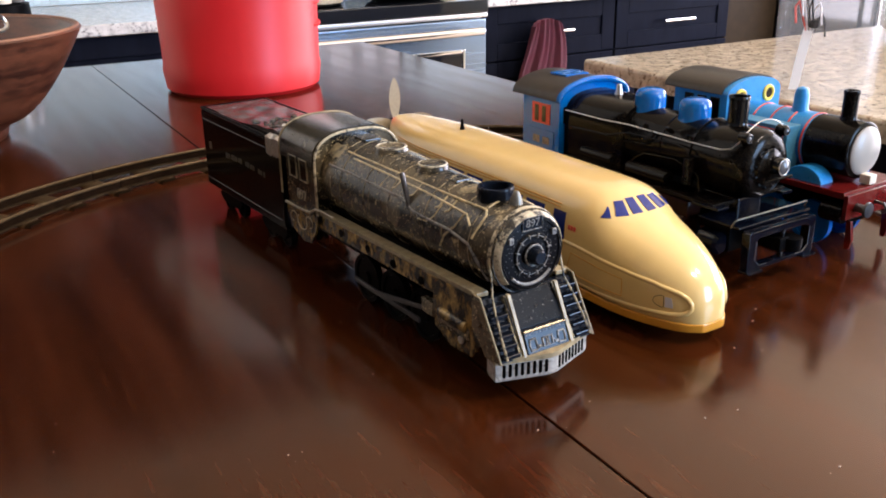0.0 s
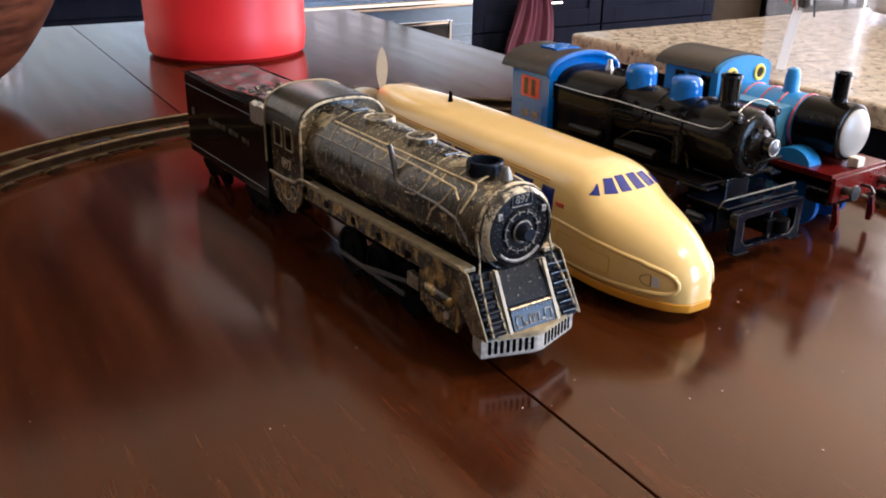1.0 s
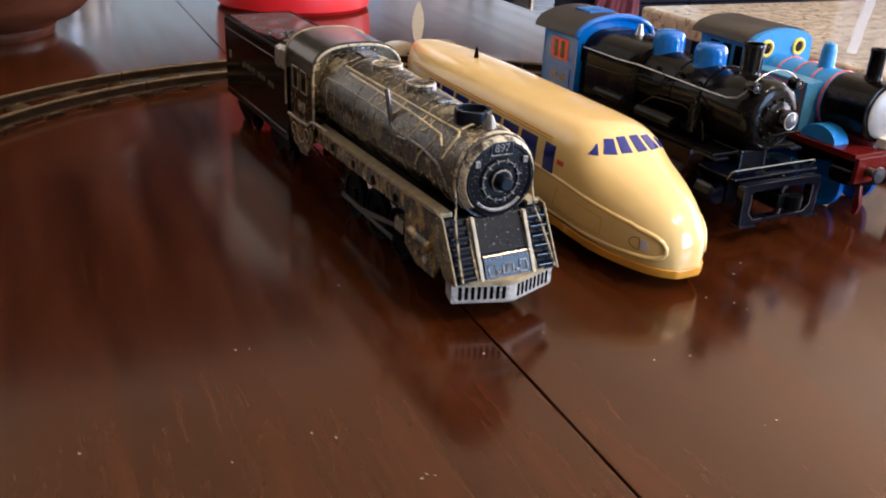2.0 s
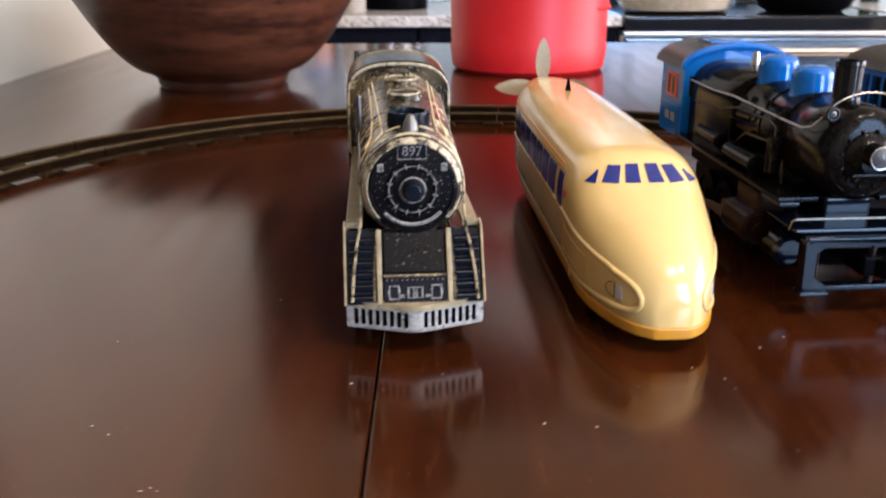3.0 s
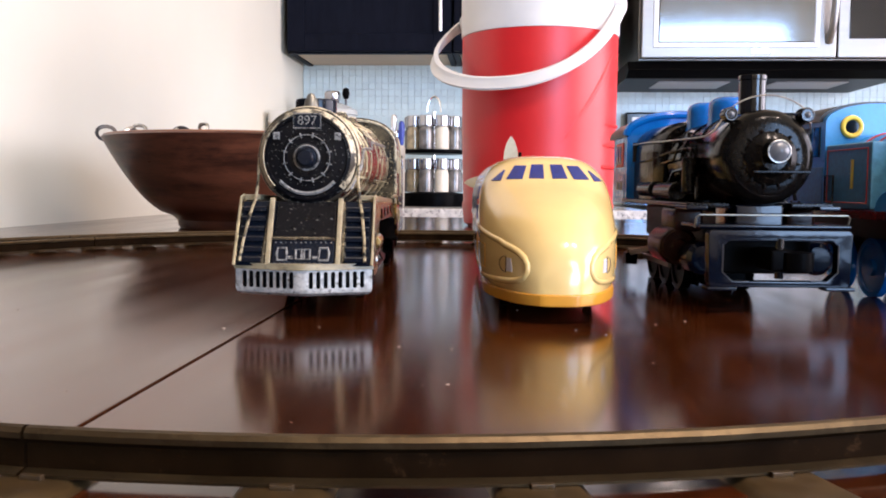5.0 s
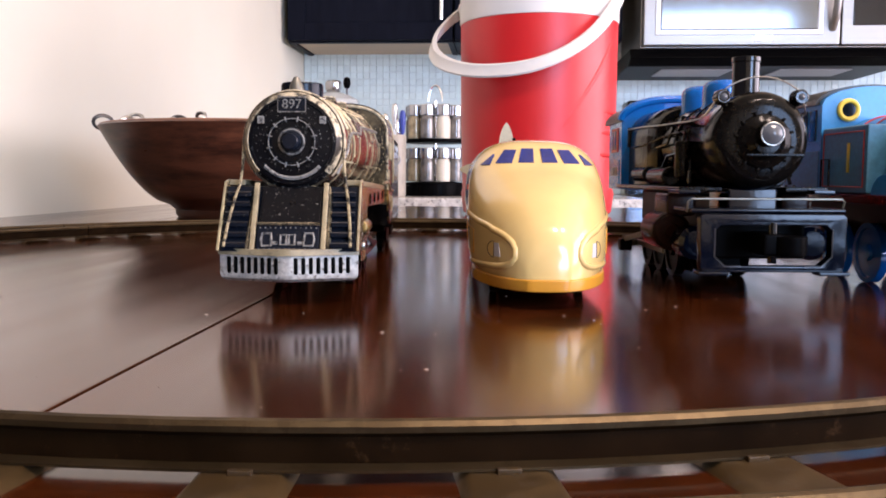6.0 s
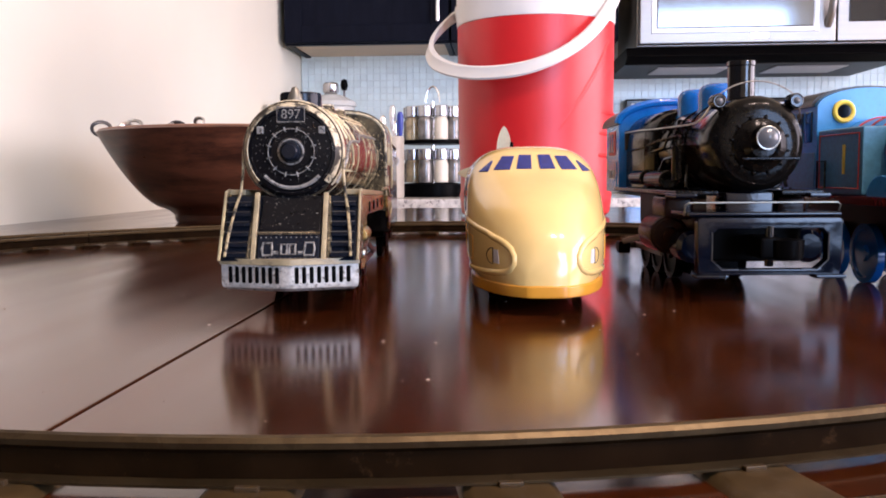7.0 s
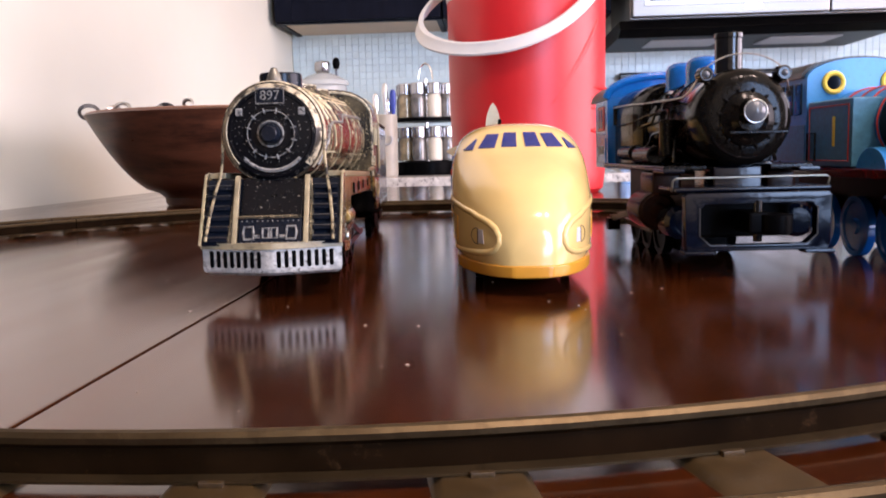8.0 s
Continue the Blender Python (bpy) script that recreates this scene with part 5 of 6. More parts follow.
        part("plate_edge", tube([Vector((s * 0.0353, 0.0048, 0.0278)), Vector((s * 0.0353, 0.0256, 0.0622)), Vector((s * 0.0353, 0.0335, 0.0632))], 0.0007, 6), "tan_brass", apron, "rubbed brass edge")
    part("centre_panel", prism([(0.0245, 0.0600), (0.0125, 0.0420), (0.0145, 0.0420), (0.0265, 0.0600)], "X", -0.0155, 0.0155, 0.0005), "face_black", apron, "black panel with chipped specks")
    board = part("number_board", prism([(0.0040, 0.0282), (0.0095, 0.0408), (0.0130, 0.0420), (0.0140, 0.0400), (0.0120, 0.0282)], "X", -0.0158, 0.0158, 0.0005), "litho_blue", apron, "blue-black board with pale printed marks", 20)
    part("board_ledge", tube([(-0.0160, 0.0092, 0.0413), (0.0160, 0.0092, 0.0413)], 0.0009, 6), "worn_brass", board)

    def on_board(x, v, out):
        """A point on the board's face, v from 0 at the foot to 1 at the top."""
        return Vector((x, 0.0040 + 0.0055 * v - out, 0.0282 + 0.0126 * v))
    for s in (-1, 1):
        part("panel_edge", prism([(0.0210, 0.0620), (0.0035, 0.0280), (0.0055, 0.0280), (0.0235, 0.0620)], "X", *sorted((s * 0.0166, s * 0.0192)), 0.0005), "tan_brass", apron, "worn brass upright beside the board")
        loop = [(s * 0.0082, 0.18), (s * 0.0128, 0.18), (s * 0.0134, 0.42), (s * 0.0128, 0.66), (s * 0.0086, 0.66), (s * 0.0082, 0.42)]
        part("printed_mark", tube([on_board(x, v, 0.0002) for x, v in loop], 0.0007, 5, True), "litho_grey", board, "", 0)
        part("printed_mark", tube([on_board(s * 0.0050, 0.28, 0.0002), on_board(s * 0.0074, 0.28, 0.0002)], 0.0010, 5), "litho_grey", board, "", 0)
        part("printed_mark", tube([on_board(x, v, 0.0002) for x, v in ((s * 0.0006, 0.22), (s * 0.0036, 0.22), (s * 0.0036, 0.60), (s * 0.0006, 0.60))], 0.0007, 5, True), "litho_grey", board, "", 0)
        for k in range(6):
            x = s * (0.0012 + 0.0026 * k)
            for v in (0.06, 0.88):
                part("rivet", box(tuple(on_board(x, v, 0.0004) - Vector((0.0003, 0.0, 0.0003))), tuple(on_board(x, v, 0.0004) + Vector((0.0003, 0.0006, 0.0003)))), "litho_grey", board, "", 0)
    # cowcatcher: a shallow V with upright bars
    V = [(-0.0352, 0.0105), (-0.003, 0.0), (0.003, 0.0), (0.0352, 0.0105)]
    cow = part("cowcatcher", loft([[(x * 0.93, y + 0.0035, 0.0122) for x, y in V] + [(x * 0.88, y + 0.012, 0.0122) for x, y in V[::-1]], [(x * 0.985, y + 0.0006, 0.0138) for x, y in V] + [(x * 0.90, y + 0.012, 0.0138) for x, y in V[::-1]], [(x, y, 0.0158) for x, y in V] + [(x * 0.92, y + 0.012, 0.0158) for x, y in V[::-1]], [(x, y, 0.0255) for x, y in V] + [(x * 0.92, y + 0.012, 0.0255) for x, y in V[::-1]]]), "worn_silver", c, "worn bare tin cowcatcher with upright bars", 20)
    part("step_ledge", loft([[(x * 1.02, y - 0.001, z) for x, y in V] + [(x * 0.96, y + 0.013, z) for x, y in V[::-1]] for z in (0.0257, 0.0288)]), "tan_brass", cow, "rubbed brass step ledge", 20)
    for s in (-1, 1):
        for k in range(8):
            x = s * (0.0048 + 0.0036 * k)
            y = 0.0105 * (abs(x) - 0.003) / 0.0322
            part("bar_gap", box((x - 0.00115, y - 0.0006, 0.0162), (x + 0.00115, y + 0.0008, 0.0248), 0.0009), "black", cow)
    return c


worn_locomotive()


def tender():
    c = thing("toy_coal_tender", pose(0.225, 0.5924, 0.0, 0, 0, 5.0) @ TOY, "black tinplate toy coal tender behind the worn locomotive", "toy tender", "toy trains")
    hw = 0.0345
    body = part("body", box((-hw, 0.0, 0.022), (hw, 0.180, 0.097), 0.0022), "tender_black", c)
    for z in (0.030, 0.0885):
        for s in (-1, 1):
            part("side_bead", tube([(s * (hw + 0.0001), 0.004, z), (s * (hw + 0.0001), 0.176, z)], 0.0006, 6), "tender_black", body)
    rings = []
    for j in range(29):
        y = 0.003 + 0.172 * j / 28
        base = 0.1035 + 0.0022 * math.exp(-((y - 0.016) / 0.012) ** 2) - 0.0042 * min(max((y - 0.045) / 0.04, 0.0), 1.0)
        row = [(-hw + 0.0035, y, 0.0972)]
        for k in range(15):
            x = (hw - 0.004) * (2 * k / 14 - 1)
            fade = min(1.0, 3 * (1 - abs(x) / hw), 40 * y, 40 * (0.178 - y))
            row.append((x, y, base + 0.0024 * fade * noise.noise(Vector((x * 90, y * 70, 1.7))) + 0.0010 * fade * noise.noise(Vector((x * 260, y * 220, 5.0)))))
        rings.append(row + [(hw - 0.0035, y, 0.0972)])
    top = part("deck", loft(rings), "dusty_tin", c, "dusty dented coal deck", 25)
    bm = bmesh.new()
    rr = random.Random(4)
    for k in range(60):
        x, y = rr.uniform(-0.026, 0.026), rr.uniform(0.012, 0.07)
        r = rr.uniform(0.002, 0.0042)
        bmesh.ops.create_icosphere(bm, subdivisions=1, radius=r, matrix=Matrix.Translation((x, y, 0.1040 - (y - 0.012) * 0.06)) @ Euler((rr.random() * 3, rr.random() * 3, 0)).to_matrix().to_4x4())
    part("coal", bm, "dusty_tin", c, "molded coal load", 0)
    rim = [(-hw + 0.001, 0.001, 0.0985), (hw - 0.001, 0.001, 0.0985), (hw - 0.001, 0.179, 0.0985), (-hw + 0.001, 0.179, 0.0985)]
    part("top_rail", tube(rim, 0.0012, 6, True), "black", c)
    rings = []
    for j in range(19):
        row = []
        for k in range(19):
            u, v = j / 18, k / 18
            crease = 0.0024 * noise.noise(Vector((u * 5.0, v * 5.0, 3.1))) + 0.0016 * noise.noise(Vector((u * 13.0, v * 13.0, 8.1)))
            y = -0.001 + 0.026 * v
            row.append((-hw - 0.0009 + (0.020 * max(u - 0.45, 0) / 0.55), y, 0.0840 + 0.0150 * min(u / 0.45, 1) + 0.007 * max(u - 0.45, 0) / 0.55 + crease + 0.0008))
        rings.append(row)
    part("bright_patch", loft(rings, False, False), "silver", c, "creased patch of bare shiny tin at the corner", 15)
    # lettering worn away to bars
    for s in (-1, 1):
        x0, x1 = sorted((s * (hw - 0.0002), s * (hw + 0.0004)))
        for k in range(16):
            if k in (3, 8):
                continue
            y, tall = 0.034 + 0.0056 * k, 0.0020 + 0.0004 * (k % 3 == 0)
            y += 0.0005 * math.sin(k * 2.3)
            part("lettering_bar", box((x0, y, 0.0630 - tall + 0.0012 * math.sin(math.pi * k / 15)), (x1, y + 0.0026 + 0.0010 * math.sin(k * 4.1) ** 2, 0.0630 + tall + 0.0012 * math.sin(math.pi * k / 15)), 0.0001), "faint_letter", body, "", 0)
        part("crest_bar", box((x0, 0.158, 0.061), (x1, 0.164, 0.0680), 0.0001), "faint_letter", body, "", 0)
    part("frame", box((-0.028, 0.006, 0.018), (0.028, 0.166, 0.0258), 0.001), "black", c)
    for y0 in (0.035, 0.135):
        for s in (-1, 1):
            tr = part("truck_side", prism([(y0 - 0.028, 0.016), (y0 - 0.02, 0.021), (y0 + 0.02, 0.021), (y0 + 0.028, 0.016), (y0 + 0.02, 0.009), (y0 - 0.02, 0.009)], "X", *sorted((s * 0.027, s * 0.0295)), 0.0006), "black", c)
            for dy in (-0.016, 0.016):
                wheel(c, s * 0.0235, y0 + dy, 0.0105, 0.0105, 0.005, "black", 6)
    part("drawbar", box((-0.006, -0.03, 0.020), (0.006, 0.008, 0.023), 0.0006), "silver", c)


tender()


# ---- yellow propeller railcar ----
ZN = [(0.0, 0.0095, 0.0105, 0.0290), (0.0035, 0.0148, 0.0105, 0.0392), (0.010, 0.0206, 0.0105, 0.0472), (0.022, 0.0270, 0.0105, 0.0556), (0.038, 0.0330, 0.0105, 0.0628), (0.052, 0.0364, 0.0105, 0.0676), (0.061, 0.0378, 0.0105, 0.0706),
      (0.067, 0.0385, 0.0105, 0.0732), (0.072, 0.0388, 0.0105, 0.0762), (0.077, 0.0390, 0.0105, 0.0798), (0.082, 0.0391, 0.0105, 0.0828), (0.090, 0.0391, 0.0105, 0.0858), (0.106, 0.0391, 0.0105, 0.0876), (0.20, 0.0391, 0.0105, 0.0886), (0.30, 0.0388, 0.0105, 0.0884), (0.340, 0.0366, 0.0115, 0.0877), (0.370, 0.0318, 0.0150, 0.0868), (0.392, 0.0250, 0.0235, 0.0857), (0.406, 0.0175, 0.037, 0.0843), (0.415, 0.0090, 0.056, 0.0822)]


def hull(y):
    """Half width, floor and roof of the railcar at y, smoothly between the stations."""
    ys = [q[0] for q in ZN]
    y = min(max(y, ys[0]), ys[-1])
    i = max(k for k in range(len(ys)) if ys[k] <= y + 1e-9)
    if i == len(ys) - 1:
        return ZN[-1][1:]
    t = (y - ys[i]) / (ys[i + 1] - ys[i])
    out = []
    for j in (1, 2, 3):
        p1, p2 = ZN[i][j], ZN[i + 1][j]
        h = ys[i + 1] - ys[i]
        m1 = (p2 - ZN[i - 1][j]) / (ys[i + 1] - ys[i - 1]) if i else (p2 - p1) / h
        m2 = (ZN[i + 2][j] - p1) / (ys[i + 2] - ys[i]) if i + 2 < len(ys) else (p2 - p1) / h
        out.append((2 * t ** 3 - 3 * t * t + 1) * p1 + (t ** 3 - 2 * t * t + t) * h * m1 + (3 * t * t - 2 * t ** 3) * p2 + (t ** 3 - t * t) * h * m2)
    return out


def section(y):
    """Half width, floor, waist and roof at y, with the roundness of the upper half."""
    w, z0, z1 = hull(y)
    t = min(max((y - 0.02) / 0.08, 0.0), 1.0)
    return w, z0, z0 + (0.40 + 0.12 * t) * (z1 - z0), z1, 2.3 + 0.8 * t


def inside(y, x, z):
    """Under 1 where the point lies inside the section at y."""
    w, z0, zm, z1, eu = section(y)
    e, q = (eu, (z - zm) / (z1 - zm)) if z > zm else (5.0, (zm - z) / (zm - z0))
    return abs(x / w) ** e + abs(q) ** e


def side_x(y, z):
    w, z0, zm, z1, eu = section(y)
    e, q = (eu, (z - zm) / (z1 - zm)) if z > zm else (5.0, (zm - z) / (zm - z0))
    return w * max(1 - abs(q) ** e, 0.0) ** (1 / e)


def front_y(x, z):
    lo, hi = 0.0, 0.16
    for _ in range(40):
        mid = (lo + hi) / 2
        if inside(mid, x, z) <= 1:
            hi = mid
        else:
            lo = mid
    return hi


def railcar():
    c = thing("toy_propeller_railcar", pose(0.3648, 0.3054, 0.0, 0, 0, 2.6) @ TOY, "glossy cream-yellow tin propeller railcar with violet windows", "toy railcar", "toy trains")
    rings = []
    n = 64
    stations = [0.0, 0.0015, 0.003] + [0.0055 * k for k in range(1, 26)] + [0.15 + 0.01 * k for k in range(17)] + [0.32 + 0.005 * k for k in range(19)] + [0.415]
    for y in stations:
        w, z0, zm, z1, eu = section(y)
        loop = []
        for k in range(n):
            a = 2 * math.pi * k / n
            cs, sn = math.cos(a), math.sin(a)
            e, hgt = (eu, z1 - zm) if sn > 0 else (5.0, zm - z0)
            loop.append((w * math.copysign(abs(cs) ** (2 / e), cs), y, zm + hgt * math.copysign(abs(sn) ** (2 / e), sn)))
        rings.append(loop)
    body = part("body", loft(rings), "yellow", c, "", 60)

    def nose_patch(corners, out, steps=5):
        """A thin curved plate on the nose; corners: (x, z) anticlockwise from bottom left."""
        (xa, za), (xb, zb), (xc, zc2), (xd, zd) = corners
        outer, inner = [], []
        for j in range(steps):
            v = j / (steps - 1)
            ro, ri = [], []
            for i in range(steps):
                u = i / (steps - 1)
                x = (xa * (1 - u) + xb * u) * (1 - v) + (xd * (1 - u) + xc * u) * v
                z = (za * (1 - u) + zb * u) * (1 - v) + (zd * (1 - u) + zc2 * u) * v
                y = front_y(x, z)
                h = 0.0008
                g = Vector(((front_y(x + h, z) - front_y(x - h, z)) / (2 * h), -1.0, (front_y(x, z + h) - front_y(x, z - h)) / (2 * h))).normalized()
                p = Vector((x, y, z))
                ro.append(p + g * out)
                ri.append(p - g * 0.0004)
            outer.append(ro)
            inner.append(ri)
        bm = bmesh.new()
        add_loft(bm, outer, False, False)
        edge_o = outer[0] + [r[-1] for r in outer[1:-1]] + outer[-1][::-1] + [r[0] for r in outer[1:-1]][::-1]
        edge_i = inner[0] + [r[-1] for r in inner[1:-1]] + inner[-1][::-1] + [r[0] for r in inner[1:-1]][::-1]
        add_loft(bm, [edge_o, edge_i], True, False)
        bmesh.ops.remove_doubles(bm, verts=bm.verts, dist=1e-6)
        bmesh.ops.recalc_face_normals(bm, faces=bm.faces)
        return bm
    for x0, x1, x2, x3, zb, zt in ((-0.0318, -0.0268, -0.0240, -0.0247, 0.0722, 0.0782), (-0.0236, -0.0146, -0.0116, -0.0184, 0.0731, 0.0808), (-0.0110, -0.0024, -0.0019, -0.0088, 0.0735, 0.0815),
                                   (0.0024, 0.0110, 0.0088, 0.0019, 0.0735, 0.0815), (0.0146, 0.0236, 0.0184, 0.0116, 0.0731, 0.0808), (0.0268, 0.0318, 0.0247, 0.0240, 0.0722, 0.0782)):
        part("windscreen_pane", nose_patch([(x0, zb), (x1, zb), (x2, zt), (x3, zt)], 0.0005), "violet", body, "violet painted windscreen pane")
    for s in (-1, 1):
        lamp = [(s * (0.0262 + 0.0030 * math.cos(a)), 0.0288 + 0.0042 * math.sin(a)) for a in [radians(-80 + 16 * k) for k in range(11)]]
        lamp += [(s * 0.0262, 0.0329 - 0.0082 * k / 5) for k in range(6)]
        part("headlight", tube([(x, front_y(abs(x), z) - 0.0001, z) for x, z in lamp], 0.00022, 6, True), "face_black", body, "outlined half-round headlight")
        part("headlight_glass", nose_patch([(min(s * 0.0232, s * 0.0258), 0.0252), (max(s * 0.0232, s * 0.0258), 0.0252), (max(s * 0.0238, s * 0.0258), 0.0322), (min(s * 0.0238, s * 0.0258), 0.0322)], 0.0002, 3), "pale_glass", body, "pale headlight pane")
        upper = [(0.33, 0.0485), (0.25, 0.0488), (0.17, 0.0488), (0.12, 0.0482), (0.09, 0.0470), (0.068, 0.0452), (0.050, 0.0432), (0.036, 0.0412), (0.026, 0.0396)]
        front = [(0.0260, 0.0384), (0.0230, 0.0372), (0.0198, 0.0354), (0.0172, 0.0328), (0.0158, 0.0296), (0.0158, 0.0262), (0.0174, 0.0232), (0.0202, 0.0214), (0.0236, 0.0205), (0.0262, 0.0202)]
        lower = [(0.026, 0.0200), (0.045, 0.0196), (0.08, 0.0192), (0.12, 0.0190), (0.2, 0.0190), (0.33, 0.0190)]
        path = []
        for (ya, za), (yb, zb) in zip(upper, upper[1:]):
            path += [(s * (side_x(ya + (yb - ya) * q / 4, za + (zb - za) * q / 4) - 0.0008), ya + (yb - ya) * q / 4, za + (zb - za) * q / 4) for q in range(4)]
        path += [(s * x, front_y(x, z) + 0.0007, z) for x, z in front]
        for (ya, za), (yb, zb) in zip(lower, lower[1:]):
            path += [(s * (side_x(ya + (yb - ya) * q / 4, za + (zb - za) * q / 4) - 0.0008), ya + (yb - ya) * q / 4, za + (zb - za) * q / 4) for q in range(1, 5)]
        part("molded_bead", tube(path, 0.0018, 10), "yellow", body)
        for z in (0.0735, 0.0715):
            part("trim_line", tube([(s * (side_x(y, z) + 0.0001), y, z) for y in [0.115 + 0.01 * k for k in range(26)]], 0.0005, 5), "yellow_dark", body)

        def side_patch(y0, y1, z0, z1, out=0.0006):
            o = [[Vector((s * (side_x(y, z) + out), y, z)) for y in (y0, (y0 + y1) / 2, y1)] for z in (z0, (2 * z0 + z1) / 3, (z0 + 2 * z1) / 3, z1)]
            i = [[Vector((s * (side_x(y, z) - 0.0004), y, z)) for y in (y0, (y0 + y1) / 2, y1)] for z in (z0, (2 * z0 + z1) / 3, (z0 + 2 * z1) / 3, z1)]
            bm = bmesh.new()
            add_loft(bm, o, False, False)
            eo = o[0] + [o[1][2], o[2][2]] + o[3][::-1] + [o[2][0], o[1][0]]
            ei = i[0] + [i[1][2], i[2][2]] + i[3][::-1] + [i[2][0], i[1][0]]
            add_loft(bm, [eo, ei], True, False)
            bmesh.ops.remove_doubles(bm, verts=bm.verts, dist=1e-6)
            bmesh.ops.recalc_face_normals(bm, faces=bm.faces)
            return bm
        part("door_window", side_patch(0.108, 0.121, 0.048, 0.069), "violet", body, "violet painted door window")
        for k in range(7):
            y = 0.132 + 0.027 * k
            part("side_window", side_patch(y, y + 0.022, 0.0505, 0.0690), "violet", body, "violet painted side window")
        for k in range(3):
            part("red_mark", side_patch(0.0960 + 0.003 * k, 0.0978 + 0.003 * k, 0.058, 0.0612), "red_paint", body, "small red printed mark", 0)
        hatch = [(0.050, 0.0370), (0.10, 0.0410), (0.105, 0.0255), (0.050, 0.0245)]
        pts = []
        for (ya, za), (yb, zb) in zip(hatch, hatch[1:] + hatch[:1]):
            pts += [(ya + (yb - ya) * q / 5, za + (zb - za) * q / 5) for q in range(5)]
        part("hatch_line", tube([(s * (side_x(y, z) + 0.0001), y, z) for y, z in pts], 0.0003, 5, True), "yellow_dark", body)
    rows = []
    for z, o in ((0.0092, -0.0012), (0.0095, 0.0004), (0.0100, 0.0008), (0.0146, 0.0009), (0.0153, 0.0006), (0.0156, -0.0004)):
        back = [0.0002 + 0.00128 * k * k for k in range(17)]
        right = [(side_x(y, 0.017) + o, y - o * 0.5, z) for y in back[::-1]]
        w = right[-1][0]
        rows.append(right + [(w * math.cos(math.pi * k / 8), -o * 0.5 - 0.0011 * math.sin(math.pi * k / 8), z) for k in range(1, 8)] + [(-x, y, zz) for x, y, zz in right[::-1]])
    part("skirt_band", loft(rows, False, False), "yellow_dark", body, "darker yellow band along the skirt", 60)
    part("roof_knob", lathe([(0.0004, 0.0095), (0.0013, 0.0090), (0.0015, 0.006), (0.0024, 0.0), (0.0005, -0.001)], (0, 0.300, 0.0882), "Z", 16), "black", c, "small black roof knob")
    hub = part("propeller_hub", lathe([(0.0005, 0.4345), (0.003, 0.433), (0.0042, 0.428), (0.0042, 0.4155), (0.0005, 0.415)], (0, 0, 0.0725), "Y", 20), "black", c, "dark propeller hub")
    for k in range(4):
        bm = bmesh.new()
        out = []
        for q in range(15):
            t = q / 14
            w = 0.0005 + 0.0072 * math.sin(math.pi * min(t * 0.94 + 0.06, 1.0)) ** 0.75
            r = 0.003 + 0.042 * t
            tw = radians(28 - 14 * t)
            out.append([Vector((w * math.cos(tw), 0.424 + w * math.sin(tw) * 0.5 - 0.0003, r)), Vector((w * math.cos(tw), 0.424 + w * math.sin(tw) * 0.5 + 0.0003, r)),
                        Vector((-w * math.cos(tw), 0.424 - w * math.sin(tw) * 0.5 + 0.0003, r)), Vector((-w * math.cos(tw), 0.424 - w * math.sin(tw) * 0.5 - 0.0003, r))])
        add_loft(bm, out)
        bmesh.ops.transform(bm, matrix=Matrix.Translation((0, 0, 0.0725)) @ Matrix.Rotation(radians(90 * k), 4, "Y"), verts=bm.verts)
        part("blade", bm, "prop", hub, "dull brass propeller blade", 0)
    part("chassis", box((-0.022, 0.04, 0.004), (0.022, 0.33, 0.012), 0.001), "black", c, "", 0)
    for y in (0.075, 0.29):
        for s in (-1, 1):
            wheel(c, s * 0.0245, y, 0.0085, 0.0085, 0.004, "black", 6)


railcar()


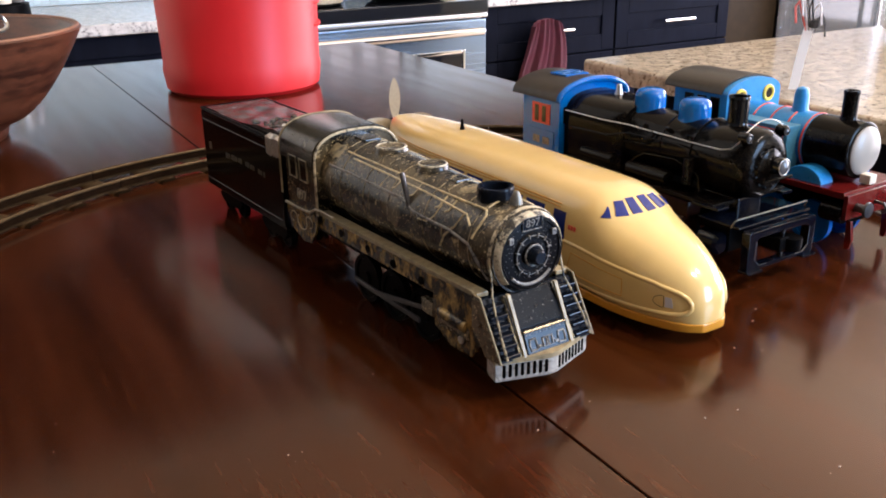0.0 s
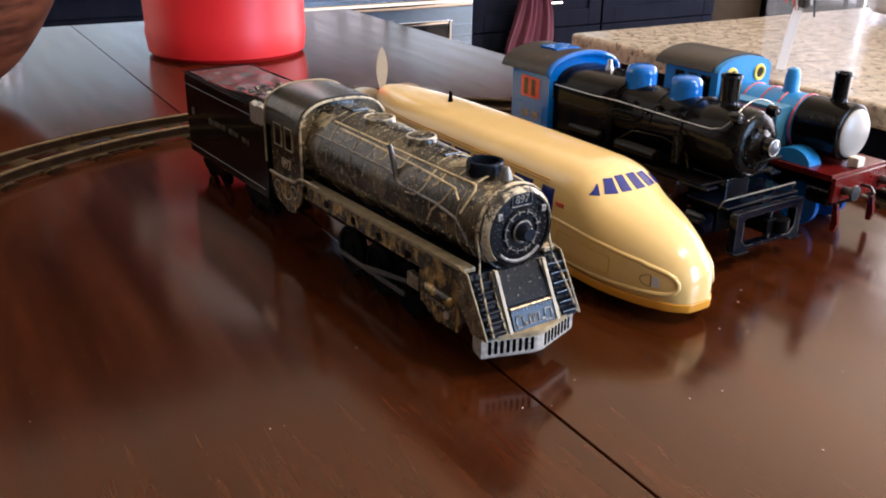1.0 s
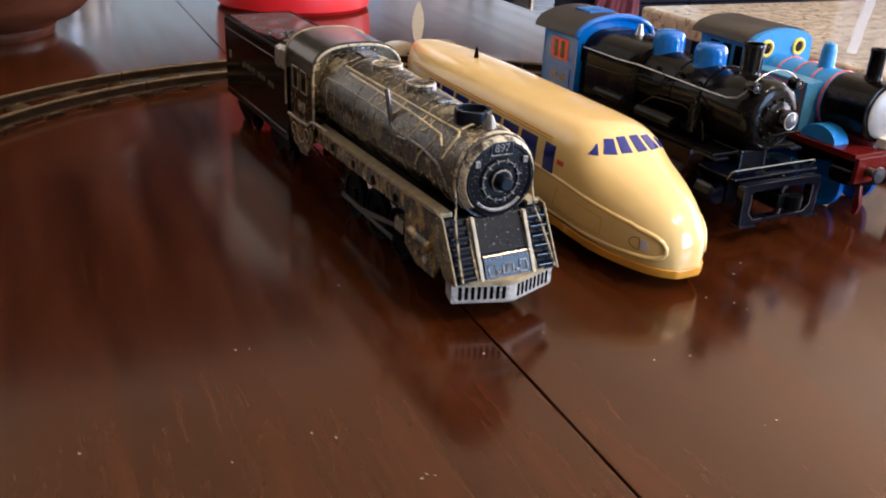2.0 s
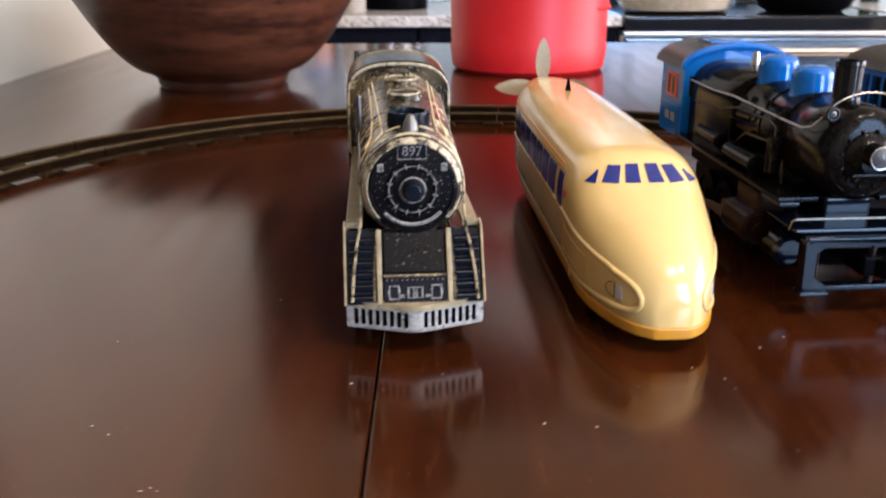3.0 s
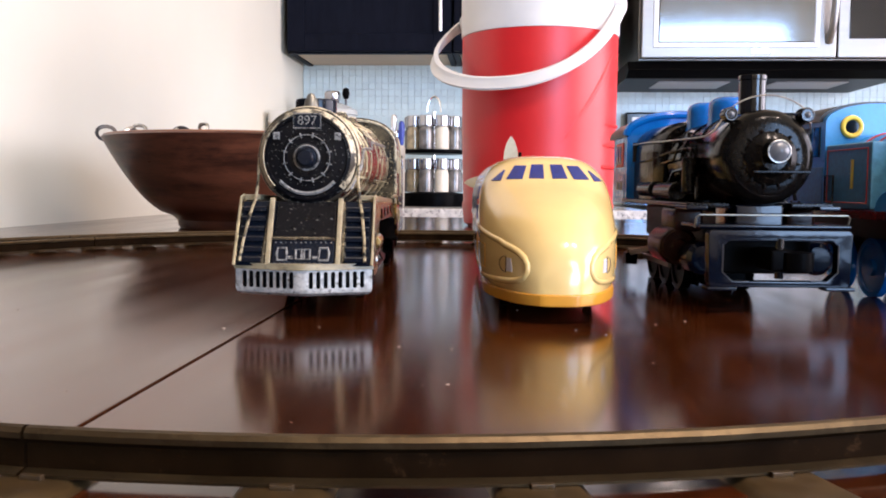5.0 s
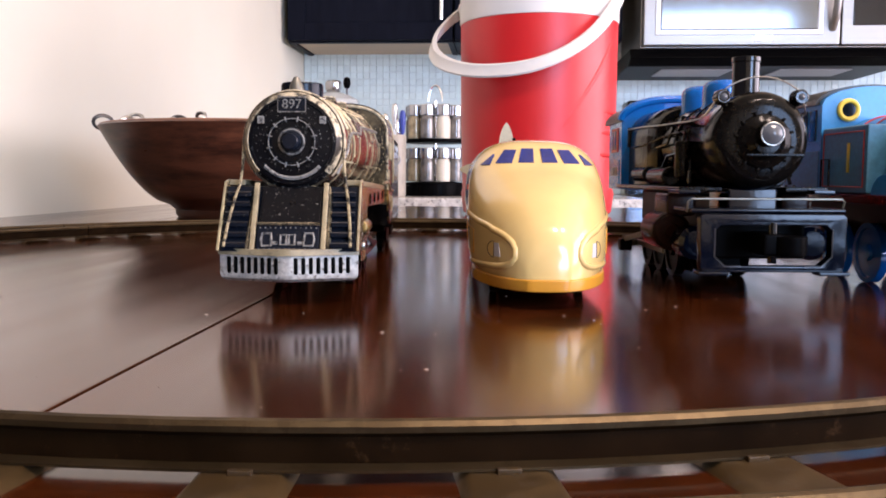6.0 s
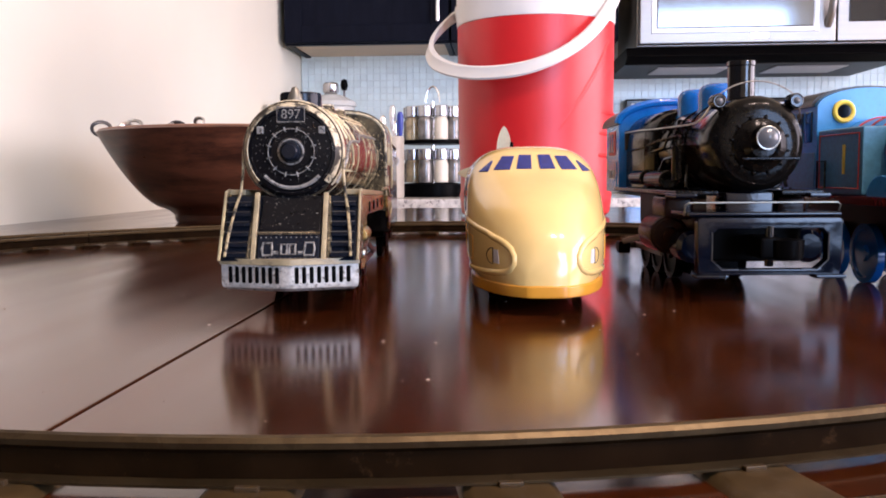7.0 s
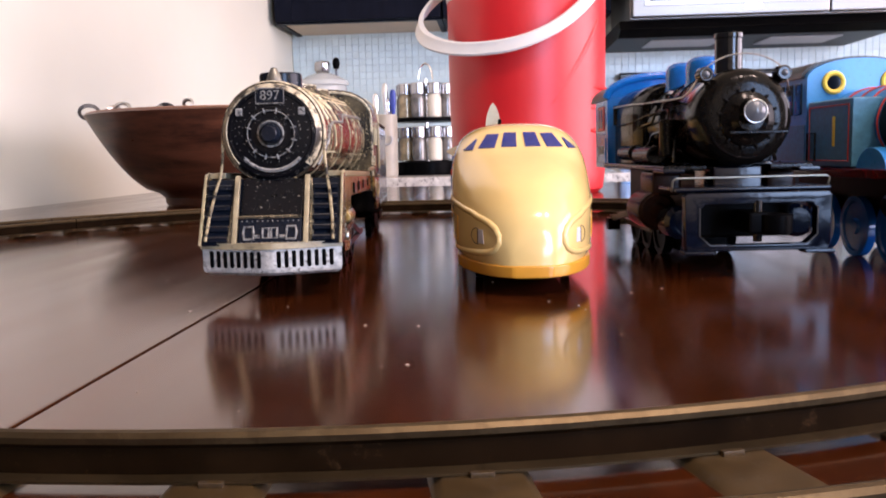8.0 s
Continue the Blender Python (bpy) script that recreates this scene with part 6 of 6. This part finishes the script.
# ---- black and blue steam locomotive ----
def black_locomotive():
    c = thing("toy_steam_locomotive", pose(0.478, 0.3549, 0.0, 0, 0, 3.2) @ TOY, "black toy steam locomotive with blue domes and cab", "toy locomotive", "toy trains")
    zc = 0.0868
    b = part("boiler", lathe([(0.0005, 0.0168), (0.0175, 0.0170), (0.0215, 0.0178), (0.0244, 0.0194), (0.0263, 0.0222), (0.0272, 0.0258), (0.0275, 0.031), (0.0275, 0.07), (0.0262, 0.072), (0.0262, 0.145), (0.0272, 0.147), (0.0272, 0.215), (0.0005, 0.215)], (0, 0, zc), "Y", 56), "loco_black", c)
    for y, r in ((0.071, 0.0277), (0.104, 0.0266), (0.146, 0.0275), (0.18, 0.0275)):
        part("boiler_band", ring((0, y, zc), r - 0.0003, 0.0006, "Y", 48, 6), "loco_black", b)
    part("firebox", loft([[(u, y, v) for u, v in cab_outline(w, 0.0606, 0.094, r, 18, 2.6)] for w, r, y in ((0.0285, 0.0205, 0.146), (0.0335, 0.0230, 0.156), (0.0345, 0.0235, 0.2145))]), "loco_black", c, "black firebox ahead of the cab")
    door = part("smokebox_door", lathe([(0.0005, 0.0096), (0.0070, 0.0098), (0.0096, 0.0122), (0.0112, 0.0142), (0.0140, 0.0149), (0.0150, 0.0158), (0.0154, 0.0178), (0.0005, 0.0180)], (0, 0, zc - 0.001), "Y", 48), "loco_black", c)
    for k in range(12):
        a = 2 * math.pi * k / 12 + 0.2
        bm = bmesh.new()
        add_box(bm, (-0.0008, 0.0150, 0.0145), (0.0008, 0.0182, 0.0170), 0.0007)
        bmesh.ops.transform(bm, matrix=Matrix.Translation((0, 0, zc - 0.001)) @ Matrix.Rotation(a, 4, "Y"), verts=bm.verts)
        part("door_clamp", bm, "loco_black", door)
    part("door_rim", tube(arc((0, 0.0180, zc - 0.001), 0.0212, 205, 335, "Y", 24), 0.0006, 6), "black_gloss", door)
    hl = part("headlight", lathe([(0.0005, 0.003), (0.0062, 0.003), (0.0067, 0.004), (0.0067, 0.013), (0.0005, 0.014)], (0, 0, zc + 0.0025), "Y", 36), "black_gloss", c, "round headlight with a chrome ring")
    part("lens_ring", ring((0, 0.0029, zc + 0.0025), 0.0061, 0.0004, "Y", 36, 8), "silver", hl)
    part("lens", lathe([(0.0005, 0.0008), (0.003, 0.0014), (0.0052, 0.0026), (0.0056, 0.0031), (0.0005, 0.0032)], (0, 0, zc + 0.0025), "Y", 32), "lens_glass", hl, "grey glass lens")
    part("lamp_bar", box((-0.012, 0.0085, zc - 0.0095), (0.020, 0.0105, zc - 0.0078), 0.0005), "loco_black", hl)
    part("smokestack", lathe([(0.0095, -0.004), (0.0082, 0.0005), (0.0078, 0.003), (0.0078, 0.0195), (0.0083, 0.0200), (0.0083, 0.0222), (0.0080, 0.0227), (0.0064, 0.0225), (0.006, 0.01), (0.0058, 0.0)], (0, 0.05, zc + 0.0265), "Z", 36), "black_gloss", c, "tall black smokestack")
    for y, r, h in ((0.093, 0.0128, 0.0162), (0.143, 0.0132, 0.0172)):
        part("dome", lathe([(r + 0.0015, -0.0035), (r, 0.001), (r, h * 0.55), (r * 0.96, h * 0.76), (r * 0.84, h * 0.90), (r * 0.6, h * 0.98), (0.0005, h)], (0, y, zc + 0.0245), "Z", 36), "blue", c, "bright blue dome")
    part("bell", lathe([(0.0005, 0.012), (0.0022, 0.0115), (0.003, 0.006), (0.0048, 0.0), (0.0005, -0.001)], (0, 0.182, zc + 0.0275), "Z", 20), "silver", c, "small silver bell")
    for s in (-1, 1):
        part("marker_lamp", lathe([(0.0005, 0.020), (0.0036, 0.020), (0.0043, 0.0212), (0.0043, 0.028), (0.0005, 0.0285)], (s * 0.0215, 0, zc + 0.0238), "Y", 24), "black_gloss", c, "black marker lamp with chrome ring")
        part("marker_ring", ring((s * 0.0215, 0.0198, zc + 0.0238), 0.0032, 0.00030, "Y", 24, 6), "dark_steel", c)
        part("marker_lens", lathe([(0.0001, 0.0190), (0.0012, 0.0193), (0.0021, 0.0201), (0.0001, 0.0203)], (s * 0.0215, 0, zc + 0.0238), "Y", 16), "lens_glass", c, "small grey glass lens")
        part("lamp_stem", cyl((s * 0.0185, 0.0245, zc + 0.0185), (s * 0.0212, 0.0245, zc + 0.0205), 0.0014, n=8), "loco_black", c)
        rail_pts = [(s * 0.0222, 0.0240, zc + 0.0265), (s * 0.0255, 0.0265, zc + 0.0200), (s * 0.0280, 0.0310, zc + 0.0150), (s * 0.0290, 0.040, zc + 0.0128), (s * 0.0292, 0.060, zc + 0.0128), (s * 0.0300, 0.14, zc + 0.0145), (s * 0.0355, 0.165, zc + 0.0150), (s * 0.0362, 0.212, zc + 0.0155)]
        part("handrail", tube(rail_pts, 0.00050, 6), "silver", c, "silver wire handrail")
        for y in (0.07, 0.11, 0.15, 0.195):
            part("rail_post", cyl((s * 0.0245, y, zc + 0.011), (s * 0.0298, y, zc + 0.0145), 0.0012, n=8), "loco_black", c)
        for y, z in ((0.078, 0.100), (0.100, 0.103), (0.125, 0.101), (0.138, 0.099)):
            part("valve", lathe([(0.0005, 0.0026), (0.0016, 0.0023), (0.0022, 0.0012), (0.0022, -0.001), (0.0005, -0.001)], (s * 0.0225, y, z), "Z", 12), "loco_black", c)
        for y in (0.076, 0.089, 0.102, 0.115, 0.128, 0.141):
            part("rivet", lathe([(0.0005, 0.0009), (0.0008, 0.0006), (0.0011, 0.0), (0.0005, -0.0003)], (s * 0.0405, y, 0.0604), "Z", 8), "loco_black", c)
        part("pipe", tube([(s * 0.0312, 0.068, 0.088), (s * 0.029, 0.072, 0.093), (s * 0.0272, 0.085, 0.0945), (s * 0.0272, 0.14, 0.0935), (s * 0.0340, 0.160, 0.089), (s * 0.0350, 0.206, 0.088)], 0.0008, 6), "loco_black", c)
        # running board, tanks and pipes
        x0, x1 = sorted((s * 0.018, s * 0.0425))
        part("running_board", box((x0, 0.030, 0.0575), (x1, 0.222, 0.0605), 0.0008), "loco_black", c)
        part("air_tank", cyl((s * 0.0335, 0.085, 0.0665), (s * 0.0335, 0.13, 0.0665), 0.0062, n=20, bevel=0.0012), "loco_black", c)
        part("air_tank", cyl((s * 0.0325, 0.150, 0.0680), (s * 0.0325, 0.19, 0.0680), 0.0055, n=20, bevel=0.0012), "loco_black", c)
        part("air_pump", cyl((s * 0.0312, 0.068, 0.066), (s * 0.0312, 0.068, 0.088), 0.0046, n=18, bevel=0.001), "loco_black", c)
        part("pipe", tube([(s * 0.030, 0.055, 0.062), (s * 0.0285, 0.06, 0.075), (s * 0.0275, 0.085, 0.082), (s * 0.0275, 0.12, 0.080), (s * 0.029, 0.14, 0.066)], 0.0011, 6), "loco_black", c)
        part("pipe", tube([(s * 0.0265, 0.11, 0.098), (s * 0.0285, 0.118, 0.088), (s * 0.0295, 0.15, 0.086), (s * 0.0295, 0.2, 0.086)], 0.0009, 6), "loco_black", c)
        part("step", box((s * 0.038 - 0.006, 0.024, 0.0565), (s * 0.038 + 0.006, 0.05, 0.0590), 0.0006), "blue_steel", c)
        part("cylinder", cyl((s * 0.0395, 0.056, 0.0335), (s * 0.0395, 0.092, 0.0335), 0.0118, n=28, bevel=0.0022), "brown_casting", c, "brown-black steam cylinder")
        part("cylinder_cover", lathe([(0.0005, 0.0535), (0.0040, 0.0535), (0.0048, 0.0548), (0.0095, 0.0550), (0.0102, 0.0562), (0.0005, 0.0564)], (s * 0.0395, 0, 0.0335), "Y", 24), "brown_casting", c)
        part("valve_chest", box((s * 0.034 - 0.009, 0.055, 0.0425), (s * 0.034 + 0.009, 0.090, 0.0570), 0.003), "brown_casting", c)
        for y in (0.120, 0.157, 0.194):
            wheel(c, s * 0.0205, y, 0.018, 0.018, 0.006, "black", 12, "driving_wheel")
        part("step_casting", lathe([(0.0005, 0.026), (0.0070, 0.026), (0.0096, 0.0285), (0.0098, 0.044), (0.0070, 0.047), (0.0005, 0.047)], (s * 0.0330, 0, 0.0285), "Y", 24), "blue_steel", c, "round blue-black casting under the step")
        # Added plate that shuts out light between the drivers.
        part("gap_plate", side_box(s, 0.0136, 0.0160, 0.100, 0.0040, 0.240, 0.0320, 0.0008), "black", c)
        part("side_rod", box((s * 0.0300 - 0.0009, 0.115, 0.0150), (s * 0.0300 + 0.0009, 0.199, 0.0190), 0.0006), "dark_brass", c, "dull brass side rod")
        part("main_rod", prism([(0.092, 0.0305), (0.092, 0.0340), (0.198, 0.0205), (0.198, 0.0165)], "X", *sorted((s * 0.0395, s * 0.0415)), 0.0004), "dark_brass", c)
        part("crosshead", box((s * 0.0405 - 0.0035, 0.098, 0.0285), (s * 0.0405 + 0.0035, 0.110, 0.038), 0.0007), "dark_brass", c)
        crank = part("crank_block", box((s * 0.0400 - 0.0045, 0.190, 0.0105), (s * 0.0400 + 0.0045, 0.200, 0.0195), 0.0008), "black", c, "black crank block on the rod's end")
        part("bolt", cyl((s * 0.0400, 0.195, 0.0190), (s * 0.0400, 0.195, 0.0218), 0.0022, n=12, bevel=0.0004), "dark_brass", crank)
        part("axle_stub", cyl((s * 0.0200, 0.195, 0.0165), (s * 0.0360, 0.195, 0.0165), 0.0024, n=12), "dark_brass", crank)
    part("front_rail", tube(arc((0, 0.0235, zc + 0.002), 0.0330, 50, 130, "Y", 18), 0.0004, 6), "silver", c, "silver wire over the smokebox")
    part("saddle", prism([(0.030, 0.028), (0.030, 0.060), (0.070, 0.060), (0.070, 0.028)], "X", -0.014, 0.014, 0.002), "blue_steel", c)
    part("chassis", box((-0.0135, 0.034, 0.0305), (0.0135, 0.262, 0.056), 0.002), "black", c, "", 0)
    # Two added black blocks keep the view under the chassis dark.
    part("gap_block", box((-0.0125, 0.086, 0.0050), (0.0125, 0.212, 0.0304), 0.0015), "black", c, "black block added between the drivers to keep the gap dark")
    part("front_gap_block", box((-0.028, 0.024, 0.0200), (0.028, 0.050, 0.0460), 0.002), "black", c)
    part("front_deck", box((-0.0420, 0.0045, 0.0466), (0.0420, 0.044, 0.0492), 0.0010), "blue_steel", c)
    # pilot: a frame with an open middle
    outer = [(-0.0392, 0.0446), (-0.0374, 0.0464), (0.0374, 0.0464), (0.0392, 0.0446), (0.0386, 0.0178), (0.0372, 0.0152), (-0.0372, 0.0152), (-0.0386, 0.0178)]
    inner = [(-0.0312, 0.0372), (-0.0280, 0.0404), (0.0280, 0.0404), (0.0312, 0.0372), (0.0312, 0.0238), (0.0256, 0.0186), (-0.0256, 0.0186), (-0.0312, 0.0238)]
    bm = bmesh.new()
    add_loft(bm, [[(u, y, v) for u, v in q] for q, y in ((outer, -0.0035), (outer, 0.0040), (inner, 0.0040), (inner, -0.0035), (outer, -0.0035))], True, False)
    bmesh.ops.remove_doubles(bm, verts=bm.verts, dist=1e-6)
    bmesh.ops.bevel(bm, geom=[e for e in bm.edges if e.calc_face_angle(0) > 0.5], offset=0.0007, segments=2, profile=0.5, affect="EDGES")
    bmesh.ops.recalc_face_normals(bm, faces=bm.faces)
    part("pilot_frame", bm, "blue_steel", c, "open blue-black pilot frame", 40)
    for s in (-1, 1):
        part("pilot_foot", side_box(s, 0.0240, 0.0402, -0.0065, 0.0136, 0.004, 0.0156, 0.0006), "blue_steel", c)
        # Highlight on the opening's lower edge, drawn as a thin steel wire.
        part("lit_edge_wire", tube([(s * 0.0313, -0.0038, 0.0385), (s * 0.0313, -0.0038, 0.0236), (s * 0.0256, -0.0038, 0.0184), (s * 0.0170, -0.0038, 0.0184)], 0.0004, 6), "dark_steel", c, "thin steel wire standing for the lit edge of the pilot opening")
    part("pilot_rail", tube([(-0.0424, 0.012, 0.0470), (-0.0426, 0.009, 0.0528), (-0.0408, 0.008, 0.0542), (0.0408, 0.008, 0.0542), (0.0426, 0.009, 0.0528), (0.0424, 0.012, 0.0470)], 0.00055, 6), "dull_silver", c, "silver wire rail over the pilot")
    part("coupler", box((-0.006, -0.006, 0.024), (0.006, 0.02, 0.036), 0.002), "black", c)
    part("coupler_pin", cyl((0, -0.002, 0.020), (0, -0.002, 0.042), 0.0024, n=12), "black_gloss", c)
    part("coupler_knuckle", lathe([(0.0005, 0.0), (0.008, 0.0), (0.0085, 0.002), (0.0085, 0.010), (0.0005, 0.011)], (0.009, -0.004, 0.0245), "Z", 20), "black", c)
    # cab
    hw, zt, rise = 0.0405, 0.1085, 0.0165
    cab = part("cab", loft([[(u, y, v) for u, v in cab_outline(hw, 0.0565, zt, rise)] for y in (0.215, 0.268)]), "blue", c, "bright blue cab")
    part("cab_roof", loft([[(u * 1.03, y, v + 0.0015) for u, v in cab_outline(hw, zt - 0.001, zt, rise + 0.0005)] for y in (0.2165, 0.284)]), "loco_roof", cab, "dusty black roof")
    part("roof_rim", tube([(hw * 1.02 * math.cos(math.pi * k / 20), 0.2150, zt + 0.0012 + rise * math.sin(math.pi * k / 20)) for k in range(21)], 0.0030, 8), "blue", cab, "thick blue roof rim")
    part("roof_hatch", box((-0.014, 0.238, zt + rise + 0.0005), (0.014, 0.262, zt + rise + 0.0028), 0.0008), "blue", cab)
    for s in (-1, 1):
        w = part("cab_window", side_box(s, hw - 0.0006, hw + 0.0008, 0.228, 0.0855, 0.254, 0.1045, 0.0004), "red_paint", cab, "red painted window opening")
        for y in (0.2335, 0.244):
            part("pane", side_box(s, hw - 0.0002, hw + 0.0012, y, 0.0875, y + 0.0055, 0.1025, 0.0003), "black_gloss", w)
        part("side_panel", side_box(s, hw - 0.0004, hw + 0.0007, 0.222, 0.0605, 0.262, 0.0800, 0.0004), "blue", cab, "blue panel with printed bars")
        for y in (0.228, 0.242):
            part("panel_bar", side_box(s, hw - 0.0001, hw + 0.0011, y, 0.0670, y + 0.0095, 0.0735, 0.0003), "litho_grey", cab)
        part("front_window", box((s * 0.0325 - 0.0035, 0.2142, 0.089), (s * 0.0325 + 0.0035, 0.2156, 0.104), 0.0005), "black_gloss", cab)


black_locomotive()


# ---- blue tank engine ----
def tank_engine():
    c = thing("toy_tank_engine", pose(0.5849, 0.3568, 0.0, 0, 0, 4.0) @ TOY, "small blue toy tank engine with red buffer beam", "toy locomotive", "toy trains")
    zc = 0.0825
    part("smokebox", lathe([(0.0005, 0.016), (0.022, 0.016), (0.0238, 0.0175), (0.0238, 0.058), (0.0005, 0.058)], (0, 0, zc), "Y", 48), "loco_black", c, "black smokebox")
    part("front_disc", lathe([(0.0005, 0.0105), (0.012, 0.0112), (0.0182, 0.0130), (0.0202, 0.0148), (0.0202, 0.0158), (0.0005, 0.0159)], (0, 0, zc), "Y", 48), "face_grey", c, "plain pale grey front disc")
    b = part("boiler", lathe([(0.0005, 0.0585), (0.0236, 0.0585), (0.0236, 0.128), (0.0005, 0.128)], (0, 0, zc), "Y", 48), "tblue", c, "sky blue boiler")
    for y in (0.0605, 0.078, 0.096, 0.114):
        part("boiler_band", ring((0, y, zc), 0.0237, 0.0009, "Y", 48, 6), "red_paint", b, "red boiler band")
    part("chimney", lathe([(0.0082, -0.003), (0.0068, 0.001), (0.0062, 0.004), (0.0062, 0.0215), (0.0067, 0.0222), (0.0067, 0.0240), (0.0063, 0.0246), (0.0045, 0.0245), (0.004, 0.012)], (0, 0.034, zc + 0.0228), "Z", 32), "loco_black", c, "black chimney")
    part("dome", lathe([(0.0085, -0.003), (0.0066, 0.002), (0.0062, 0.014), (0.0048, 0.0195), (0.0005, 0.0212)], (0, 0.080, zc + 0.0228), "Z", 32), "tblue", c, "sky blue dome")
    for s in (-1, 1):
        x0, x1 = sorted((s * 0.018, s * 0.037))
        t = part("side_tank", box((x0, 0.064, 0.0565), (x1, 0.1275, 0.0985), 0.0015), "tblue_side", c, "blue side tank with red lining")
        xs = s * 0.0373
        part("lining", tube([(xs, 0.068, 0.0605), (xs, 0.1235, 0.0605), (xs, 0.1235, 0.0945), (xs, 0.068, 0.0945)], 0.0005, 5, True), "red_paint", t)
        text_mesh("number", "1", 0.027, pose(s * 0.0373, 0.088, 0.0775, 90, 0, 90 * s), "yellow_paint", t, 0.0004)
        part("tank_ladder", tube([(s * 0.0385, 0.112, 0.060), (s * 0.0385, 0.112, 0.078), (s * 0.0385, 0.124, 0.078), (s * 0.0385, 0.124, 0.060)], 0.0007, 6), "loco_black", t)
        sp = part("splasher", prism([(0.046 + 0.018 * math.cos(math.pi * k / 12), 0.0545 + 0.014 * math.sin(math.pi * k / 12)) for k in range(13)], "X", *sorted((s * 0.018, s * 0.0345)), 0.0008), "tblue", c, "blue wheel splasher")
        for y in (0.042, 0.088, 0.134):
            wheel(c, s * 0.0205, y, 0.019, 0.019, 0.005, "blue", 10, "driving_wheel")
        part("cylinder", cyl((s * 0.030, 0.006, 0.036), (s * 0.030, 0.026, 0.036), 0.0085, n=24, bevel=0.001), "loco_black", c)
        part("guard_iron", prism([(0.002, 0.030), (0.006, 0.030), (0.005, 0.006), (0.001, 0.006), (-0.001, 0.014)], "X", *sorted((s * 0.024, s * 0.0275)), 0.0005), "tred", c, "red guard iron")
        bf = part("buffer", lathe([(0.0005, -0.012), (0.0062, -0.0115), (0.0066, -0.0095), (0.0035, -0.008), (0.0035, -0.0005), (0.0005, -0.0003)], (s * 0.0265, 0, 0.043), "Y", 24), "dark_steel", c, "dark steel buffer")
    part("running_plate", box((-0.039, 0.004, 0.0505), (0.039, 0.196, 0.0560), 0.0008), "tred", c, "dark red running plate")
    part("buffer_beam", box((-0.039, 0.0, 0.0335), (0.039, 0.004, 0.0540), 0.0008), "tred", c, "dark red buffer beam")
    part("lamp", box((-0.005, 0.004, 0.0565), (0.005, 0.014, 0.0645), 0.0012), "cream", c, "cream front lamp")
    part("coupling_hook", tube([(0, 0.0, 0.043), (0, -0.008, 0.043), (0, -0.011, 0.039), (0, -0.008, 0.035)], 0.0015, 8), "dark_steel", c)
    part("frames", box((-0.0165, 0.01, 0.024), (0.0165, 0.19, 0.050), 0.001), "black", c, "", 0)
    hw, zt, rise = 0.037, 0.1145, 0.0130
    cab = part("cab", loft([[(u, y, v) for u, v in cab_outline(hw, 0.0565, zt, rise)] for y in (0.129, 0.190)]), "tblue", c, "sky blue cab")
    part("cab_roof", loft([[(u * 1.05, y, v + 0.0012) for u, v in cab_outline(hw, zt - 0.0005, zt, rise + 0.0005)] for y in (0.135, 0.202)]), "loco_roof", cab, "dusty dark roof")
    for s in (-1, 1):
        part("front_window", lathe([(0.0005, 0.1278), (0.0045, 0.1278), (0.0048, 0.1295), (0.0005, 0.1296)], (s * 0.0195, 0, 0.1115), "Y", 24), "black_gloss", cab)
        part("window_ring", ring((s * 0.0195, 0.1284, 0.1115), 0.0062, 0.0017, "Y", 28, 8), "yellow_paint", cab, "yellow window ring")
        part("cab_panel", side_box(s, hw - 0.0004, hw + 0.0006, 0.131, 0.0600, 0.188, 0.0840, 0.0004), "tblue_side", cab)
        for y in (0.137, 0.152, 0.167):
            part("side_window", side_box(s, hw - 0.0004, hw + 0.0008, y, 0.0910, y + 0.0105, 0.1120, 0.0004), "black_gloss", cab)


tank_engine()

# ---- crumbs on the table ----
bm = bmesh.new()
rr = random.Random(11)
spots = [(0.095, 0.325), (0.102, 0.324), (0.297, 0.243), (0.318, 0.240), (0.075, 0.236), (0.112, 0.244), (0.121, 0.237), (0.146, 0.198), (0.152, 0.198), (0.320, 0.178), (0.426, 0.325), (0.410, 0.313),
         (0.385, 0.272), (0.149, 0.2), (0.167, 0.378), (0.383, 0.281), (0.371, 0.292), (0.245, 0.149), (0.179, 0.453), (0.124, 0.595), (0.073, 0.605)]
spots += [(rr.uniform(-0.12, 0.62), rr.uniform(0.10, 0.42)) for _ in range(9)]
dust = [(rr.uniform(-0.10, 0.62), rr.uniform(0.09, 0.75)) for _ in range(150)]
for k, (x, y) in enumerate(spots + dust):
    r = rr.uniform(0.0003, 0.0007) if k < len(spots) else rr.uniform(0.00010, 0.00026)
    m = Matrix.Translation((x, y, r * 0.35)) @ Euler((0, 0, rr.random() * 6)).to_matrix().to_4x4() @ Matrix.Diagonal((rr.uniform(0.8, 1.8), rr.uniform(0.5, 1.0), 0.5, 1))
    bmesh.ops.create_icosphere(bm, subdivisions=1, radius=r, matrix=m)
tagged(part("crumbs", bm, "crumb"), "pale dust specks and crumbs on the table", "crumbs", kind="stuff")
